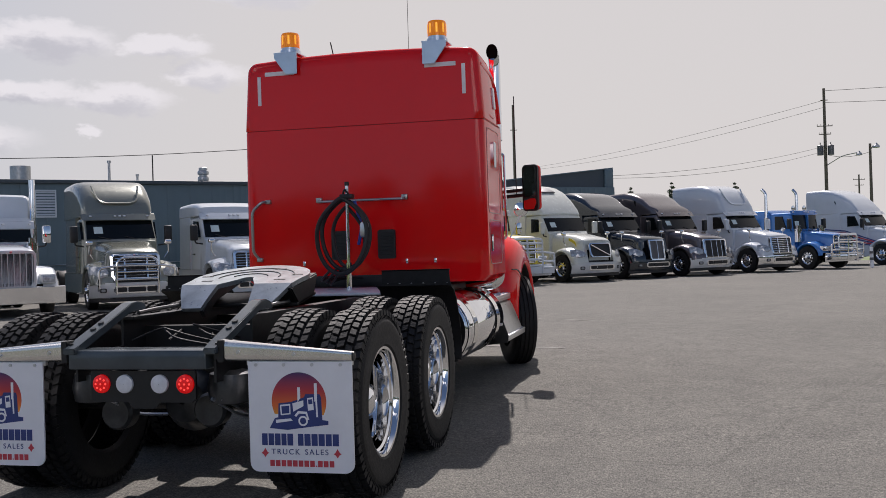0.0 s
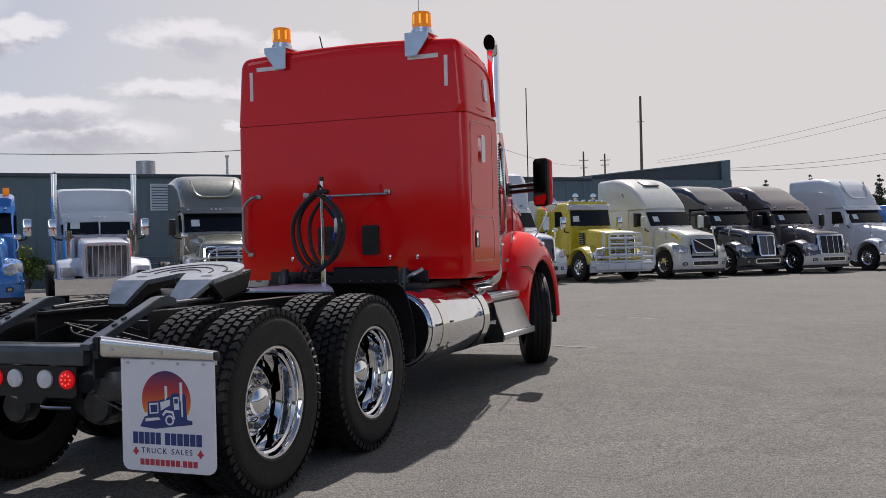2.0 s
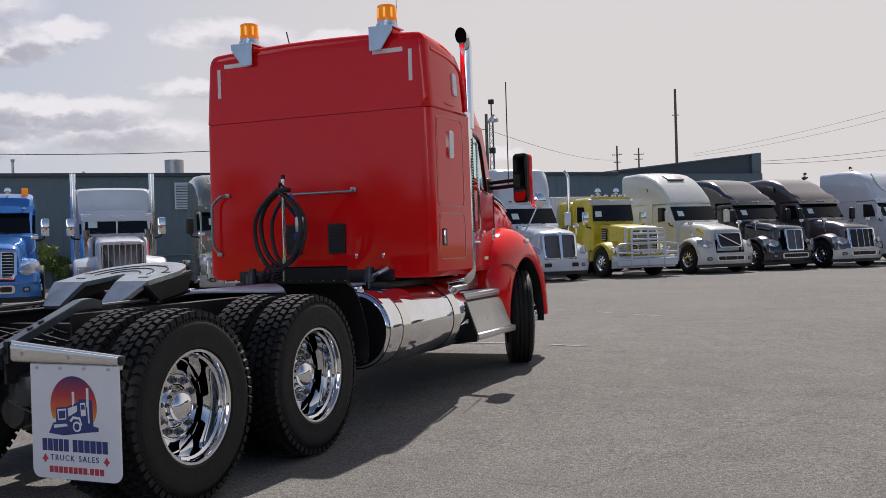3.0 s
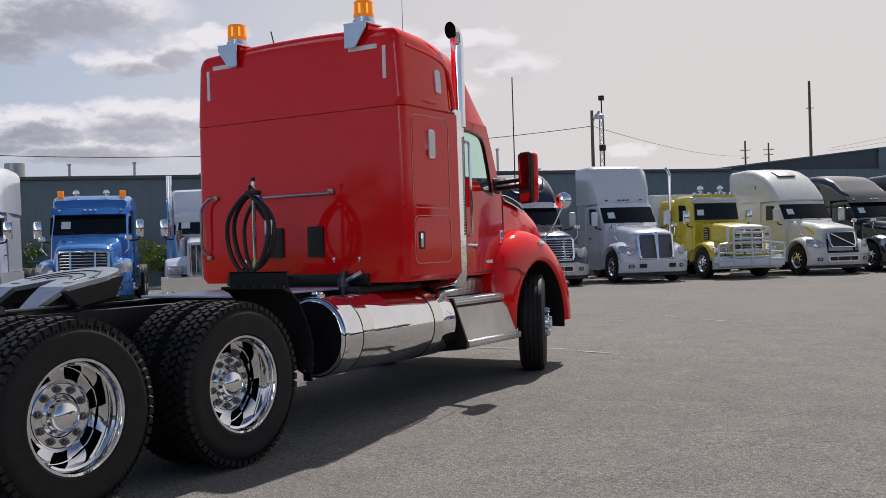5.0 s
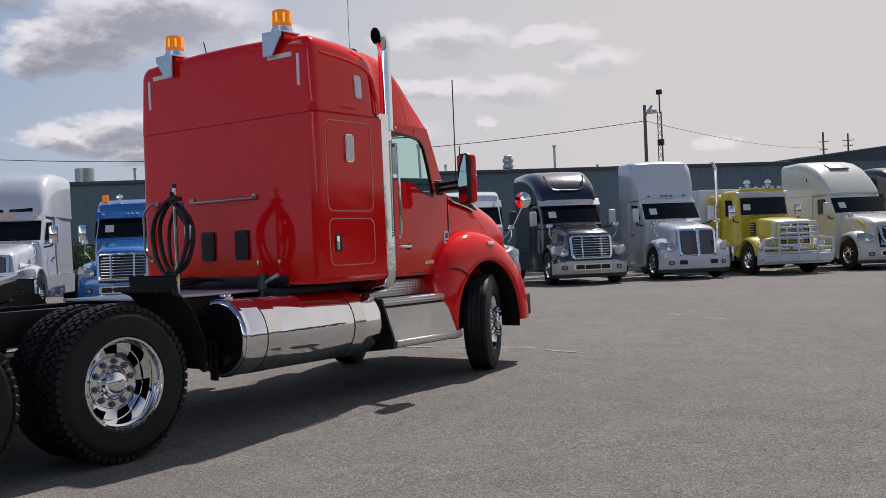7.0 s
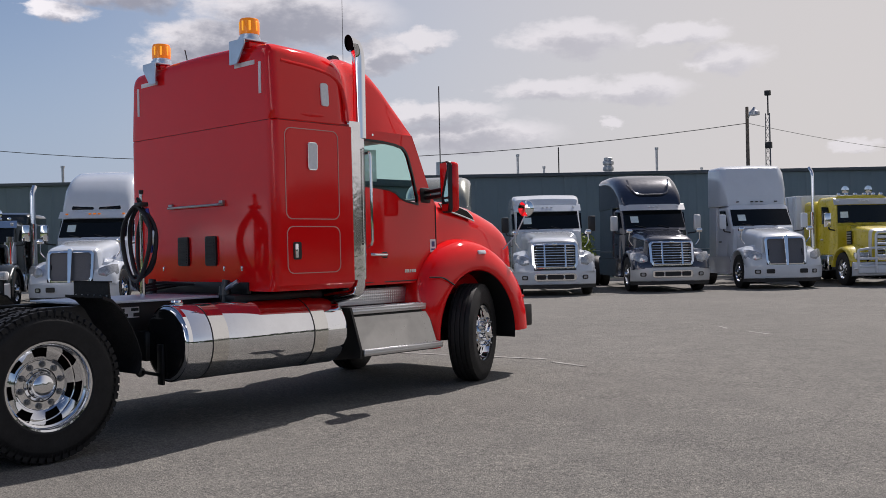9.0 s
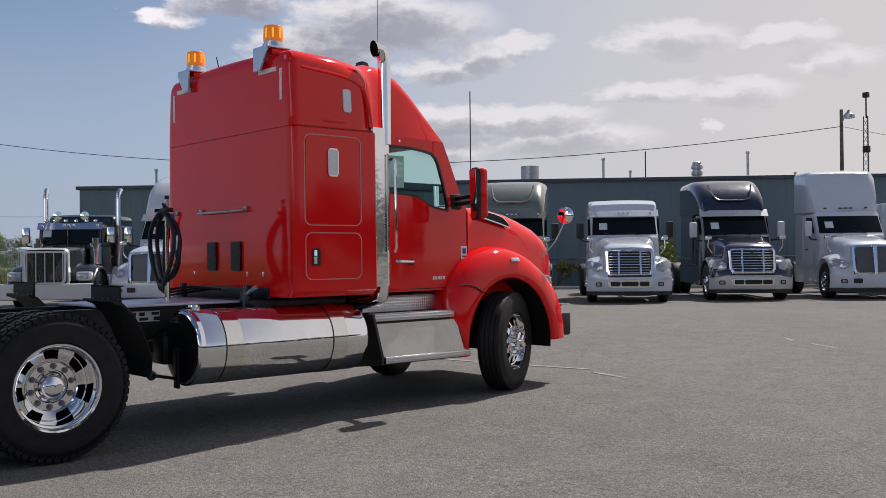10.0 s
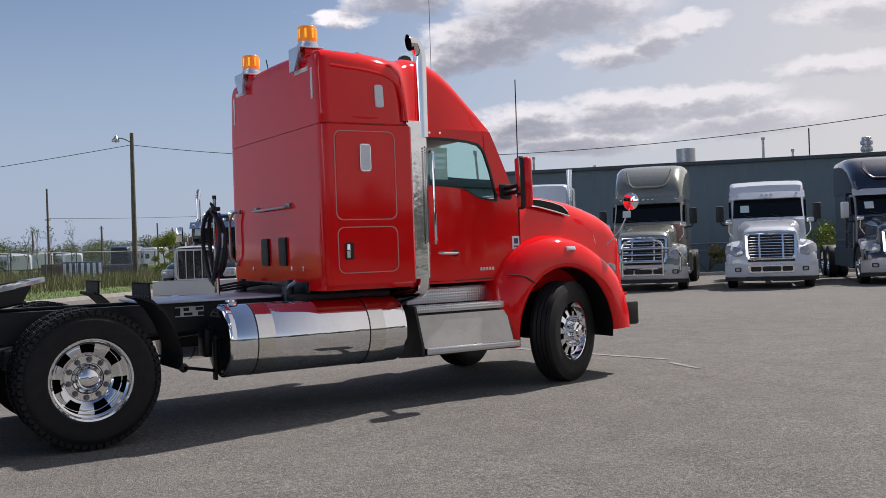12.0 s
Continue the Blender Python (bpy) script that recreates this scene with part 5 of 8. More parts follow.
    # air-line post with its coiled hoses
    bm = bmesh.new()
    cyl(bm, (0.06, -0.62, 1.06), (0.06, -0.62, 2.0), 0.017, None, 12)
    cyl(bm, (0.06, -0.62, 1.06), (0.06, -0.62, 1.30), 0.026, None, 14)
    post = part("hose_post", bm, CHROME, T, "upright chrome hose holder post")
    bm = bmesh.new()
    cyl(bm, (0.06, -0.62, 1.985), (0.06, -0.62, 2.02), 0.02, None, 10)
    box(bm, 0.0, 0.12, -0.66, -0.58, 1.87, 1.91, 0.01)
    tube(bm, bend([(0.02, -0.62, 1.89), (0.05, -0.66, 1.96), (0.09, -0.62, 1.89)], 4), 0.01, 6)
    part("hose_clip", bm, BLACK, post)
    for k, (rx, rz, cx, cz, dy) in enumerate(((0.232, 0.335, 0.01, 1.54, -0.03), (0.215, 0.325, 0.03, 1.555, 0.01), (0.15, 0.265, 0.05, 1.53, 0.03))):
        bm = bmesh.new()
        pts = []
        for i in range(41):
            a = 2 * math.pi * i / 40 + math.pi / 2
            wob = 0.010 * math.sin(2 * a + 1.7 * k)
            nar = 1.0 - 0.62 * max(0.0, math.sin(a)) ** 3
            pts.append((cx + (rx + wob) * math.cos(a) * nar, -0.62 + dy + 0.02 * math.sin(2 * a + k), cz + (rz + wob) * math.sin(a)))
        tube(bm, pts, 0.020 if k < 2 else 0.017, 8)
        part("hose", bm, HOSE, post, "coiled black air hose")
    bm = bmesh.new()
    tube(bm, bend([(0.12, -0.60, 1.85), (0.18, -0.58, 1.62), (0.14, -0.57, 1.46)], 5), 0.016, 8)
    part("blue_gladhand", bm, BLUE_HOSE, post, "blue hose coupling")
    bm = bmesh.new()
    box(bm, 0.17, 0.25, -0.63, -0.57, 1.52, 1.66, 0.02)
    part("gladhand", bm, ALU, post)
    for k in range(3):
        bm = bmesh.new()
        tube(bm, bend([(0.0 - 0.05 * k, -0.64, 1.25), (-0.14 - 0.05 * k, -0.55, 1.10 + 0.02 * k), (-0.25, -0.25, 1.12 + 0.03 * k), (-0.2 + 0.1 * k, -0.05, 1.15)], 6), 0.012, 6)
        part("hose_tail", bm, HOSE, post)
    # wheels
    for y in (-2.03, -3.36):
        for sgn in (1, -1):
            m = Matrix.Translation((sgn * 1.08, y, 0.554 + ground_z(sgn * 1.08, y))) @ Matrix.Diagonal((1.0, 1.055, 1.055, 1.0))
            if sgn < 0:
                m = m @ Matrix.Rotation(math.pi, 4, "Z")
            drive_wheel(T, m @ Matrix.Rotation(radians(17 * y), 4, "X"))
    for sgn in (1, -1):
        m = Matrix.Translation((sgn * 0.98, 2.80, 0.523 + ground_z(sgn * 0.98, 2.80))) @ Matrix.Rotation(radians(24), 4, "Z")
        if sgn < 0:
            m = m @ Matrix.Rotation(math.pi, 4, "Z")
        steer_wheel(T, m)
    return T


def flap_print(flap, xc):
    """Sunset disc with a truck drawn over it, and lines of print."""
    y = -4.0046
    bm = bmesh.new()
    n = 48
    c = (xc - 0.005, 0.605)
    vs = [bm.verts.new((c[0] + 0.155 * math.cos(2 * math.pi * i / n), y, c[1] + 0.155 * math.sin(2 * math.pi * i / n))) for i in range(n)]
    bm.faces.new(vs)
    bmesh.ops.delete(bm, geom=[v for v in vs if v.co.z < 0.535], context="VERTS")
    keep = [(c[0] + 0.155 * math.cos(radians(a)), c[1] + 0.155 * math.sin(radians(a))) for a in range(-28, 209, 6)]
    bm.clear()
    prism(bm, keep, "y", y, y + 0.003)
    part("sunset_disc", bm, SUNSET, flap, "printed sunset disc")

    def shape(name, pts, mat, dy):
        b = bmesh.new()
        prism(b, [(xc + px, 0.462 + pz) for px, pz in pts], "y", y - dy, y)
        part(name, b, mat, flap)
    shape("print_body", [(-0.125, 0.057), (-0.121, 0.132), (-0.048, 0.140), (0.025, 0.165), (0.033, 0.182), (0.113, 0.182), (0.121, 0.165), (0.125, 0.045), (0.158, 0.040), (0.158, 0.020), (0.05, 0.007), (-0.075, -0.010), (-0.175, -0.001), (-0.144, 0.053)], NAVY, 0.001)
    shape("print_white", [(-0.113, 0.124), (-0.054, 0.130), (-0.054, 0.074), (-0.110, 0.068)], FLAP, 0.0016)
    shape("print_grille", [(-0.105, 0.116), (-0.060, 0.120), (-0.060, 0.080), (-0.102, 0.076)], NAVY, 0.0022)
    shape("print_hood", [(-0.042, 0.132), (0.021, 0.149), (0.021, 0.118), (-0.038, 0.088)], FLAP, 0.0016)
    shape("print_fender", [(-0.032, 0.068), (-0.010, 0.092), (0.040, 0.088), (0.052, 0.045), (0.044, 0.045), (0.032, 0.076), (-0.006, 0.078), (-0.022, 0.060)], FLAP, 0.0016)
    shape("print_bumper", [(-0.138, 0.044), (-0.054, 0.052), (-0.042, 0.040), (-0.138, 0.026)], FLAP, 0.0016)
    shape("print_cab", [(0.042, 0.161), (0.075, 0.165), (0.079, 0.098), (0.046, 0.094)], FLAP, 0.0016)
    shape("print_door", [(0.048, 0.153), (0.070, 0.155), (0.073, 0.130), (0.050, 0.128)], NAVY, 0.0022)
    shape("print_sleeper", [(0.088, 0.165), (0.098, 0.165), (0.102, 0.060), (0.092, 0.060)], FLAP, 0.0016)
    shape("print_hub", rounded(-0.010, 0.044, 0.012, 0.066, 0.026), FLAP, 0.0024)
    shape("print_tyre", rounded(0.0, 0.034, 0.022, 0.056, 0.016), NAVY, 0.003)
    for px, h in ((-0.012, 0.218), (0.083, 0.240)):
        shape("print_stack", [(px, 0.140), (px, h), (px + 0.016, h), (px + 0.016, 0.160)], FLAP, 0.0014)
    # company name and address kept as plain blocks of print
    x = -0.222
    for k, w in enumerate((0.038, 0.037, 0.037, 0.034, 0.038, 0.0, 0.037, 0.040, 0.040, 0.040, 0.039, 0.040)):
        if w:
            shape("print_block", [(x, -0.093), (x, -0.030), (x + w - 0.006, -0.030), (x + w - 0.006, -0.093)], NAVY, 0.0012)
        x += w if w else 0.022
    for word, dx in (("TRUCK", -0.088), ("SALES", 0.088)):
        flat_text(word, 0.042, NAVY, flap, Matrix.Translation((xc + dx, y - 0.0006, 0.462 - 0.128)) @ Matrix.Rotation(radians(90), 4, "X"))
    for px in (-0.205, 0.205):
        shape("print_leaf", [(px, -0.157), (px - 0.010, -0.142), (px - 0.022, -0.135), (px - 0.012, -0.128), (px, -0.108), (px + 0.012, -0.128), (px + 0.022, -0.135), (px + 0.010, -0.142)], SCARLET, 0.0012)
    x = -0.178
    for k in range(12):
        w = 0.012 if k == 8 else 0.0325
        shape("print_block", [(x, -0.205), (x, -0.197 if k == 8 else -0.172), (x + w - 0.007, -0.197 if k == 8 else -0.172), (x + w - 0.007, -0.205)], SCARLET, 0.0012)
        x += w
    return flap


def sunset_material():
    m, nt, b = material("sunset_print")
    co = nt.nodes.new("ShaderNodeTexCoord")
    s = nt.nodes.new("ShaderNodeSeparateXYZ")
    nt.links.new(co.outputs["Object"], s.inputs[0])
    r = nt.nodes.new("ShaderNodeMapRange")
    r.inputs[1].default_value, r.inputs[2].default_value = 0.50, 0.76
    nt.links.new(s.outputs[2], r.inputs[0])
    nt.links.new(ramp(nt, r.outputs[0], [(0.0, (0.85, 0.50, 0.05)), (0.3, (0.80, 0.16, 0.03)), (0.62, (0.50, 0.04, 0.05)), (1.0, (0.05, 0.03, 0.13))]), b.inputs["Base Color"])
    b.inputs["Roughness"].default_value = 0.5
    return m


SUNSET = sunset_material()
SILVER_TRIM = plain("pale_trim", (0.62, 0.30, 0.28), 0.4, 0.2, 0.1)
TANK_END = plain("tank_end_black", (0.015, 0.015, 0.016), 0.12, 0.0, 0.2)
# black steel raised to blue-grey: the sky's sheen is in the base
TAIL = plain("sky_sheen_black_steel", (0.075, 0.092, 0.105), 0.22, 0.25, 0.3, 4.0)
FIFTH = plain("greased_plate", (0.42, 0.46, 0.485), 0.30, 0.75, 0.35, 6.0, 0.15, 20)
BRIGHT = plain("satin_bright_metal", (0.74, 0.73, 0.71), 0.20, 0.9, 0.06, 5.0)
SEAM = plain("dark_red_joint", (0.30, 0.006, 0.007), 0.6, 0.0, 0.1)
BLUE_HOSE = plain("blue_rubber", (0.03, 0.06, 0.35), 0.5, 0.0, 0.2)
# sky reflection off the tread bumps is put into this pale blue base
DECK = plain("sky_tinted_treadplate", (0.64, 0.69, 0.76), 0.42, 0.35, 0.12, 6.0, 0.5, 45.0)
red_tractor()


# ---------------------------------------------------------------- the yard
U, NRM = Vector((0.7193, 0.6947, 0)), Vector((-0.6947, 0.7193, 0))     # along the building, and from the yard towards it


def yard(u, n, z=0.0):
    """A place from metres along the building and metres towards it."""
    return U * u + NRM * n + Vector((0, 0, z))


def sheet(name, pts, z, mat, label, category):
    bm = bmesh.new()
    bm.faces.new([bm.verts.new((p[0], p[1], z)) for p in pts])
    ob = part(name, bm, mat, None)
    return tagged(ob, label, category, "", "structure")


def ground_sheet():
    """Grass to the horizon, sunk a hand's width where the asphalt lies over it."""
    at = [-1500, -700, -300, -120, -60, -26, -18, 0, 18, 26, 60, 120, 300, 700, 1500]
    rows = [[(x, y, -0.012 - 0.10 * (max(abs(x), abs(y)) < 20)) for x in at] for y in at]
    bm = bmesh.new()
    loft(bm, rows, False, False)
    tagged(part("ground", bm, GRASS, None), "flat grassy ground reaching to the horizon", "ground", "", "structure")


ground_sheet()


def asphalt_yard():
    def steps(a, b, c, d):
        return [a + (b - a) * k / 6 for k in range(6)] + list(np.arange(b, c, 0.55)) + [c + (d - c) * k / 10 for k in range(11)]
    bm = bmesh.new()
    rows = []
    for n in steps(-60, -26, 26, 31.2):
        row = []
        for u in steps(-18, -17, 30, 140):
            p = yard(u, n)
            row.append((p.x, p.y, ground_z(p.x, p.y)))
        rows.append(row)
    loft(bm, rows, False, False)
    tagged(part("asphalt_yard", bm, ASPHALT, None), "worn grey asphalt truck yard with fine cracks", "pavement", "", "structure")


asphalt_yard()

WALL_N, WALL_Z = 35.0, 4.8


def building():
    B = thing("warehouse", "long low blue-grey metal-clad warehouse behind the truck row", "building")
    b0, b1, deep = -17.5, 33.0, 26.0
    rot = Matrix((( U.x, NRM.x, 0, 0), (U.y, NRM.y, 0, 0), (0, 0, 1, 0), (0, 0, 0, 1)))
    B.matrix_basis = rot
    bm = bmesh.new()
    box(bm, b0, b1, WALL_N + 0.05, WALL_N + deep, 0, WALL_Z - 0.1)
    part("wall", bm, WALL, B, "blue-grey metal wall core")
    bm = bmesh.new()
    box(bm, b0 - 0.12, 24.0, WALL_N - 0.12, WALL_N + deep, WALL_Z - 0.16, WALL_Z, 0.02)
    part("eave_trim", bm, WALL_DARK, B, "dark eave flashing")
    bm = bmesh.new()
    prof = [(0.0, 0.0), (0.04, -0.012), (0.08, -0.012), (0.12, 0.0), (0.33, 0.0), (0.36, -0.004), (0.40, -0.004), (0.43, 0.0), (0.60, 0.0), (0.63, -0.004), (0.67, -0.004), (0.70, 0.0), (0.985, 0.0)]
    rows = [[(a, c, z) for a, c in prof] for z in (0.15, WALL_Z - 0.16)]
    loft(bm, rows, False, False)
    first = part("cladding_panel", bm, WALL, B)
    first.location = (b0, WALL_N + 0.04, 0)
    for k in range(1, int(b1 - b0)):
        o = new("cladding_panel", first.data)
        o.parent, o.location = B, (b0 + k, WALL_N + 0.04, 0)
    # louvre
    for u0, z0, z1, wd in ((2.05, 3.23, 4.38, 0.85),):
        bm = bmesh.new()
        panel_with_hole(bm, [(u0, z0), (u0 + wd, z0), (u0 + wd, z1), (u0, z1)], [(u0 + 0.06, z0 + 0.06), (u0 + wd - 0.06, z0 + 0.06), (u0 + wd - 0.06, z1 - 0.06), (u0 + 0.06, z1 - 0.06)], lambda a, b: (a, WALL_N - 0.06, b), 0.06, (0, 1, 0))
        lv = part("louvre_frame", bm, WHITE, B, "pale louvre frame")
        for k in range(9):
            bm = bmesh.new()
            z = z0 + 0.09 + 0.115 * k
            prism(bm, [(WALL_N - 0.05, z), (WALL_N - 0.04, z), (WALL_N + 0.0, z + 0.075), (WALL_N - 0.01, z + 0.075)], "x", u0 + 0.06, u0 + wd - 0.06)
            part("louvre_slat", bm, WHITE, lv)
    # taller end with a sloping parapet
    bm = bmesh.new()
    prism(bm, [(23.2, WALL_Z - 0.02), (33.0, WALL_Z + 1.0), (33.0, WALL_Z - 0.1), (23.2, WALL_Z - 0.1)], "y", WALL_N + 0.3, WALL_N + 6.0)
    part("sloping_parapet", bm, WALL_DARK, B, "dark sloping parapet wall")
    bm = bmesh.new()
    prism(bm, [(22.8, WALL_Z - 0.02), (33.06, WALL_Z + 1.05), (33.06, WALL_Z + 1.0), (23.2, WALL_Z - 0.06)], "y", WALL_N + 0.2, WALL_N + 6.05)
    part("parapet_cap", bm, WALL, B)
    bm = bmesh.new()
    box(bm, 32.45, 33.05, WALL_N + 0.18, WALL_N + 0.3, WALL_Z - 0.2, WALL_Z + 1.0, 0.01)
    part("corner_trim", bm, WALL, B)
    # a rail along the wall
    bm = bmesh.new()
    for z in (0.95, 1.25):
        cyl(bm, (b0, WALL_N - 0.10, z), (b1, WALL_N - 0.10, z), 0.025, None, 6)
    part("wall_conduit", bm, GALV, B)
    # roof ventilators, pipes, stubs
    def turbine(u, n, r, h):
        b = bmesh.new()
        lathe(b, [(0, r * 1.1), (h * 0.42, r * 1.1), (h * 0.45, r * 0.75), (h * 0.56, r * 0.75), (h * 0.57, r), (h * 0.63, r * 1.1), (h * 0.70, r), (h * 0.71, r * 0.8), (h * 0.76, r * 0.8), (h * 0.77, r * 1.05), (h * 0.84, r * 1.12), (h * 0.89, r), (h * 0.9, r * 0.85), (h * 0.98, r * 0.85), (h, r * 0.7), (h + 0.03, 0.01)], (u, n, WALL_Z - 0.05), (0, 0, 1), 20)
        part("roof_ventilator", b, GALV, B, "galvanised roof ventilator")
    def hood_fan(u, n, r, h):
        b = bmesh.new()
        lathe(b, [(0, r * 1.25), (0.18, r * 1.25), (0.25, r * 1.0), (h, r), (h, r * 0.8), (h - 0.15, r * 0.8)], (u, n, WALL_Z - 0.05), (0, 0, 1), 24)
        part("roof_fan", b, GALV, B, "round galvanised roof fan")
    def pipe(u, n, h, r=0.07, cap=True):
        b = bmesh.new()
        cyl(b, (u, n, WALL_Z - 0.1), (u, n, WALL_Z + h), r, None, 10)
        if cap:
            cyl(b, (u, n, WALL_Z + h), (u, n, WALL_Z + h + 0.12), r * 1.5, r * 1.5, 10)
        part("roof_pipe", b, GALV if cap else BARK, B)
    turbine(12.8, 47.0, 0.29, 1.78)
    hood_fan(3.5, 50.0, 0.54, 1.95)
    hood_fan(-11.57, 50.0, 0.54, 1.95)
    pipe(15.6, 47.0, 2.14)
    pipe(7.6, 47.0, 1.90)
    pipe(9.1, 47.0, 1.18, 0.06)
    pipe(9.95, 47.0, 2.37, 0.035, False)
    pipe(-4.94, 47.0, 1.54)
    pipe(-8.28, 47.0, 1.48)
    pipe(-17.2, 44.0, 1.45)
    pipe(-13.76, 47.0, 1.30)
    pipe(18.18, 47.0, 0.94, 0.05)
    pipe(-1.48, 47.0, 0.89, 0.05)
    return B


building()
sheet("grass_strip", [yard(-18, 31.2), yard(34, 31.2), yard(34, 35.0), yard(-18, 35.0)], 0.0, GRASS, "narrow grass strip along the warehouse wall", "grass")


def kerb(name, pts, w=0.18, h=0.13):
    bm = bmesh.new()
    for a, b in zip(pts, pts[1:]):
        d = (b - a).normalized()
        s = Vector((-d.y, d.x, 0)) * w / 2
        r = []
        for p in (a, b):
            r.append([p + s * 1.0 + Vector((0, 0, 0.0)), p + s * 0.9 + Vector((0, 0, h)), p - s * 0.9 + Vector((0, 0, h)), p - s * 1.0])
        loft(bm, r)
    ob = part(name, bm, CONCRETE, None)
    return tagged(ob, "low pale concrete kerb at the yard edge", "kerb", "", "structure")


kerb("kerb_wall_side", [yard(-18, 31.2), yard(34, 31.2)])
kerb("kerb_field_side", [yard(-18, 31.2), yard(-18, -60)])


# ---------------------------------------------------------------- parked trucks
def parked_truck(label, where, body, az=-45.0, group="trucks parked in a row", **o):
    """A parked tractor truck; its origin lies on the ground under the middle of its front axle, +y is ahead."""
    g = lambda k, d=None: o.get(k, d)
    T = thing("parked_truck", label, "truck", pose(where[0], where[1], 0, 0, 0, az - 90) @ Matrix.Scale(1.035, 4), group)
    classic = g("classic", False)
    trim, visor, bump_mat = g("trim", CHROME), g("visor", body), g("bumper", body)
    hood_front = g("hood_front", 1.0)
    cab_y = g("cab_y", -0.85)           # windscreen base
    hw = g("hood_w", 0.80)              # half width at the grille
    hz0, hz1 = g("hood_z0", 1.58), g("hood_z1", 1.88)
    # hood
    bm = bmesh.new()
    if classic:
        loft(bm, [ring(y, w, 0.75, zt, r, w * 0.96, 0.02, 0.03, 5, 3) for y, w, zt, r in ((cab_y - 0.1, 0.62, hz1, 0.12), (hood_front - 0.06, hw, hz0, 0.12), (hood_front, hw - 0.03, hz0 - 0.03, 0.1))])
    else:
        k = [(cab_y - 0.15, 0.90, hz1, 0.22), (cab_y * 0.4, 0.84, hz1 - 0.08, 0.26), (0.15, 0.74, (hz0 + hz1) / 2, 0.26), (hood_front - 0.35, hw + 0.03, hz0 + 0.06, 0.22), (hood_front - 0.06, hw - 0.02, hz0, 0.12), (hood_front, hw - 0.05, hz0 - 0.05, 0.08)]
        loft(bm, [ring(y, w, 0.72, zt, r, w * (0.94 if y < 0 else 0.86), 0.03, 0.03, 5, 4) for y, w, zt, r in k])
    z0, z1 = g("grille_z", (0.78, 1.50))
    gw = g("grille_w", 0.66)
    lean = 0.0 if classic else g("grille_lean", 0.12)
    shape = lambda x, z: 0.0 if classic else lean * min(1.2, max(0.0, (z - z0) / (z1 - z0))) + 0.10 * (x / 0.6) ** 2
    for v in bm.verts:
        v.co.y -= max(0.0, min(1.0, (v.co.y - hood_front + 0.6) / 0.55)) * shape(v.co.x, v.co.z)
    hood = part("hood", bm, body, T)
    # fenders with arches
    bm = bmesh.new()
    if classic:
        outl = ((190, 0.86), (150, 0.70), (90, 0.70), (40, 0.74), (20, 0.86), (-8, 0.86))
        cols = ((0.66, 0.0, 0.0), (1.16, 0.0, 0.0), (1.18, 0.0, 0.03), (1.17, 0.7, 0.0), (1.10, 1.0, 0.0), (0.85, 1.0, 0.03), (0.58, 1.0, 0.08))
        sweep_fender(bm, 0, 0.52, 0.62, 0.60, outl, cols, 175, 8, 18)
    else:
        fo = g("fender_out", 0.76)
        outl = ((187, 0.78), (150, 0.84), (120, fo), (90, fo), (60, fo + 0.03), (38, fo + 0.15), (24, 0.955), (10, 0.90))
        cols = ((0.66, 0.0, 0.0), (1.13, 0.0, 0.0), (1.165, 0.0, 0.03), (1.16, 0.5, 0.0), (1.10, 0.9, 0.0), (1.00, 1.0, 0.02), (0.82, 1.0, 0.06), (0.60, 1.0, 0.10))
        sweep_fender(bm, 0, 0.50, 0.62, 0.64, outl, cols, 184, 12, 20)
    fd = part("fender", bm, body, T, "", 1.0)
    flip = fd.data.copy()
    flip.transform(Matrix.Diagonal((-1, 1, 1, 1)))
    flip.flip_normals()
    new("fender", flip).parent = T
    bm = bmesh.new()
    for s in (1, -1):
        box(bm, s * 0.50, s * 0.52, cab_y - 0.1, hood_front - 0.1, 0.40, 1.2)
    box(bm, -0.75, 0.75, -0.9, hood_front - 0.12, 0.55, 0.80)
    part("engine_bay", bm, HOLE, T)
    # bumper
    bm = bmesh.new()
    by = hood_front + (0.12 if classic else 0.02)
    bz0, bz1 = g("bumper_z", (0.32, 0.745))
    bw = 1.25 if classic else 1.19
    sweep = lambda x: 0.34 * (abs(x) / bw) ** 4
    if classic:
        rows = [[(x, y - 0.10 * (abs(x) / bw) ** 4, z) for x in (-bw, -1.1, -0.8, -0.4, 0, 0.4, 0.8, 1.1, bw)] for y, z in ((by - 0.06, bz0), (by, bz0 + 0.02), (by + 0.01, bz1 - 0.02), (by - 0.06, bz1), (by - 0.10, bz1 - 0.02), (by - 0.10, bz0))]
        rows.append(rows[0])
        loft(bm, rows, False, False)
    else:
        rows = [[(x, y - sweep(x), z) for x in (-bw, -1.12, -0.95, -0.7, -0.4, 0, 0.4, 0.7, 0.95, 1.12, bw)] for y, z in ((by - 0.10, bz0 - 0.02), (by - 0.02, bz0 + 0.02), (by + 0.03, (bz0 + bz1) / 2), (by + 0.01, bz1 - 0.02), (by - 0.06, bz1), (by - 0.30, bz1))]
        loft(bm, rows, False, False)
    bump_ob = part("bumper", bm, bump_mat, T, g("bumper_label", ""))
    if not classic:
        slots = g("slots", ((-0.53, -0.27), (-0.23, 0.23), (0.27, 0.53)))
        if len(slots) == 3:
            bm = bmesh.new()
            prism(bm, rounded(-0.60, 0.60, bz0 + 0.12, bz0 + 0.32, 0.07), "y", -0.02, 0.012, 0.005)
            for v in bm.verts:
                v.co.y += by + 0.03 - sweep(v.co.x)
            part("intake_frame", bm, trim, bump_ob)
        bm = bmesh.new()
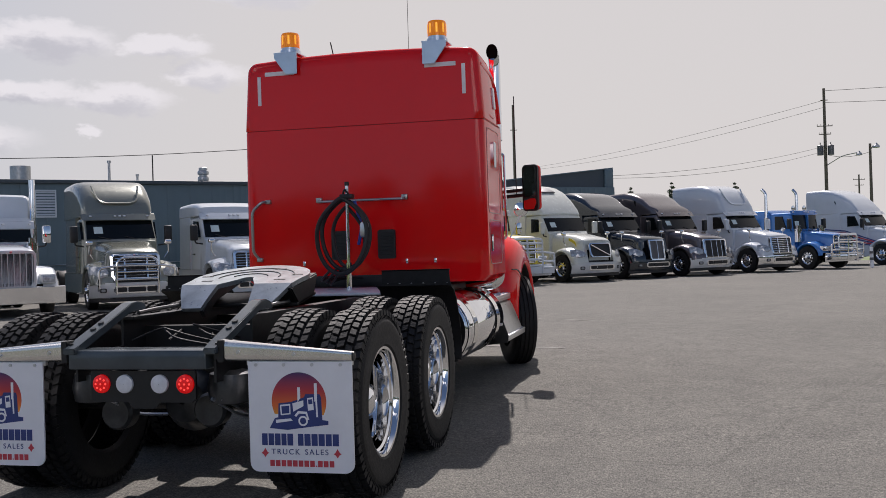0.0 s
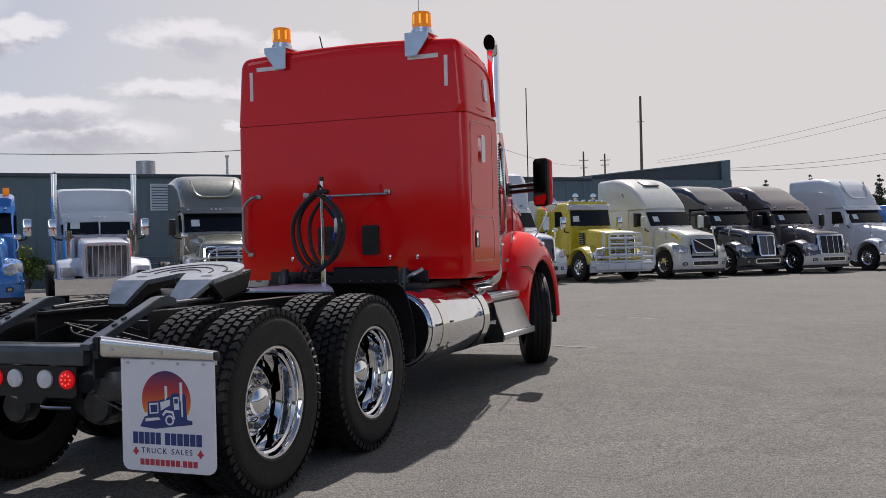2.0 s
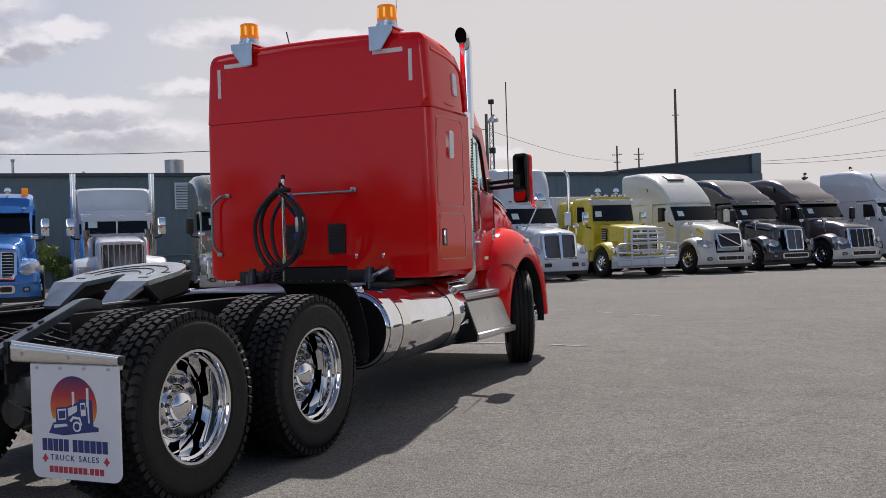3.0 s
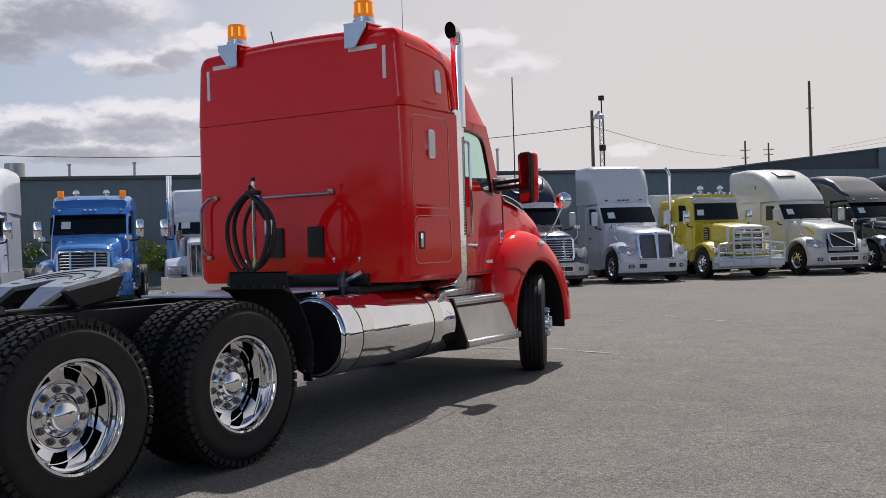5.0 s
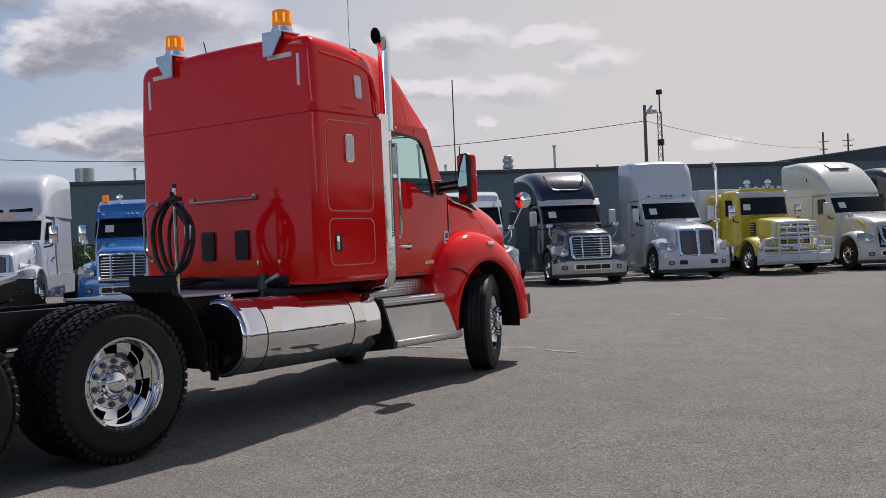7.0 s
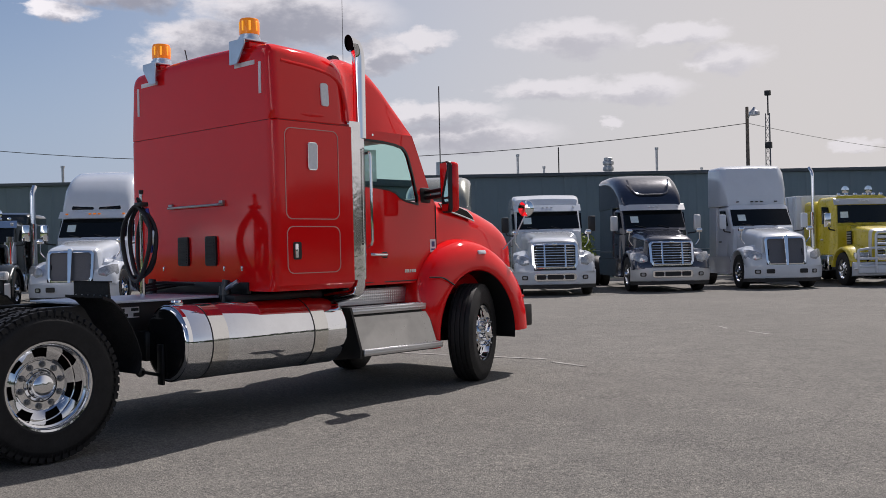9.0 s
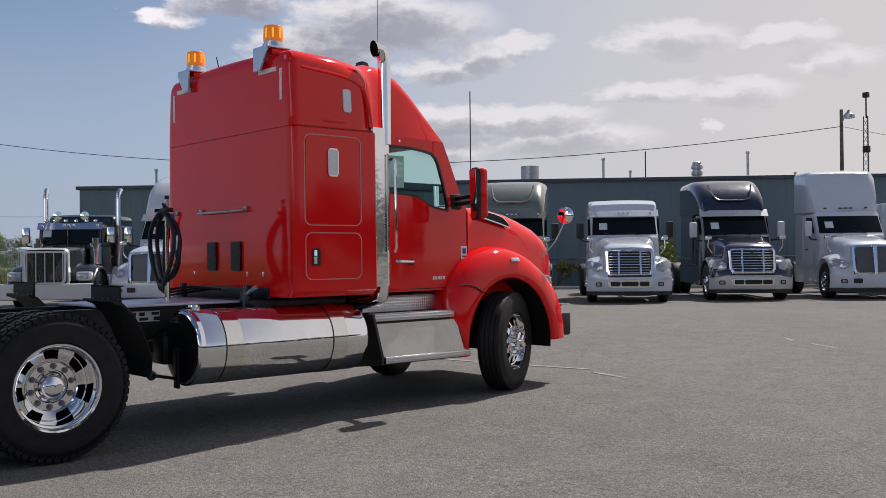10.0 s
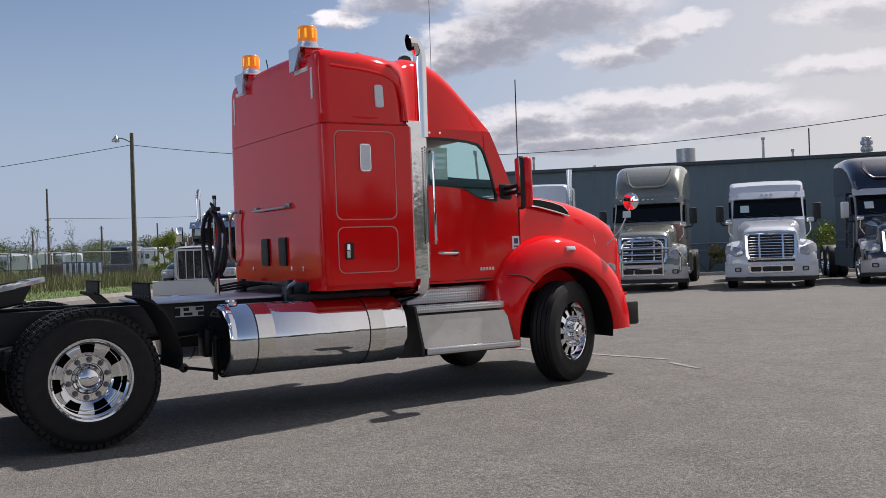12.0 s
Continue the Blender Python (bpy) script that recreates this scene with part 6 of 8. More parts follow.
        rows = [[(x, y - sweep(x), z) for x in (-1.15, -0.95, -0.6, 0, 0.6, 0.95, 1.15)] for y, z in ((by - 0.12, bz1 - 0.01), (by - 0.015, bz1 - 0.005), (by - 0.02, bz1 + 0.028), (by - 0.12, bz1 + 0.03))]
        loft(bm, rows, False, False)
        part("bumper_gap", bm, DARK, bump_ob, "dark joint over the bumper")
        for x0, x1 in slots:
            bm = bmesh.new()
            prism(bm, rounded(x0, x1, bz0 + 0.155, bz0 + 0.285, 0.03), "y", -0.02, 0.018)
            for v in bm.verts:
                v.co.y += by + 0.03 - sweep(v.co.x)
            part("lower_intake", bm, BLACK, bump_ob)
        bm = bmesh.new()
        rows = [[(x, y - sweep(x), z) for x in (-1.2, -0.95, -0.6, 0, 0.6, 0.95, 1.2)] for y, z in ((by - 0.08, bz0 - 0.10), (by - 0.05, bz0 - 0.10), (by - 0.05, bz0 + 0.03))]
        loft(bm, rows, False, False)
        part("bumper_lip", bm, DARK, bump_ob)
        for s in (1, -1):
            bm = bmesh.new()
            prism(bm, rounded(-0.085, 0.085, bz0 + 0.15, bz0 + 0.27, 0.035), "y", 0.0, 0.03, 0.006)
            for v in bm.verts:
                v.co.x += s * 0.86
                v.co.y += by + 0.005 - sweep(v.co.x)
            fog = part("fog_lamp", bm, DARK, bump_ob)
            bm = bmesh.new()
            prism(bm, rounded(-0.05, 0.05, bz0 + 0.175, bz0 + 0.245, 0.025), "y", 0.0, 0.012)
            for v in bm.verts:
                v.co.x += s * 0.86
                v.co.y += by + 0.030 - sweep(v.co.x)
            part("fog_lens", bm, LAMP_GLASS, fog)
    # grille
    gy = hood_front + 0.02 if classic else hood_front + 0.06
    put = lambda x, z, d=0.0: (x, gy - shape(x, z) + d, z)
    tw = g("grille_top", 1.0)
    outl = [(-gw * 0.86, z0), (gw * 0.86, z0), (gw * 0.98, z0 + 0.12), (gw * tw, z1 - 0.06), (gw * tw * 0.9, z1), (-gw * tw * 0.9, z1), (-gw * tw, z1 - 0.06), (-gw * 0.98, z0 + 0.12)]
    bm = bmesh.new()
    panel_with_hole(bm, outl, None, lambda a, b: put(a, b, -0.03), 0.01, (0, 1, 0))
    gr = part("grille", bm, g("mesh_mat", DARK), T, g("grille_label", ""))
    bm = bmesh.new()
    inn = [(x * 0.90, z0 + (z1 - z0) * (0.06 + 0.88 * (z - z0) / (z1 - z0))) for x, z in outl]
    panel_with_hole(bm, outl, inn, lambda a, b: put(a, b, -0.02), 0.05, (0, 1, 0))
    part("grille_surround", bm, trim, gr, "bright grille surround")
    style = g("grille", "slats")
    if style == "slats":
        n = 9
        for k in range(n):
            bm = bmesh.new()
            z = z0 + (z1 - z0) * (k + 0.7) / (n + 0.5)
            loft(bm, [[put(x, z, 0.0), put(x, z + 0.014, 0.012), put(x, z + 0.026, 0.0)] for x in (-gw * 0.88, -gw * 0.5, 0, gw * 0.5, gw * 0.88)], False, False)
            part("grille_slat", bm, trim, gr)
        for x in (-gw * 0.45, gw * 0.45):
            bm = bmesh.new()
            box(bm, x - 0.022, x + 0.022, -0.01, 0.03, z0 + 0.04, z1 - 0.04, 0.004, 1)
            for v in bm.verts:
                v.co.y += put(x, v.co.z)[1]
            part("grille_upright", bm, trim, gr)
    elif style == "bars":
        n = g("bars", 8)
        for k in range(n):
            x = gw * 0.84 * (2 * k / (n - 1) - 1)
            bm = bmesh.new()
            box(bm, x - 0.011, x + 0.011, -0.01, 0.02, z0 + 0.04, z1 - 0.05, 0.003, 1)
            for v in bm.verts:
                v.co.y += put(x, v.co.z)[1]
            part("grille_bar", bm, trim, gr)
    elif style == "split":
        bm = bmesh.new()
        prism(bm, [(-0.035, z0), (0.035, z0), (0.055, z1 - 0.08), (0.05, z1 + 0.05), (-0.05, z1 + 0.05), (-0.055, z1 - 0.08)], "y", -0.02, 0.03, 0.006)
        for v in bm.verts:
            v.co.y += put(0, v.co.z)[1]
        part("grille_divider", bm, trim, gr)
    elif style == "diagonal":
        bm = bmesh.new()
        tube(bm, [put(-gw * 0.8, z0 + 0.06, 0.01), put(gw * 0.8, z1 - 0.06, 0.01)], 0.02, 6)
        part("grille_diagonal", bm, trim, gr)
    # headlights
    for s in (1, -1):
        bm = bmesh.new()
        if classic:
            box(bm, s * 0.72, s * 1.10, 0.62, 0.98, 0.80, 1.05, 0.05)
            hl = part("headlight", bm, trim, T, "chrome headlight pod")
            bm = bmesh.new()
            box(bm, s * 0.76, s * 1.06, 0.95, 0.985, 0.84, 1.01, 0.02)
            part("headlight_lens", bm, LAMP_GLASS, hl)
        else:
            hz = g("light_z", 0.98)
            loft(bm, [[(s * (x - 0.02), y + 0.035, hz + dz) for x, y, dz in row] for row in (((0.74, 0.93, 0.03), (0.76, 0.90, 0.10), (0.76, 0.92, -0.07)), ((0.90, 0.90, 0.03), (0.91, 0.83, 0.17), (0.91, 0.89, -0.11)), ((1.06, 0.80, 0.05), (1.05, 0.70, 0.21), (1.06, 0.80, -0.11)), ((1.20, 0.62, 0.08), (1.17, 0.56, 0.20), (1.20, 0.62, -0.04)))])
            part("headlight", bm, LAMP_GLASS, T, "clear wraparound headlight")
    # cab with windscreen
    cw = g("cab_w", 1.06 if not classic else 0.95)
    ct = g("cab_top", 2.62)
    cb = cab_y - g("cab_len", 1.45)
    bm = bmesh.new()
    wz0, wz1 = g("screen_z", (hz1 + 0.03, 2.50))
    rake = 0.12 if classic else g("rake", 0.42)
    loft(bm, [ring(y, w, 0.95, zt, r, w * 0.95, 0.03, 0.03, 5, 4) for y, w, zt, r in ((cab_y + 0.05, cw - 0.06, wz0 - 0.05, 0.05), (cab_y - 0.02, cw - 0.02, wz0, 0.05), (cab_y - rake, cw - 0.04, wz1 + 0.04, 0.10), (cab_y - rake - 0.12, cw - 0.02, ct, 0.15), (cb, cw, ct, 0.15))])
    for v in bm.verts:
        if v.co.y > cab_y - rake - 0.05:
            v.co.y -= 0.10 * (v.co.x / cw) ** 2
    cab = part("cab", bm, body, T)
    bm = bmesh.new()
    sw0, sw1 = cw - 0.11, cw - 0.14
    nose = lambda x: -0.10 * (x / cw) ** 2
    rows = []
    for t in (0.0, 1.0):
        z = wz0 + 0.04 + (wz1 - wz0 - 0.06) * t
        wv = sw0 + (sw1 - sw0) * t
        rows.append([(x * wv, cab_y - 0.02 - (rake - 0.02) * (z - wz0) / (wz1 + 0.04 - wz0) + 0.02 + nose(x * wv), z) for x in (-1, -0.66, -0.33, 0, 0.33, 0.66, 1)])
    loft(bm, rows, False, False)
    ws = part("windscreen", bm, WINDOW, cab, "dark windscreen")
    bm = bmesh.new()
    bz = wz0 + 0.20
    px = g("paper_x", -0.62)
    box(bm, -px - 0.12, -px + 0.12, 0.0, 0.006, bz, bz + 0.20)
    for v in bm.verts:
        v.co.y += cab_y - 0.02 - (rake - 0.02) * (v.co.z - wz0) / (wz1 + 0.04 - wz0) + 0.026 + nose(v.co.x)
    part("window_sheet", bm, PAPER, ws, "pale price sheet behind the windscreen")
    if classic and g("post", True):
        bm = bmesh.new()
        box(bm, -0.02, 0.02, cab_y - rake - 0.02, cab_y + 0.06, wz0, wz1, 0.01)
        part("screen_post", bm, body, cab)
    for s in (1, -1):
        bm = bmesh.new()
        y0, y1 = cab_y - 0.42, cab_y - 1.05
        prism(bm, [(y0, wz0 + 0.05), (y0 - 0.22, wz1 - 0.06), (y1, wz1 - 0.04), (y1, wz0 + 0.02)], "x", s * (cw - 0.055), s * (cw + 0.004))
        part("side_window", bm, WINDOW, cab)
        bm = bmesh.new()
        cyl(bm, (s * (cw + 0.005), cab_y - 0.95, 1.45), (s * (cw + 0.02), cab_y - 1.10, 1.45), 0.02, None, 8)
        part("door_handle", bm, CHROME if classic else BLACK, cab)
    # visor with marker lights
    if g("has_visor", True):
        bm = bmesh.new()
        vz = wz1
        loft(bm, [[(x, cab_y - rake + 0.10 + 0.10 * (0.0 if classic else 1.0) - 0.12 * (x / cw) ** 2, vz + 0.0), (x, cab_y - rake + 0.02 - 0.12 * (x / cw) ** 2, vz + 0.19), (x, cab_y - rake - 0.10, vz + 0.20), (x, cab_y - rake - 0.05, vz + 0.02)] for x in (-cw * 0.97, -cw * 0.5, 0, cw * 0.5, cw * 0.97)])
        vs = part("sun_visor", bm, visor, cab)
        for x in (-0.80, -0.13, 0.0, 0.13, 0.80):
            bm = bmesh.new()
            y = cab_y - rake + 0.10 - 0.12 * (x / cw) ** 2
            box(bm, x - 0.035, x + 0.035, y - 0.06, y + 0.03, vz + 0.10, vz + 0.14, 0.01)
            part("marker_lamp", bm, g("marker_mat", LENS), vs)
    # roof fairing and sleeper
    rt, rl = g("roof_top", 3.9), g("sleeper_end", -4.3)
    bm = bmesh.new()
    ry = cab_y - rake - 0.05
    if g("roof", "high") == "slope":
        rows = [(ry + 0.02, 0.86, wz1 + 0.14, 0.05), (ry - 0.12, 0.93, wz1 + 0.32, 0.16), (ry - 0.5, 0.97, rt - 0.62, 0.22), (ry - 0.95, 1.00, rt - 0.30, 0.24), (ry - 1.45, 1.02, rt - 0.10, 0.24), (ry - 2.0, 1.05, rt, 0.22), (rl, 1.05, rt - 0.02, 0.18)]
    elif g("roof", "high") == "high":
        q = g("roof_round", 1.0)
        rows = [(ry + 0.02, 0.86, wz1 + 0.14, 0.05), (ry - 0.10, 0.93, wz1 + 0.35 + 0.12 * q, 0.20), (ry - 0.45, 0.98, rt - 0.42 + 0.05 * q, 0.32), (ry - 0.85, 1.00, rt - 0.14, 0.32), (ry - 1.30, 1.02, rt - 0.02, 0.28), (ry - 1.9, 1.05, rt, 0.24), (rl, 1.05, rt - 0.02, 0.20)]
    elif g("roof") == "mid":
        rows = [(ry + 0.02, 0.88, wz1 + 0.14, 0.05), (ry - 0.12, 0.96, rt - 0.16, 0.14), (ry - 0.5, 1.0, rt - 0.03, 0.14), (ry - 1.0, 1.02, rt, 0.12), (rl, 1.02, rt - 0.02, 0.12)]
    elif g("roof") == "box":
        rows = [(ry - 0.15, 0.88, wz1 + 0.22, 0.06), (ry - 0.30, 0.98, rt - 0.60, 0.20), (ry - 0.55, 1.02, rt - 0.10, 0.22), (ry - 0.75, 1.03, rt, 0.18), (rl, 1.05, rt, 0.12)]
    else:
        rows = [(cb + 0.10, 0.95, ct, 0.12), (cb, 1.0, rt - 0.06, 0.14), (cb - 0.15, 1.05, rt, 0.14), (rl, 1.05, rt, 0.14)]
    rows = [(y, w * (1.0 if classic else 1.055), zt, r) for y, w, zt, r in rows]
    base_z = wz1 + 0.10 if g("roof", "high") != "flat" else 1.0
    loft(bm, [ring(y, w, base_z if g("roof", "high") != "flat" else 1.0, max(zt, base_z + 0.02), r, w * (0.96 if y > ry - 1.2 else 0.98), 0.03, 0.02, 5, 3) for y, w, zt, r in rows])
    top = part("roof_fairing", bm, g("roof_mat", body), T)
    bm = bmesh.new()
    if rl < cb - 0.2:
        loft(bm, [ring(y, 1.06 if classic else 1.09, 0.95, base_z + 0.05 if g("roof", "high") != "flat" else 2.4, 0.03, 1.06, 0, 0.04, 4, 3) for y in (cb + 0.02, rl)])
        part("sleeper", bm, body, T)
    if g("roof_gloss", None):
        bm = bmesh.new()
        tube(bm, bend([(-0.66, ry - 0.52, rt - 0.18), (-0.52, ry - 0.06, wz1 + 0.50), (0.52, ry - 0.06, wz1 + 0.50), (0.66, ry - 0.52, rt - 0.18)], 5), 0.03, 6)
        part("fairing_crease", bm, body, top)
    if g("roof_hatch", False):
        bm = bmesh.new()
        box(bm, -0.36, 0.36, ry - 1.28, ry - 0.82, -0.01, 0.035, 0.015)
        for v in bm.verts:
            v.co.z += rt - 0.125 - 0.42 * (v.co.y - ry + 1.28)
        part("roof_hatch", bm, GREY_MESH, top, "tinted roof skylight")
    if g("roof_windows", False):
        for s in (1, -1):
            bm = bmesh.new()
            box(bm, s * 0.06, s * 0.70, ry - 0.10, ry - 0.02, wz1 + 0.24, wz1 + 0.50, 0.03)
            for v in bm.verts:
                v.co.y -= (v.co.z - wz1 - 0.24) * 0.55 - 0.03
            part("roof_window", bm, WINDOW, top)
    if g("side_glass", False):
        for s in (1, -1):
            bm = bmesh.new()
            prism(bm, rounded(cb - 0.85, cb - 0.25, 2.95, 3.25, 0.10), "x", s * 1.0, s * 1.055)
            part("sleeper_window", bm, WINDOW, top)
    # mirrors
    for s in (1, -1):
        bm = bmesh.new()
        mx = cw + 0.24
        tube(bm, bend([(s * (cw - 0.02), cab_y - 0.12, 1.75), (s * (mx - 0.02), cab_y + 0.02, 1.78), (s * mx, cab_y, 1.95)], 4), 0.025, 6)
        arm = part("mirror_arm", bm, BLACK, T)
        bm = bmesh.new()
        box(bm, s * (mx - 0.10), s * (mx + 0.12), cab_y - 0.10, cab_y + 0.04, 1.85, 2.32, 0.04)
        part("mirror", bm, g("mirror_mat", BLACK), arm)
        if g("hood_mirrors", not classic):
            bm = bmesh.new()
            tube(bm, bend([(s * 0.95, 0.10, 1.38), (s * 1.08, 0.12, 1.55), (s * 1.06, 0.15, 1.76)], 4), 0.018, 6)
            box(bm, s * 0.97, s * 1.16, 0.08, 0.20, 1.76, 1.89, 0.04)
            part("hood_mirror", bm, g("hood_mirror_mat", CHROME), T)
    if g("stacks", False):
        for s in (1, -1) if g("stacks") == 2 else (1,):
            bm = bmesh.new()
            x, y = s * (cw + 0.13), cb + 0.02
            top_z = g("stack_z", 3.9)
            if g("stack_bent", False):
                tube(bm, bend([(x, y, 1.1), (x, y, top_z - 0.12), (x * 1.02, y - 0.2, top_z + 0.06)], 5, 0.5), g("stack_r", 0.075), 14)
            else:
                cyl(bm, (x, y, 1.1), (x, y, top_z), 0.085, None, 16)
            cyl(bm, (x, y, 1.15), (x, y, 2.4), g("stack_r", 0.075) + 0.035, None, 16)
            part("exhaust_pipe", bm, CHROME, T, "upright chrome exhaust pipe")
    if classic and g("cleaner", True):
        for s in (1, -1):
            bm = bmesh.new()
            cyl(bm, (s * 0.80, cab_y + 0.12, 1.25), (s * 0.80, cab_y + 0.12, 1.85), 0.17, None, 20)
            cyl(bm, (s * 0.80, cab_y + 0.12, 1.85), (s * 0.80, cab_y + 0.12, 2.0), 0.10, None, 16)
            part("air_cleaner", bm, CHROME, T)
    if g("bull_bar", False):
        wide, zt = g("bull_bar")
        bar = new("bull_bar")
        bar.parent = T
        bar["label"] = "tubular bright bull bar"
        yb = by + 0.16
        tubes = [[(-wide, yb - 0.25, 0.55), (-wide, yb - 0.02, 0.55), (-wide, yb - 0.02, 1.12), (-wide * 0.55, yb, 1.18), (wide * 0.55, yb, 1.18), (wide, yb - 0.02, 1.12), (wide, yb - 0.02, 0.55), (wide, yb - 0.25, 0.55)]]
        tubes += [[(-wide * 0.55, yb, 0.42), (-wide * 0.55, yb, zt), (wide * 0.55, yb, zt), (wide * 0.55, yb, 0.42)]]
        if g("bull_heavy", False):
            tubes += [[(-wide * 0.52, yb, z), (wide * 0.52, yb, z)] for z in (0.70, 0.92, 1.30, 1.50)]
            tubes += [[(-wide, yb - 0.02, z), (-wide * 0.55, yb, z)] for z in (0.62, 0.85)] + [[(wide, yb - 0.02, z), (wide * 0.55, yb, z)] for z in (0.62, 0.85)]
            tubes += [[(0.0, yb, 0.45), (0.0, yb, zt)]]
        else:
            tubes += [[(-wide * 0.55, yb, 0.82), (wide * 0.55, yb, 0.82)], [(-wide * 0.55, yb, 1.02), (wide * 0.55, yb, 1.02)]]
        for tb in tubes:
            bm = bmesh.new()
            tube(bm, bend(tb, 4, 0.12 if g("bull_heavy", False) else 0.25) if len(tb) > 2 else tb, 0.038 if g("bull_heavy", False) else 0.034, 10)
            part("bar_tube", bm, g("bull_mat", CHROME), bar)
        if g("bull_heavy", False):
            bm = bmesh.new()
            box(bm, -wide, wide, yb - 0.10, yb - 0.01, 0.40, 0.66, 0.03)
            part("bar_plate", bm, g("bull_mat", CHROME), bar)
    if g("beacons", False):
        for x, mt in ((-0.82, AMBER), (-0.40, CHROME), (0.40, CHROME), (0.82, AMBER)):
            bm = bmesh.new()
            if mt is AMBER:
                box(bm, x - 0.08, x + 0.08, ry - 0.55, ry - 0.40, rt - 0.06, rt + 0.14, 0.02)
            else:
                lathe(bm, [(-0.08, 0.02), (0.0, 0.09), (0.03, 0.09), (0.035, 0.01)], (x, ry - 0.35, rt + 0.06), (0, 1, 0), 16)
                cyl(bm, (x, ry - 0.35, rt - 0.08), (x, ry - 0.35, rt + 0.0), 0.02)
            part("roof_lamp", bm, mt, top)
    if g("roof_lights", False):
        for x in (-0.7, -0.45, -0.15, 0.15, 0.45, 0.7):
            bm = bmesh.new()
            lathe(bm, [(-0.16, 0.02), (-0.08, 0.05), (0.0, 0.055), (0.01, 0.01)], (x, ry - 0.1, ct + 0.06), (0, 1, 0), 12)
            part("roof_lamp", bm, CHROME, cab)
        for x in (-0.35, 0.42):
            bm = bmesh.new()
            lathe(bm, [(-0.10, 0.03), (-0.02, 0.12), (0.0, 0.13), (0.01, 0.01)], (x, ry - 0.25, ct + 0.22), (0, 1, 0), 18)
            cyl(bm, (x, ry - 0.28, ct), (x, ry - 0.28, ct + 0.15), 0.02)
            part("spot_lamp", bm, CHROME, cab)
    # wiper arms on the screen, badge on the nose
    for x in (-0.42, 0.30):
        bm = bmesh.new()
        tilt = lambda z: cab_y - 0.02 - (rake - 0.02) * (z - wz0) / (wz1 + 0.04 - wz0) + 0.035
        tube(bm, [(x, tilt(wz0 + 0.03) + nose(x), wz0 + 0.03), (x + 0.34, tilt(wz0 + 0.11) + nose(x + 0.34), wz0 + 0.11)], 0.011, 5)
        part("wiper", bm, BLACK, cab)
    if g("badge", None):
        bm = bmesh.new()
        lathe(bm, [(0.0, 0.075), (0.012, 0.07), (0.018, 0.001)], (0, 0, 0), (0, 1, 0), 16)
        for v in bm.verts:
            v.co = Vector((v.co.x, v.co.y + gy - shape(0, z1 - 0.03) + 0.015, z1 - 0.025 + v.co.z * 0.45))
        part("badge", bm, g("badge"), gr)
    if g("hood_vent", False):
        for s in (1, -1):
            bm = bmesh.new()
            box(bm, s * 0.655, s * 0.69, cab_y + 0.20, cab_y + 0.52, 1.28, 1.72, 0.02)
            vent = part("hood_vent", bm, BLACK, hood, "black louvred vent in the hood side")
            for q in range(5):
                bm = bmesh.new()
                box(bm, s * 0.685, s * 0.70, cab_y + 0.22, cab_y + 0.50, 1.32 + 0.08 * q, 1.345 + 0.08 * q, 0.004, 1)
                part("vent_louvre", bm, SILVER, vent)
    if g("nose", None):
        bm = bmesh.new()
        loft(bm, [ring(y, hw + 0.012, z0 - 0.02, hz0 + 0.015 + up, 0.12, (hw + 0.012) * 0.96, 0.02, 0.03, 5, 3) for y, up in ((hood_front - 0.18, 0.012), (hood_front - 0.09, 0.0), (hood_front - 0.022, -0.03))])
        part("nose_cap", bm, g("nose"), hood, "bright metal nose round the grille")
    # coloured patch on the hood side: the neighbouring truck's reflection, painted on
    if g("hood_reflection", None):
        for s in (1, -1):
            bm = bmesh.new()
            way = [(0.10, 1.62, 0.05), (0.30, 1.56, 0.06), (0.46, 1.47, 0.06), (0.52, 1.36, 0.035)]
            loft(bm, [[(s * 0.79, y, z - h), (s * 0.81, y, z - h), (s * 0.81, y, z + h), (s * 0.79, y, z + h)] for y, z, h in way])
            part("reflection_patch", bm, g("hood_reflection"), hood)
    if g("roof_markers", False):
        for x in (-0.62, -0.16, 0.0, 0.16, 0.62):
            bm = bmesh.new()
            box(bm, x - 0.04, x + 0.04, ry - 0.20, ry - 0.06, wz1 + 0.215, wz1 + 0.25, 0.01)
            part("marker_lamp", bm, DARK, top)
    if g("cargo_box", False):
        bm = bmesh.new()
        box(bm, -1.22, 1.22, rl - 6.2, rl - 0.25, 1.15, 3.0, 0.03)
        crate = part("cargo_box", bm, WHITE, T, "pale ribbed cargo box behind the cab")
        for k in range(12):
            bm = bmesh.new()
            box(bm, 1.22, 1.26, rl - 6.0 + 0.5 * k, rl - 5.88 + 0.5 * k, 1.2, 2.96, 0.006, 1)
            part("box_rib", bm, WHITE, crate)
        for k in range(7):
            bm = bmesh.new()
            box(bm, -1.1 + 0.34 * k, -0.98 + 0.34 * k, rl - 0.25, rl - 0.21, 1.2, 2.96, 0.006, 1)
            part("box_rib", bm, WHITE, crate)
    if g("stripes", False):
        for k in range(5):
            for s in (1, -1):
                bm = bmesh.new()
                z = 1.12 + 0.11 * k
                way = [(rl + 0.05, z + 0.30), (rl + 0.9, z + 0.28), (cb + 0.3, z + 0.16), (cab_y - 0.3, z * 0.92), (cab_y + 0.5, 0.95 + 0.05 * k)]
                loft(bm, [[(s * xx, y, zz - 0.028), (s * (xx + 0.004), y, zz - 0.028), (s * (xx + 0.004), y, zz + 0.028), (s * xx, y, zz + 0.028)] for (y, zz), xx in zip(way, (1.091, 1.091, 1.091, 1.06, 0.93))])
                part("side_stripe", bm, SCARLET if k % 2 else NAVY, T)
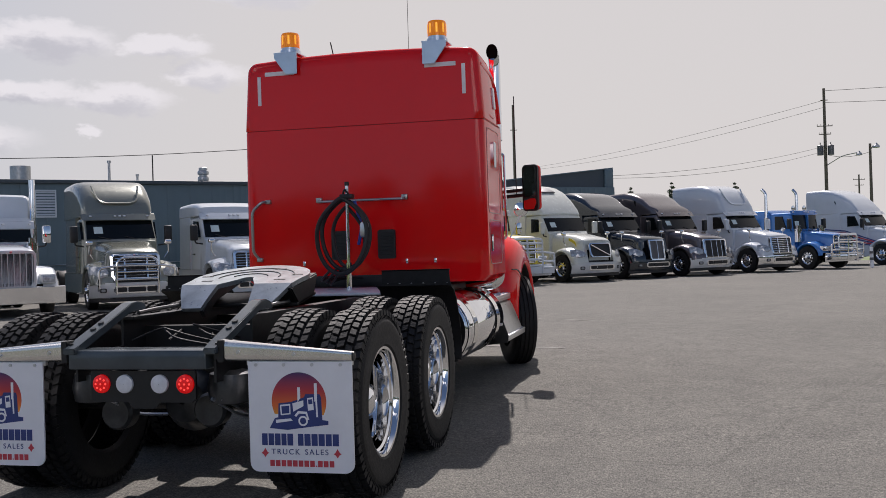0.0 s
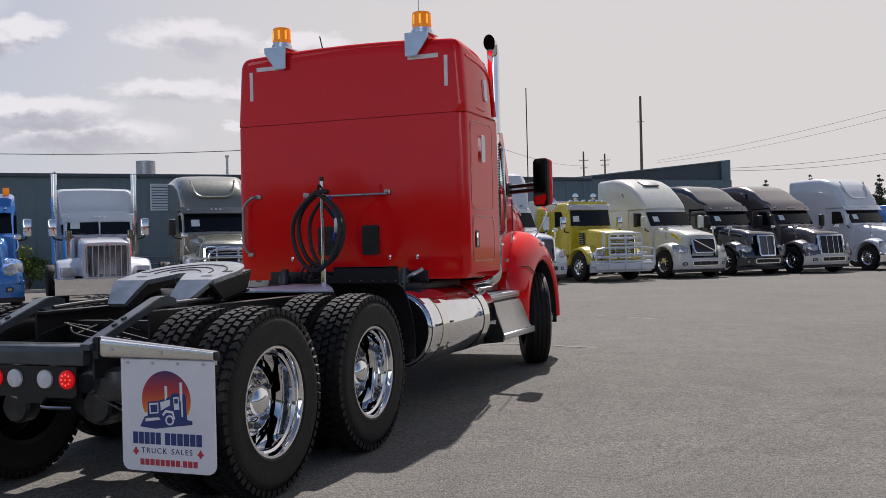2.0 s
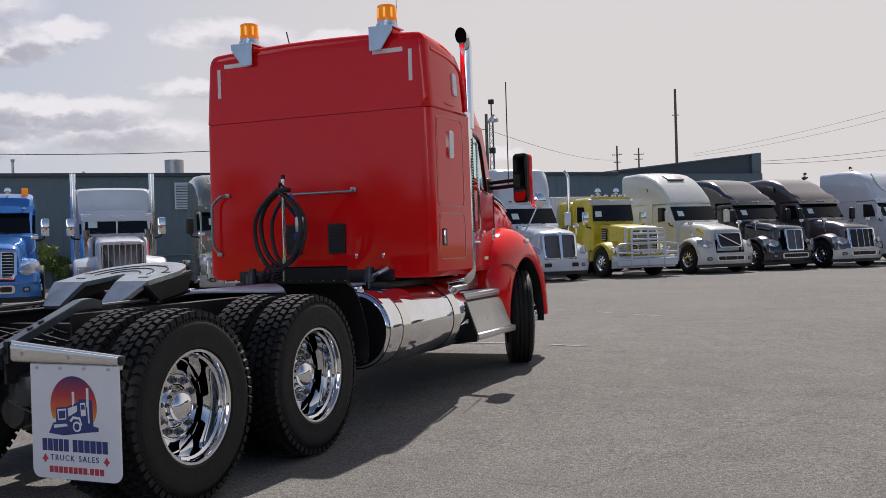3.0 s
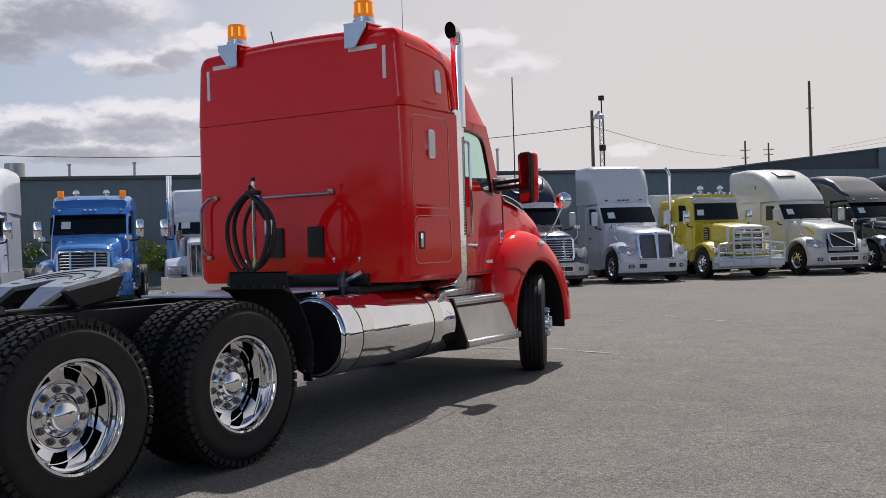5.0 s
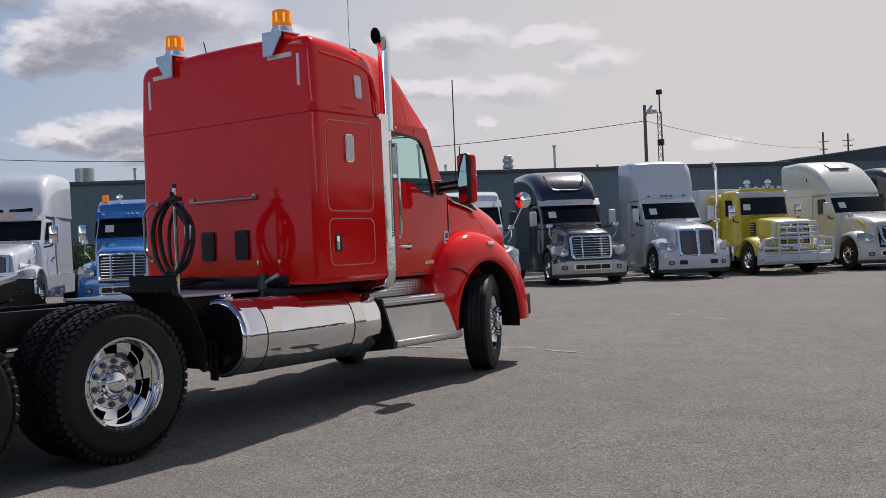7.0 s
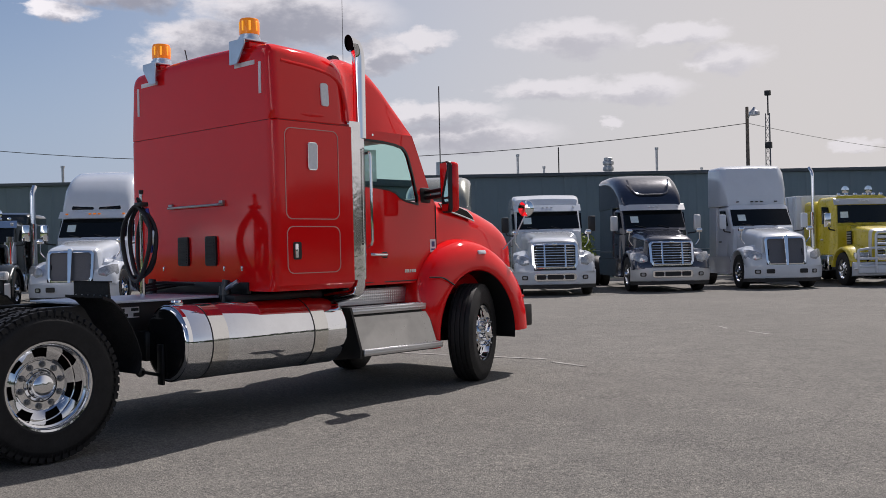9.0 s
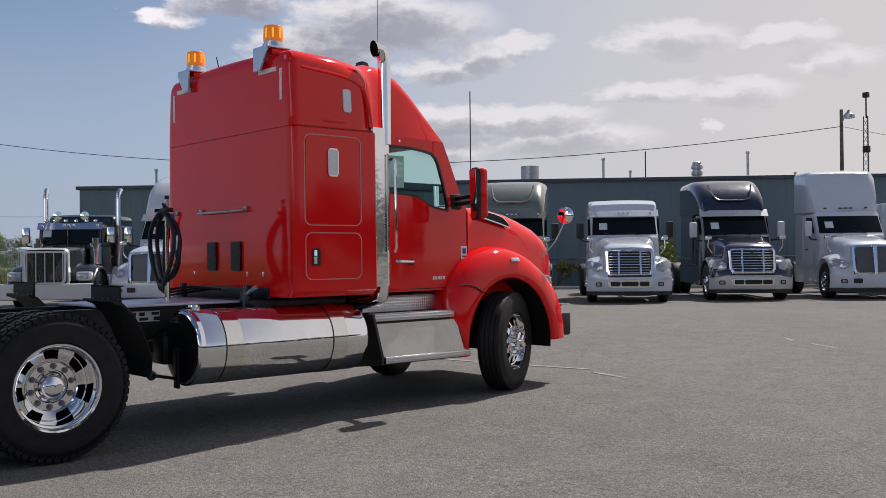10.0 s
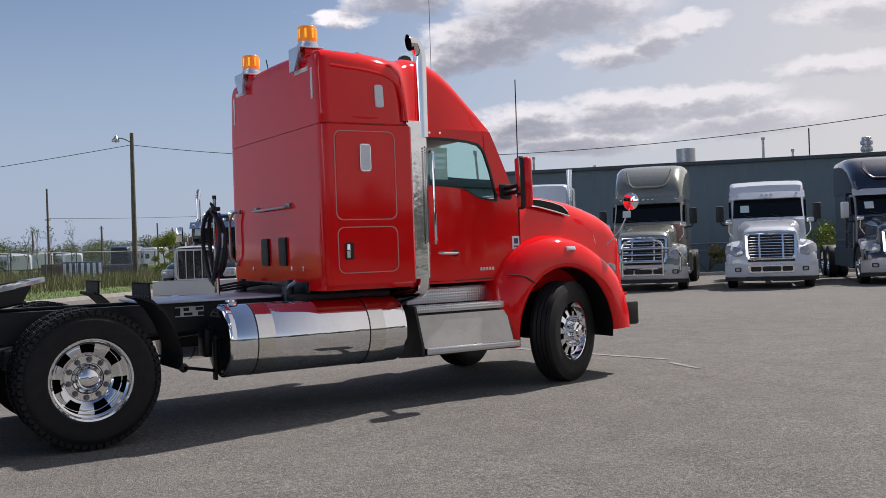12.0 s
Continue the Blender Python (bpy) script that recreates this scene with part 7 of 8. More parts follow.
    # side skirts, tanks, frame, rear wheels
    for s in (1, -1):
        bm = bmesh.new()
        if g("skirts", True) and not classic:
            prism(bm, [(cab_y + 0.15, 0.98), (cab_y + 0.1, 0.42), (rl + 0.1, 0.42), (rl, 0.98)], "x", s * 1.095, s * 1.14, 0.01)
            box(bm, s * 0.95, s * 1.17, cab_y - 1.1, cab_y - 0.1, 0.40, 0.46, 0.01)
            part("side_skirt", bm, g("skirt_mat", body), T)
        else:
            cyl(bm, (s * 0.85, cab_y - 1.0, 0.72), (s * 0.85, rl + 0.2, 0.72), 0.31, None, 28)
            box(bm, s * 0.70, s * 1.12, cab_y - 0.9, cab_y - 0.2, 0.45, 0.95, 0.03)
            part("fuel_tank", bm, CHROME, T)
    bm = bmesh.new()
    r0 = rl - 2.6
    for s in (1, -1):
        box(bm, s * 0.38, s * 0.44, r0 - 0.4, 0.6, 0.75, 1.0)
    box(bm, -0.45, 0.45, r0 + 0.5, r0 + 1.2, 1.0, 1.15, 0.03)
    for y in (r0 + 0.2, r0 + 1.5):
        cyl(bm, (-1.0, y, 0.52), (1.0, y, 0.52), 0.08)
    cyl(bm, (-0.95, 0, 0.5), (0.95, 0, 0.5), 0.06)
    part("chassis_frame", bm, BLACK, T)
    for y in (r0 + 0.2, r0 + 1.5):
        for s in (1, -1):
            m = Matrix.Translation((s * 1.08, y, 0.525))
            far_wheel(T, m if s > 0 else m @ Matrix.Rotation(math.pi, 4, "Z"), False)
    for s in (1, -1):
        m = Matrix.Translation((s * 1.01, 0, 0.525))
        far_wheel(T, m if s > 0 else m @ Matrix.Rotation(math.pi, 4, "Z"), True)
    return T


def far_wheel(parent, m, front):
    w = new("front_wheel" if front else "rear_wheel")
    w.parent, w.matrix_basis = parent, m
    key = "far_f" if front else "far_r"
    if key not in CACHE:
        bm = bmesh.new()
        lathe(bm, [(-0.13, 0.28), (-0.14, 0.42), (-0.12, 0.51), (-0.08, 0.523), (0.08, 0.523), (0.12, 0.51), (0.14, 0.42), (0.125, 0.31), (0.10, 0.295)], (0, 0, 0), (1, 0, 0), 36)
        t = part("tyre", bm, RUBBER, w)
        bm = bmesh.new()
        if front:
            lathe(bm, [(0.105, 0.305), (0.115, 0.30), (0.08, 0.275), (0.07, 0.262)], (0, 0, 0), (1, 0, 0), 36)
            wheel_disc(bm, 0.09, 10)
            lathe(bm, [(0.10, 0.157), (0.12, 0.14), (0.13, 0.10), (0.19, 0.09), (0.20, 0.05), (0.205, 0.001)], (0, 0, 0), (1, 0, 0), 28)
        else:
            lathe(bm, [(0.105, 0.305), (0.115, 0.30), (0.08, 0.275), (-0.02, 0.258)], (0, 0, 0), (1, 0, 0), 36)
            wheel_disc(bm, -0.01, 10)
            lathe(bm, [(0.0, 0.157), (0.01, 0.12), (0.08, 0.10), (0.11, 0.05), (0.115, 0.001)], (0, 0, 0), (1, 0, 0), 28)
        r = part("rim", bm, CHROME, w)
        # near-black drum standing for the shade behind the disc
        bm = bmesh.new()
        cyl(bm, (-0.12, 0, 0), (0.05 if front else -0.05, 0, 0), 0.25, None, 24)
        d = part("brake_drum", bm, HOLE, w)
        CACHE[key] = (t.data, r.data, d.data)
    else:
        for n, me in zip(("tyre", "rim", "brake_drum"), CACHE[key]):
            new(n, me).parent = w
    if not front:
        o = new("inner_tyre", CACHE[key][0])
        o.parent, o.location = w, (-0.33, 0, 0)
    return w


SILVER = paint("pale_silver_paint", (0.56, 0.57, 0.58), 0.40, 0.3, 0.05, 0.6)
CREAM = paint("cream_white_paint", (0.58, 0.60, 0.56), 0.25, 0.0, 0.06, 0.6)
OLIVE = paint("grey_green_metallic", (0.225, 0.235, 0.200), 0.24, 0.4, 0.08, 0.9)
DKBLUE = paint("midnight_blue_paint", (0.018, 0.024, 0.046), 0.2, 0.2, 0.1, 1.0)
NAVYBLK = paint("black_blue_paint", (0.010, 0.017, 0.028), 0.16, 0.1, 0.1, 1.0)
BROWN = paint("dark_brown_metallic", (0.115, 0.098, 0.105), 0.22, 0.45, 0.1, 0.9)
BLUE = paint("bright_blue_paint", (0.030, 0.18, 0.52), 0.22, 0.2, 0.08, 0.9)
YELLOW = paint("yellow_paint", (0.56, 0.45, 0.025), 0.28, 0.0, 0.08, 0.6)
GREENBLK = paint("black_green_paint", (0.012, 0.016, 0.014), 0.2, 0.2, 0.1, 1.0)
GREY_MESH = plain("grey_mesh", (0.14, 0.14, 0.15), 0.5, 0.5, 0.3, 40.0)

parked_truck("white aerodynamic sleeper truck with red and blue side stripes", (13.6, 45.3), WHITE, roof="slope", roof_top=3.85, grille="slats", side_glass=True, stripes=True)
parked_truck("bright blue conventional truck with chrome stacks and heavy bull bar", (9.5, 40.4), BLUE, roof="flat", roof_top=2.75, cab_top=2.60, classic=True, hood_z0=1.55, hood_z1=1.78, hood_w=0.66, sleeper_end=-3.2, stacks=2, stack_z=3.7, stack_bent=True, bull_bar=(1.1, 1.55), bull_heavy=True, roof_lights=True, bumper=CHROME)
parked_truck("white high-roof sleeper truck with slatted chrome grille", (6.6, 37.4), WHITE, roof_gloss=True, side_glass=True, bumper=CHROME, mirror_mat=WHITE)
parked_truck("dark brown metallic sleeper truck with upright grille bars", (3.7, 34.7), BROWN, grille="bars", bars=5, roof="slope", roof_top=3.6, side_glass=True, hood_z0=1.55, grille_z=(0.72, 1.48), bumper=SILVER)
parked_truck("glossy black-blue sleeper truck with narrow chrome grille", (1.3, 32.9), NAVYBLK, grille="bars", bars=3, grille_w=0.40, mesh_mat=GREY_MESH, roof="slope", roof_top=3.6, hood_z0=1.58, grille_z=(0.72, 1.52), has_visor=True, bumper=NAVYBLK)
parked_truck("cream-white high-roof sleeper truck with dark diagonal-bar grille", (-0.78, 30.38), CREAM, grille="diagonal", roof="slope", roof_hatch=True, side_glass=True, roof_top=3.85, grille_z=(0.92, 1.45), grille_w=0.52, light_z=1.02, mirror_mat=CREAM, has_visor=False, hood_reflection=YELLOW, bumper=SILVER)
parked_truck("yellow work truck with bright heavy bull bar and tall stack", (-3.45, 27.9), YELLOW, roof="flat", roof_top=2.75, cab_top=2.85, classic=True, screen_z=(1.95, 2.58), hood_z0=1.72, hood_z1=1.90, hood_w=0.68, sleeper_end=-3.1, stacks=1, stack_z=3.85, stack_bent=True, stack_r=0.055, cargo_box=True, bull_bar=(1.2, 1.66), bull_heavy=True, bull_mat=WHITE, visor=SILVER, bumper=WHITE, roof_lights=True, cleaner=False, post=False, hood_vent=True, nose=SILVER, grille_z=(0.80, 1.60), grille_w=0.56, mirror_mat=CHROME)
parked_truck("white day-cab truck with tall square roof fairing and split mesh grille", (-5.66, 25.04), WHITE, slots=((-0.62, -0.38), (0.38, 0.62)), roof="box", roof_top=3.92, sleeper_end=-3.0, grille="split", mesh_mat=GREY_MESH, grille_z=(0.72, 1.56), grille_w=0.62, hood_z0=1.60, has_visor=False, roof_markers=True, mirror_mat=WHITE)
parked_truck("midnight blue high-roof sleeper truck with pale visor and chrome slats", (-8.0, 22.2), DKBLUE, badge=CHROME, roof_gloss=True, visor=SILVER, bumper=SILVER, roof_top=3.68, mirror_mat=SILVER)
parked_truck("white mid-roof truck with slatted chrome grille", (-9.98, 19.0), WHITE, az=-48.0, badge=CHROME, roof="mid", roof_top=3.02, sleeper_end=-3.6, roof_gloss=None, bumper=WHITE)
parked_truck("grey-green metallic high-roof sleeper truck with chrome bull bar", (-12.6, 16.7), OLIVE, az=-48.0, badge=CHROME, roof_gloss=True, roof_top=3.70, bull_bar=(1.0, 1.40), bumper=SILVER, visor=OLIVE)
parked_truck("white long-nose truck with twin chrome stacks and chrome bumper", (-14.4, 13.6), WHITE, classic=True, hood_front=1.25, hood_z0=1.66, hood_z1=1.82, hood_w=0.60, grille="bars", bars=8, grille_z=(0.72, 1.62), grille_w=0.58, mesh_mat=GREY_MESH, trim=SILVER, roof="flat", roof_top=3.22, cab_top=2.52, stacks=2, stack_z=3.65, bumper=CHROME, bumper_z=(0.32, 0.75), mirror_mat=CHROME, screen_z=(1.86, 2.25), badge=SCARLET)
parked_truck("bright blue mid-roof sleeper truck with amber roof beacons", (-16.4, 11.0), BLUE, badge=CHROME, roof="mid", roof_top=3.05, sleeper_end=-3.8, beacons=True, bumper=BLUE, mirror_mat=CHROME)
parked_truck("white high-roof sleeper truck with roof windows and split mesh grille", (-18.4, 8.2), WHITE, slots=((-0.62, -0.38), (0.38, 0.62)), roof_top=3.9, grille="split", mesh_mat=GREY_MESH, roof_windows=True, side_glass=True, grille_z=(0.72, 1.56), grille_w=0.60, hood_z0=1.60, mirror_mat=CHROME, marker_mat=AMBER)
parked_truck("glossy black long-nose truck with chrome bumper, stacks and roof lamps", (-20.46, 6.0), GREENBLK, az=-37.0, classic=True, hood_front=1.25, hood_z0=1.66, hood_z1=1.80, hood_w=0.60, grille="bars", bars=5, grille_z=(0.72, 1.62), grille_w=0.56, mesh_mat=GREY_MESH, trim=SILVER, nose=SILVER, roof="flat", roof_top=2.72, cab_top=2.45, screen_z=(1.84, 2.26), stacks=2, stack_z=3.45, stack_bent=True, bumper=SILVER, bumper_z=(0.30, 0.74), mirror_mat=CHROME, roof_lights=True, visor=CHROME)


# ---------------------------------------------------------------- poles, wires, growth, distance
def utility_pole(name, label, x, y, h, r=0.14, lean=0.0, arms=(), cans=0, lamp=None, mat=None, category="utility pole"):
    T = thing(name, label, category, pose(x, y, 0, 0, lean, 0))
    bm = bmesh.new()
    tube(bm, [(0, 0, h * k / 6) for k in range(7)], r, 10, True, r * 0.65)
    part("shaft", bm, mat or WOOD_POLE, T)
    for z, half, az in arms:
        bm = bmesh.new()
        c, s = math.cos(radians(az)), math.sin(radians(az))
        cyl(bm, (-half * c, -half * s, z), (half * c, half * s, z), 0.04, None, 6)
        for k in (-0.95, -0.5, 0.5, 0.95) if half > 0.3 else ():
            cyl(bm, (half * k * c, half * k * s, z), (half * k * c, half * k * s, z + 0.16), 0.022, None, 6)
        part("cross_arm", bm, WOOD_POLE, T)
    for k in range(cans):
        bm = bmesh.new()
        s = -0.42 if k == 0 else 0.42
        lathe(bm, [(0, 0.001), (0, 0.26), (0.8, 0.26), (0.86, 0.15), (0.9, 0.001)], (s, -0.1, h * 0.60), (0, 0, 1), 14)
        cyl(bm, (s, -0.1, h * 0.60 + 0.86), (s, -0.1, h * 0.60 + 1.08), 0.04)
        part("transformer", bm, GREY_MESH, T)
    if lamp:
        z, dx, dy, up = lamp
        bm = bmesh.new()
        tube(bm, bend([(0, 0, z), (dx * 0.5, dy * 0.5, z + up * 0.8), (dx, dy, z + up)], 4), 0.04, 6)
        part("lamp_arm", bm, GALV, T)
        bm = bmesh.new()
        lathe(bm, [(0.0, 0.05), (-0.1, 0.12), (-0.22, 0.24), (-0.36, 0.25), (-0.40, 0.02)], (dx, dy, z + up + 0.12), (0, 0, 1), 14)
        part("lamp_head", bm, GALV, T)
    return T


def wire(a, b, sag, r=0.018):
    T = Vector(a), Vector(b)
    pts = [T[0].lerp(T[1], k / 24) - Vector((0, 0, sag * 4 * (k / 24) * (1 - k / 24))) for k in range(25)]
    bm = bmesh.new()
    tube(bm, pts, r, 5)
    return tagged(part("overhead_wire", bm, DARK, None), "thin dark overhead wire between poles", "wire", "overhead wires")


utility_pole("utility_pole", "tall wooden utility pole with transformers and street lamp arm", 15.2, 80.2, 14.2, 0.17, 0, ((13.2, 0.3, 10), (11.0, 0.65, 10), (10.3, 0.5, 10)), 2, (7.6, 2.6, -0.4, 1.0))
utility_pole("utility_pole", "tall bare wooden utility pole behind the warehouse", -19.6, 130.0, 21.8, 0.25, 0, ((18.2, 0.5, 20), (17.2, 0.45, 110)))
utility_pole("lamp_post", "wooden pole with floodlight rising from the warehouse", -12.6, 37.8, 7.75, 0.11, 0, (), 0, (7.15, 0.45, -0.2, 0.4), category="lamp post")
utility_pole("lamp_post", "leaning wooden lamp post beside the grass field", -51.1, 11.45, 9.0, 0.17, 1.4, (), 0, (8.4, -0.75, -0.75, 0.35), category="lamp post")
utility_pole("lamp_post", "wooden pole with yard light", 16.9, 69.85, 8.4, 0.14, 0, (), 0, (7.9, 0.4, -0.2, 0.4), category="lamp post")
utility_pole("utility_pole", "distant wooden utility pole with cross arms", -23.1, 109.6, 12.6, 0.15, 0, ((11.5, 0.6, 0), (10.6, 0.45, 0)))
utility_pole("utility_pole", "distant wooden utility pole with cross arms", -21.0, 112.0, 12.4, 0.14, 0, ((11.6, 0.6, 10), (11.0, 0.5, 10)))
utility_pole("utility_pole", "distant wooden utility pole with cross arms", 27.6, 139.0, 10.3, 0.16, 0, ((9.6, 0.8, 10), (8.8, 0.6, 10)))
utility_pole("utility_pole", "thin wooden utility pole beyond the field", -64.7, 8.9, 6.6, 0.10, 0, ((4.4, 0.2, 100), (3.9, 0.15, 100)))
utility_pole("utility_pole", "distant thin pole beyond the field", -98.2, 19.9, 5.0, 0.14, 0, ((4.8, 0.25, 90),))
utility_pole("utility_pole", "distant thin pole beyond the field", -97.6, 25.6, 5.2, 0.12)
utility_pole("utility_pole", "distant thin pole beyond the field", -120.0, 16.5, 5.2, 0.14, 0, ((4.8, 0.25, 90),))
utility_pole("utility_pole", "distant thin pole beyond the field", -128.0, 36.0, 5.6, 0.14, 0, ((5.2, 0.25, 90),))
wire((-12.6, 37.8, 7.0), (-51.1, 11.45, 8.3), 1.6)
wire((-12.6, 37.8, 7.0), (-23.1, 109.6, 10.9), 0.5, 0.013)
wire((-51.1, 11.45, 8.3), (-68, -32, 3.6), 0.8)
wire((15.2, 80.2, 13.2), (-17.4, 129.8, 12.7), 0.5, 0.015)
wire((15.2, 80.2, 12.6), (-17.4, 129.8, 12.4), 0.7, 0.015)
wire((15.2, 80.2, 9.3), (-2.2, 51.2, 5.6), 0.5, 0.013)
wire((15.2, 80.2, 8.9), (-1.5, 51.8, 5.5), 0.6, 0.013)
wire((15.2, 80.2, 14.0), (60, 70, 16), 1.0)
wire((15.2, 80.2, 13.0), (60, 70, 14), 1.0)
wire((15.2, 80.2, 8.6), (16.9, 69.85, 7.8), 0.3)
wire((-64.7, 8.9, 4.5), (-60.3, 24.4, 4.5), 0.12, 0.012)


def lattice_mast(x, y, h):
    T = thing("lattice_mast", "slim steel lattice mast with small camera head", "mast", pose(x, y, 0))
    bm = bmesh.new()
    c = [(0.22 * math.cos(radians(a)), 0.22 * math.sin(radians(a))) for a in (90, 210, 330)]
    for p in c:
        cyl(bm, (*p, 0), (p[0] * 0.6, p[1] * 0.6, h - 1.2), 0.028, None, 5)
    part("mast_legs", bm, GREY_MESH, T)
    bm = bmesh.new()
    n = int((h - 1.2) / 0.42)
    for k in range(n):
        s0, s1 = 1 - 0.4 * k / n, 1 - 0.4 * (k + 1) / n
        for i in range(3):
            a, b = c[i], c[(i + 1) % 3]
            cyl(bm, (a[0] * s0, a[1] * s0, 0.42 * k), (b[0] * s1, b[1] * s1, 0.42 * (k + 1)), 0.013, None, 4)
    ob = part("mast_bracing", bm, GREY_MESH, T)
    ob["kind"] = "stuff"
    bm = bmesh.new()
    cyl(bm, (0, 0, h - 1.3), (0, 0, h), 0.04)
    box(bm, -0.15, 0.15, -0.12, 0.12, h - 0.22, h + 0.06, 0.03)
    box(bm, -0.18, 0.18, -0.1, 0.1, h * 0.68, h * 0.68 + 0.35, 0.03)
    part("mast_head", bm, DARK, T)


lattice_mast(-15.6, 46.6, 9.75)


def leaf_cloud(name, centres, count, size, mat, parent, seed, squash=0.8):
    """Many small bent leaves scattered through balls given as (x, y, z, r)."""
    rng = np.random.default_rng(seed)
    weights = np.array([c[3] ** 2 for c in centres])
    pick = rng.choice(len(centres), count, p=weights / weights.sum())
    d = rng.normal(size=(count, 3))
    d /= np.linalg.norm(d, axis=1)[:, None]
    rad = rng.random(count) ** 0.45
    c = np.array(centres)[pick]
    p = c[:, :3] + d * (rad * c[:, 3])[:, None] * np.array((1, 1, squash))
    a = rng.normal(size=(count, 3))
    a /= np.linalg.norm(a, axis=1)[:, None]
    b = np.cross(a, rng.normal(size=(count, 3)))
    b /= np.linalg.norm(b, axis=1)[:, None] + 1e-9
    s = (size * (0.6 + 0.8 * rng.random(count)))[:, None]
    vs = np.stack((p - a * s, p + b * s * 0.5, p + a * s, p - b * s * 0.5), 1).reshape(-1, 3).tolist()
    fs = np.arange(count * 4).reshape(-1, 4).tolist()
    me = bpy.data.meshes.new(name)
    me.from_pydata(vs, [], fs)
    me.materials.append(mat)
    ob = new(name, me)
    if parent is not None:
        ob.parent = parent
    return ob


def tree(label, x, y, h, spread, mat, seed, leaves=1600, leaf=0.16, trunk=0.35, category="tree", stout=1.0):
    rng = random.Random(seed)
    T = thing("tree", label, category, pose(x, y, 0, 0, 0, rng.uniform(0, 360)))
    bm = bmesh.new()
    tube(bm, [(rng.uniform(-0.03, 0.03) * h * k / 5, rng.uniform(-0.03, 0.03) * h * k / 5, h * 0.85 * k / 5) for k in range(6)], h * 0.022 * stout, 8, True, h * 0.005 * stout)
    cs = []
    for k in range(11):
        a, z = rng.uniform(0, 6.28), h * rng.uniform(trunk, 0.95)
        r = spread * (0.35 + 0.65 * (1 - abs(z / h - 0.6))) * rng.uniform(0.5, 1.0)
        tip = (r * math.cos(a), r * math.sin(a), z + h * 0.06)
        tube(bm, [(0, 0, z * 0.82), (tip[0] * 0.5, tip[1] * 0.5, z * 0.93), tip], h * 0.008 * stout, 5, True, h * 0.002 * stout)
        cs.append((*tip, spread * rng.uniform(0.28, 0.52)))
    cs.append((0, 0, h * 0.9, spread * 0.4))
    part("trunk", bm, BARK, T)
    leaf_cloud("crown", cs, leaves, leaf, mat, T, seed)
    return T


def spruce(x, y, h, seed):
    T = thing("tree", "dark pointed spruce behind the truck row", "tree", pose(x, y, 0))
    bm = bmesh.new()
    tube(bm, [(0, 0, 0), (0, 0, h * 0.97)], h * 0.02, 7, True, 0.02)
    part("trunk", bm, BARK, T)
    cs = [(0.12 * h * (1 - k / 14) * math.cos(k * 2.4), 0.12 * h * (1 - k / 14) * math.sin(k * 2.4), h * (0.15 + 0.82 * k / 14), h * (0.20 - 0.0122 * k)) for k in range(15)]
    leaf_cloud("crown", cs, 3600, 0.26, LEAF_PINE, T, seed, 0.5)


spruce(-5.2, 166.7, 11.6, 3)
spruce(1.8, 168.3, 12.3, 4)
spruce(12.4, 166.7, 11.7, 6)
spruce(39.4, 169.9, 10.0, 7)


def shrub(label, p, h, w, mat, seed, leaves=900, leaf=0.07):
    rng = random.Random(seed)
    T = thing("shrub", label, "shrub", Matrix.Translation(p), "shrubs along the warehouse")
    bm = bmesh.new()
    cs = []
    for k in range(9):
        a, r = rng.uniform(0, 6.28), w * rng.uniform(0.1, 0.8)
        tip = (r * math.cos(a), r * math.sin(a), h * rng.uniform(0.45, 0.95))
        tube(bm, [(0, 0, 0), (tip[0] * 0.4, tip[1] * 0.4, tip[2] * 0.6), tip], 0.02, 5, True, 0.006)
        cs.append((*tip, h * rng.uniform(0.16, 0.28)))
    part("stems", bm, BARK, T)
    leaf_cloud("foliage", cs, leaves, leaf, mat, T, seed)


shrub("leafy green shrub against the warehouse wall", yard(-8.5, 33.2), 2.1, 1.3, LEAF, 11, 1500)
shrub("yellow-flowering shrub against the warehouse wall", yard(-3.7, 33.2), 2.2, 1.1, LEAF_YELLOW, 12, 1300)
shrub("tall green weeds against the warehouse wall", yard(-2.8, 33.0), 1.3, 1.0, LEAF, 13, 1300)
shrub("low brownish shrub against the warehouse wall", yard(4.4, 33.2), 1.1, 1.3, DRY, 14, 1300)
shrub("leafy green shrub against the warehouse wall", yard(9.0, 33.2), 1.9, 0.9, LEAF_YELLOW, 15, 900)
shrub("leafy green shrub against the warehouse wall", yard(12.8, 33.4), 1.2, 0.9, LEAF, 16, 700)
shrub("leafy green shrub against the warehouse wall", yard(-13.5, 33.2), 1.5, 1.2, LEAF, 17, 900)
tree("young yellow-green sapling beside the lamp post", -50.0, 12.9, 2.7, 0.75, LEAF_YELLOW, 21, 4200, 0.05, 0.2)
tree("young green sapling beside the field fence", -50.0, 3.0, 2.6, 1.0, LEAF, 22, 1000, 0.09, 0.15)


for k, (x, y, h) in enumerate(((-50.3, 4.3, 3.1), (-50.1, 5.3, 3.5), (-50.0, 5.8, 3.5), (-49.9, 6.5, 3.3), (-49.7, 7.6, 3.8))):
    tree("thin sparse sapling standing above the field weeds", x, y, h, 0.50, LEAF, 41 + k, 130, 0.045, 0.45, "tree", 0.4)


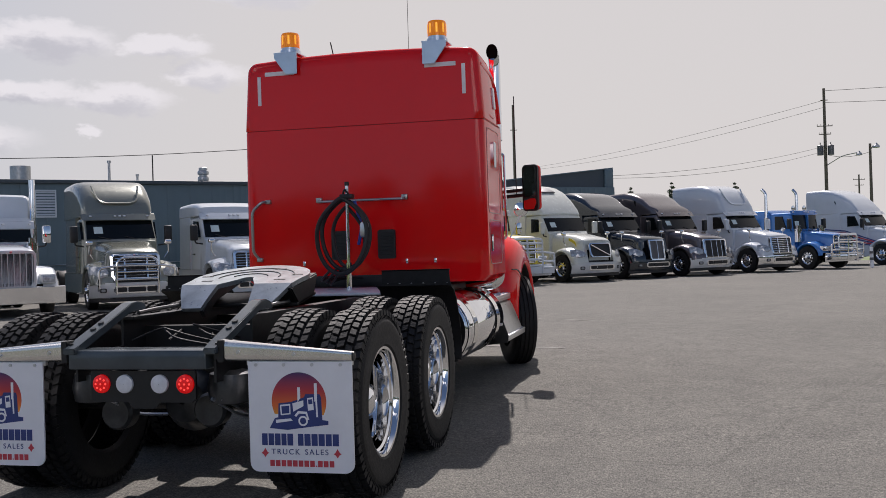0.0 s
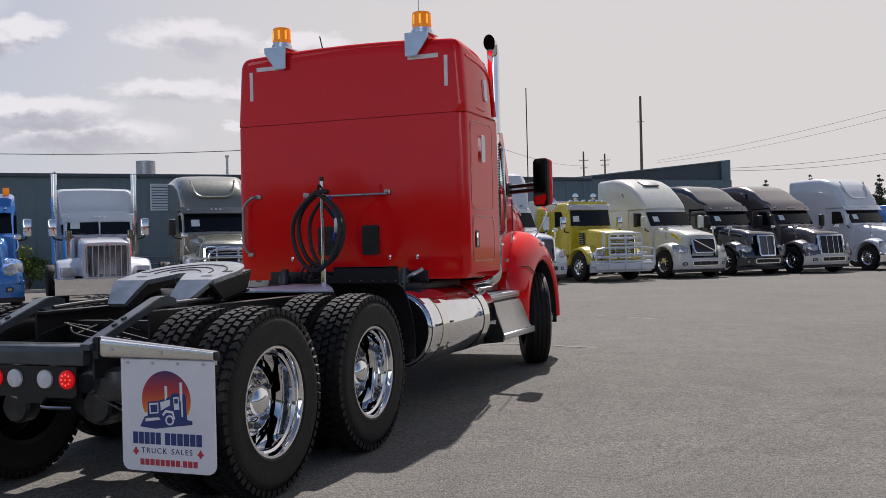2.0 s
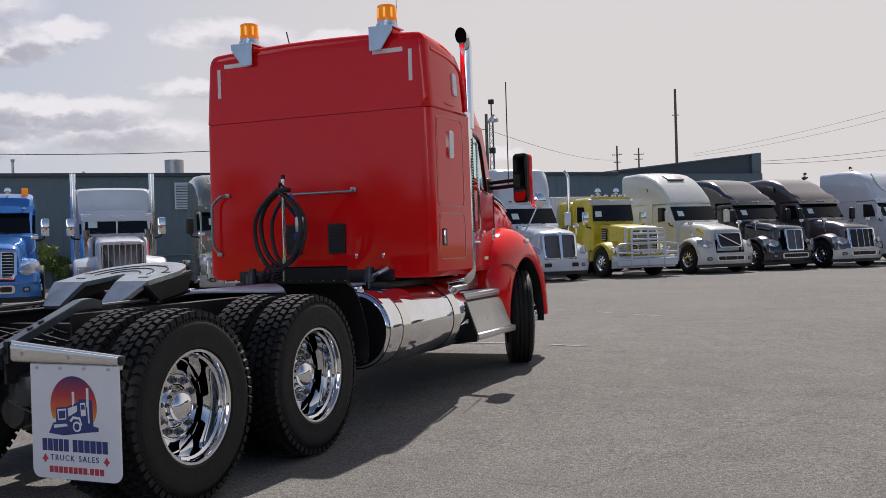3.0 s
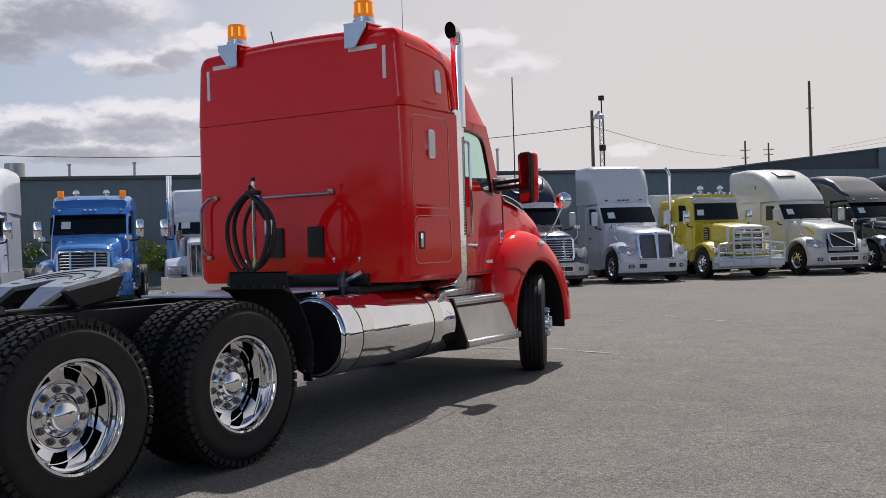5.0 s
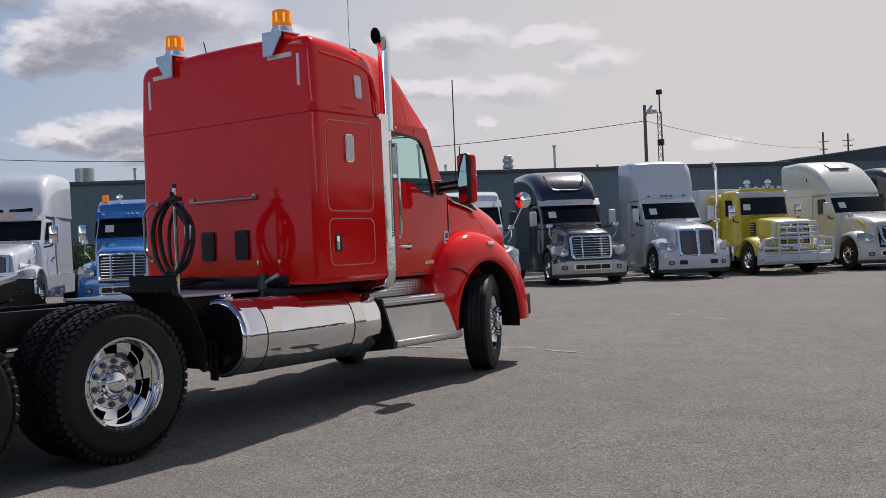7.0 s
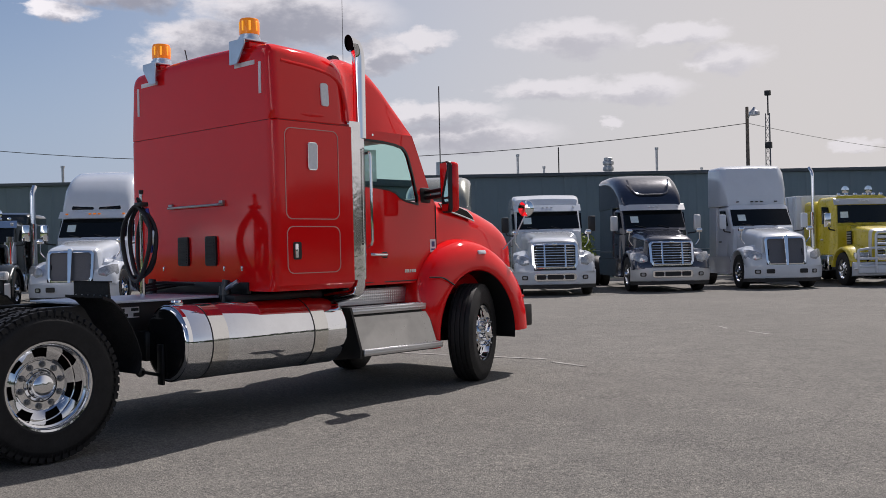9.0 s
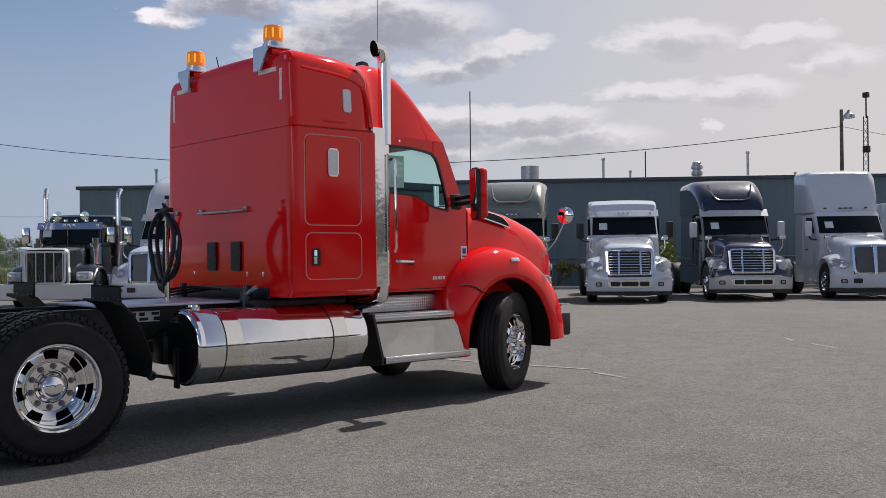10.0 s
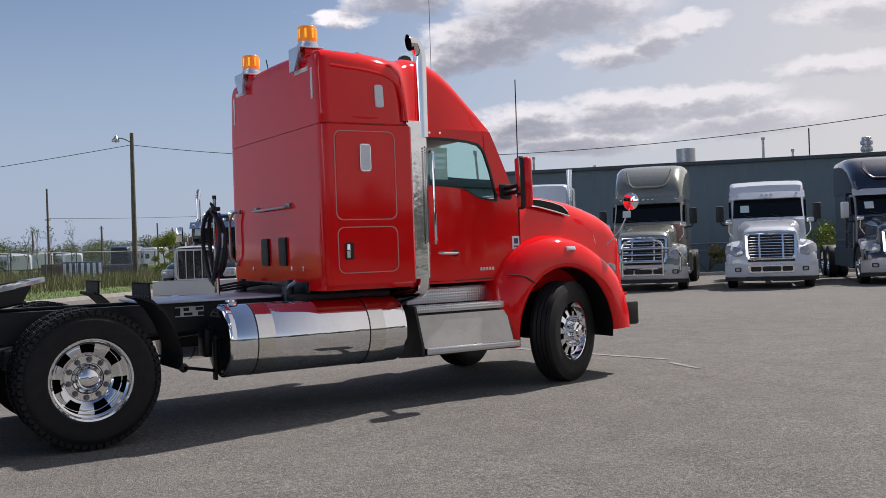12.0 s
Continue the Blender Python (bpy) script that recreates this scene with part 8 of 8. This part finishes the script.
def weeds(name, label, spots, count, h, mat, seed):
    """Upright blades and stalks strewn over rectangles of the plan, one sheet of growth."""
    rng = np.random.default_rng(seed)
    vs, fs = [], []
    for k in range(count):
        u0, u1, n0, n1 = spots[k % len(spots)]
        p = np.array(yard(rng.uniform(u0, u1), rng.uniform(n0, n1)))
        a = rng.uniform(0, 6.28)
        hh, w = h * rng.uniform(0.35, 1.1), (0.35 + 0.3 * h) * rng.uniform(0.015, 0.04)
        d = np.array((math.cos(a), math.sin(a), 0))
        t = p + np.array((rng.normal() * 0.18 * hh, rng.normal() * 0.18 * hh, hh))
        i = len(vs)
        vs += [tuple(p - d * w), tuple(p + d * w), tuple(t + d * w * 0.3), tuple(t - d * w * 0.3)]
        fs.append((i, i + 1, i + 2, i + 3))
    me = bpy.data.meshes.new(name)
    me.from_pydata(vs, [], fs)
    me.materials.append(mat)
    return tagged(new(name, me), label, "weeds", "", "stuff")


weeds("grass_tufts", "rough green grass along the yard edge", [(-24, -18.3, 0, 45), (-18, 30, 31.5, 34.8)], 20000, 0.09, BLADES, 31)
weeds("tall_weeds", "tall dry weeds along the field fence", [(-35, -25.0, -5, 50), (-60, -38, 20, 80)], 16000, 0.72, DRY, 32)
weeds("green_weeds", "tall green weeds along the field fence", [(-37, -24.4, -5, 50), (-70, -38, 30, 90)], 26000, 0.80, WEED, 33)


def chain_fence():
    T = thing("chain_link_fence", "grey chain-link fence along the far side of the field", "fence")
    us = -33.0
    for k in range(0, 30):
        bm = bmesh.new()
        p = yard(us, -10 + 3.0 * k)
        cyl(bm, p, p + Vector((0, 0, 2.0)), 0.035, None, 6)
        part("fence_post", bm, GREY_MESH, T)
    bm = bmesh.new()
    cyl(bm, yard(us, -10, 1.97), yard(us, 77, 1.97), 0.025, None, 5)
    part("top_rail", bm, GREY_MESH, T)
    vs, fs = [], []
    for k in range(0, 700):
        n = -10 + k * 0.125
        for d in (1, -1):
            a, b = yard(us, n, 0.05), yard(us, n + d * 1.9, 1.95)
            i = len(vs)
            w = U * 0.004
            vs += [tuple(a - w), tuple(a + w), tuple(b + w), tuple(b - w)]
            fs.append((i, i + 1, i + 2, i + 3))
    me = bpy.data.meshes.new("fence_mesh")
    me.from_pydata(vs, [], fs)
    me.materials.append(GALV)
    ob = new("fence_mesh", me)
    ob.parent, ob["kind"] = T, "stuff"


chain_fence()


def bin_box(label, x, y, rz, sx, sy, h, mat, ribs, rib_mat):
    T = thing("storage_bin", label, "storage bin", pose(x, y, 0, 0, 0, rz))
    bm = bmesh.new()
    box(bm, -sx / 2, sx / 2, -sy / 2, sy / 2, 0, h, 0.03)
    part("body", bm, mat, T)
    for k in range(ribs):
        bm = bmesh.new()
        x0 = -sx / 2 + sx * (k + 0.25) / ribs
        box(bm, x0, x0 + sx * 0.5 / ribs, -sy / 2 - 0.05, -sy / 2, 0.1, h - 0.1, 0.01, 1)
        part("rib", bm, rib_mat, T)


RUSTY = plain("brown_steel", (0.12, 0.09, 0.07), 0.7, 0.0, 0.4, 2.0)
BIN_BLUE = plain("blue_steel", (0.04, 0.10, 0.24), 0.5, 0.0, 0.2, 2.0)
bin_box("brown steel storage bin in the field", -58.0, 7.9, 80, 1.25, 2.0, 1.28, RUSTY, 4, RUSTY)
bin_box("blue and white ribbed storage bin in the field", -58.2, 9.8, 80, 2.5, 2.0, 1.38, BIN_BLUE, 7, FLAP)
bin_box("low grey skip in the field", -60.0, 12.5, 80, 2.6, 2.0, 1.1, GREY_MESH, 6, GREY_MESH)


def far_trailer(label, x, y, rz, l, h, mat):
    T = thing("trailer", label, "trailer", pose(x, y, 0, 0, 0, rz), "vehicles stored beyond the fence")
    bm = bmesh.new()
    loft(bm, [ring(yy, 1.25 - i, 0.7, h - i * 0.8, 0.25, 1.2 - i, 0.05) for yy, i in ((-l / 2, 0.25), (-l / 2 + 0.3, 0.05), (-l / 2 + 0.8, 0), (l / 2 - 0.8, 0), (l / 2, 0.15))])
    part("body", bm, mat, T)
    for s in (1, -1):
        for yy in (-l * 0.35, -l * 0.05, l * 0.25):
            bm = bmesh.new()
            box(bm, s * 1.2, s * 1.27, yy, yy + l * 0.12, h * 0.5, h * 0.72, 0.03)
            part("window", bm, WINDOW, T)
        for yy in (-l * 0.2, l * 0.3):
            bm = bmesh.new()
            cyl(bm, (s * 1.0, yy, 0.4), (s * 1.25, yy, 0.4), 0.4, None, 16)
            part("wheel", bm, RUBBER, T)


rr = random.Random(9)
for k in range(11):
    far_trailer("white stored trailer beyond the fence" if k % 4 else "dark stored trailer beyond the fence", -108 - rr.uniform(0, 26), 8 + 4.6 * k, rr.uniform(-35, 35) + 90, rr.uniform(6, 10), rr.uniform(2.3, 3.0), WHITE if k % 4 else DKBLUE)
far_trailer("white flatbed body beyond the fence", -62, -2.5, 70, 7.0, 1.5, WHITE)
for k in range(16):
    far_trailer("white stored trailer beyond the fence", -120 - rr.uniform(0, 40), -70 + 4.6 * k, rr.uniform(-35, 35) + 90, rr.uniform(6, 10), rr.uniform(2.3, 3.0), WHITE)


def far_woods():
    """The wood that closes the view beyond the field: clumps of leaves on a long uneven belt."""
    rng = random.Random(5)
    cs = []
    for k in range(300):
        a = radians(108 + 76 * k / 300 + rng.uniform(-0.3, 0.3))
        d = rng.uniform(178, 198)
        h = rng.uniform(3.3, 4.9) * (1 + 0.25 * math.sin(a * 31.0) + 0.15 * math.sin(a * 73.0))
        for _ in range(4):
            cs.append((d * math.cos(a) + rng.uniform(-2, 2), d * math.sin(a) + rng.uniform(-2, 2), rng.uniform(0.15, 1.0) * h, rng.uniform(1.2, 2.4)))
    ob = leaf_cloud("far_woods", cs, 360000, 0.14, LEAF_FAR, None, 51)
    tagged(ob, "distant belt of green woodland beyond the field", "woods", "", "stuff")


far_woods()


def near_woods():
    """Unseen taller trees on the yard's other sides, behind the camera, added for reflections."""
    rng = random.Random(15)
    cs = []
    for k in range(260):
        a = radians(-125 + 180 * k / 260 + rng.uniform(-0.3, 0.3))
        d = rng.uniform(92, 118)
        h = rng.uniform(6.0, 9.5)
        for _ in range(4):
            cs.append((d * math.cos(a) + rng.uniform(-2, 2), d * math.sin(a) + rng.uniform(-2, 2), rng.uniform(0.2, 0.95) * h, rng.uniform(1.8, 3.0)))
    ob = leaf_cloud("unseen_woods", cs, 60000, 0.5, LEAF_PINE, None, 52)
    tagged(ob, "unseen belt of green trees added behind the camera", "woods", "", "stuff")


near_woods()

# worn line paint on the asphalt
for pts in (((-0.62, 4.52), (-0.62, 4.42), (0.52, 4.66), (0.54, 4.74)), ((0.75, 4.55), (0.80, 4.46), (1.36, 4.32), (1.40, 4.37)), ((-1.9, 4.3), (-1.9, 4.2), (-0.9, 4.38), (-0.9, 4.46)), ((-0.15, 10.55), (-0.08, 10.42), (0.28, 10.02), (0.26, 10.16)), ((0.72, 9.82), (0.78, 9.72), (1.32, 9.33), (1.36, 9.42)), ((-0.86, 3.38), (-0.84, 3.32), (-0.62, 3.40), (-0.64, 3.46))):
    bm = bmesh.new()
    bm.faces.new([bm.verts.new((x, y, ground_z(x, y) + 0.006)) for x, y in pts])
    tagged(part("line_marking", bm, LINE, None), "worn pale paint mark on the asphalt", "line marking", "", "structure")


def bollard_sign(x, y):
    T = thing("traffic_post", "small white post with dark marks at the yard edge", "post", pose(x, y, 0))
    bm = bmesh.new()
    cyl(bm, (0, 0, 0), (0, 0, 0.95), 0.09, 0.07, 12)
    part("post", bm, FLAP, T)
    for z in (0.35, 0.65):
        bm = bmesh.new()
        cyl(bm, (0, 0, z), (0, 0, z + 0.12), 0.095, 0.093, 12)
        part("band", bm, GREY_MESH, T)


bollard_sign(11.6, 40.4)
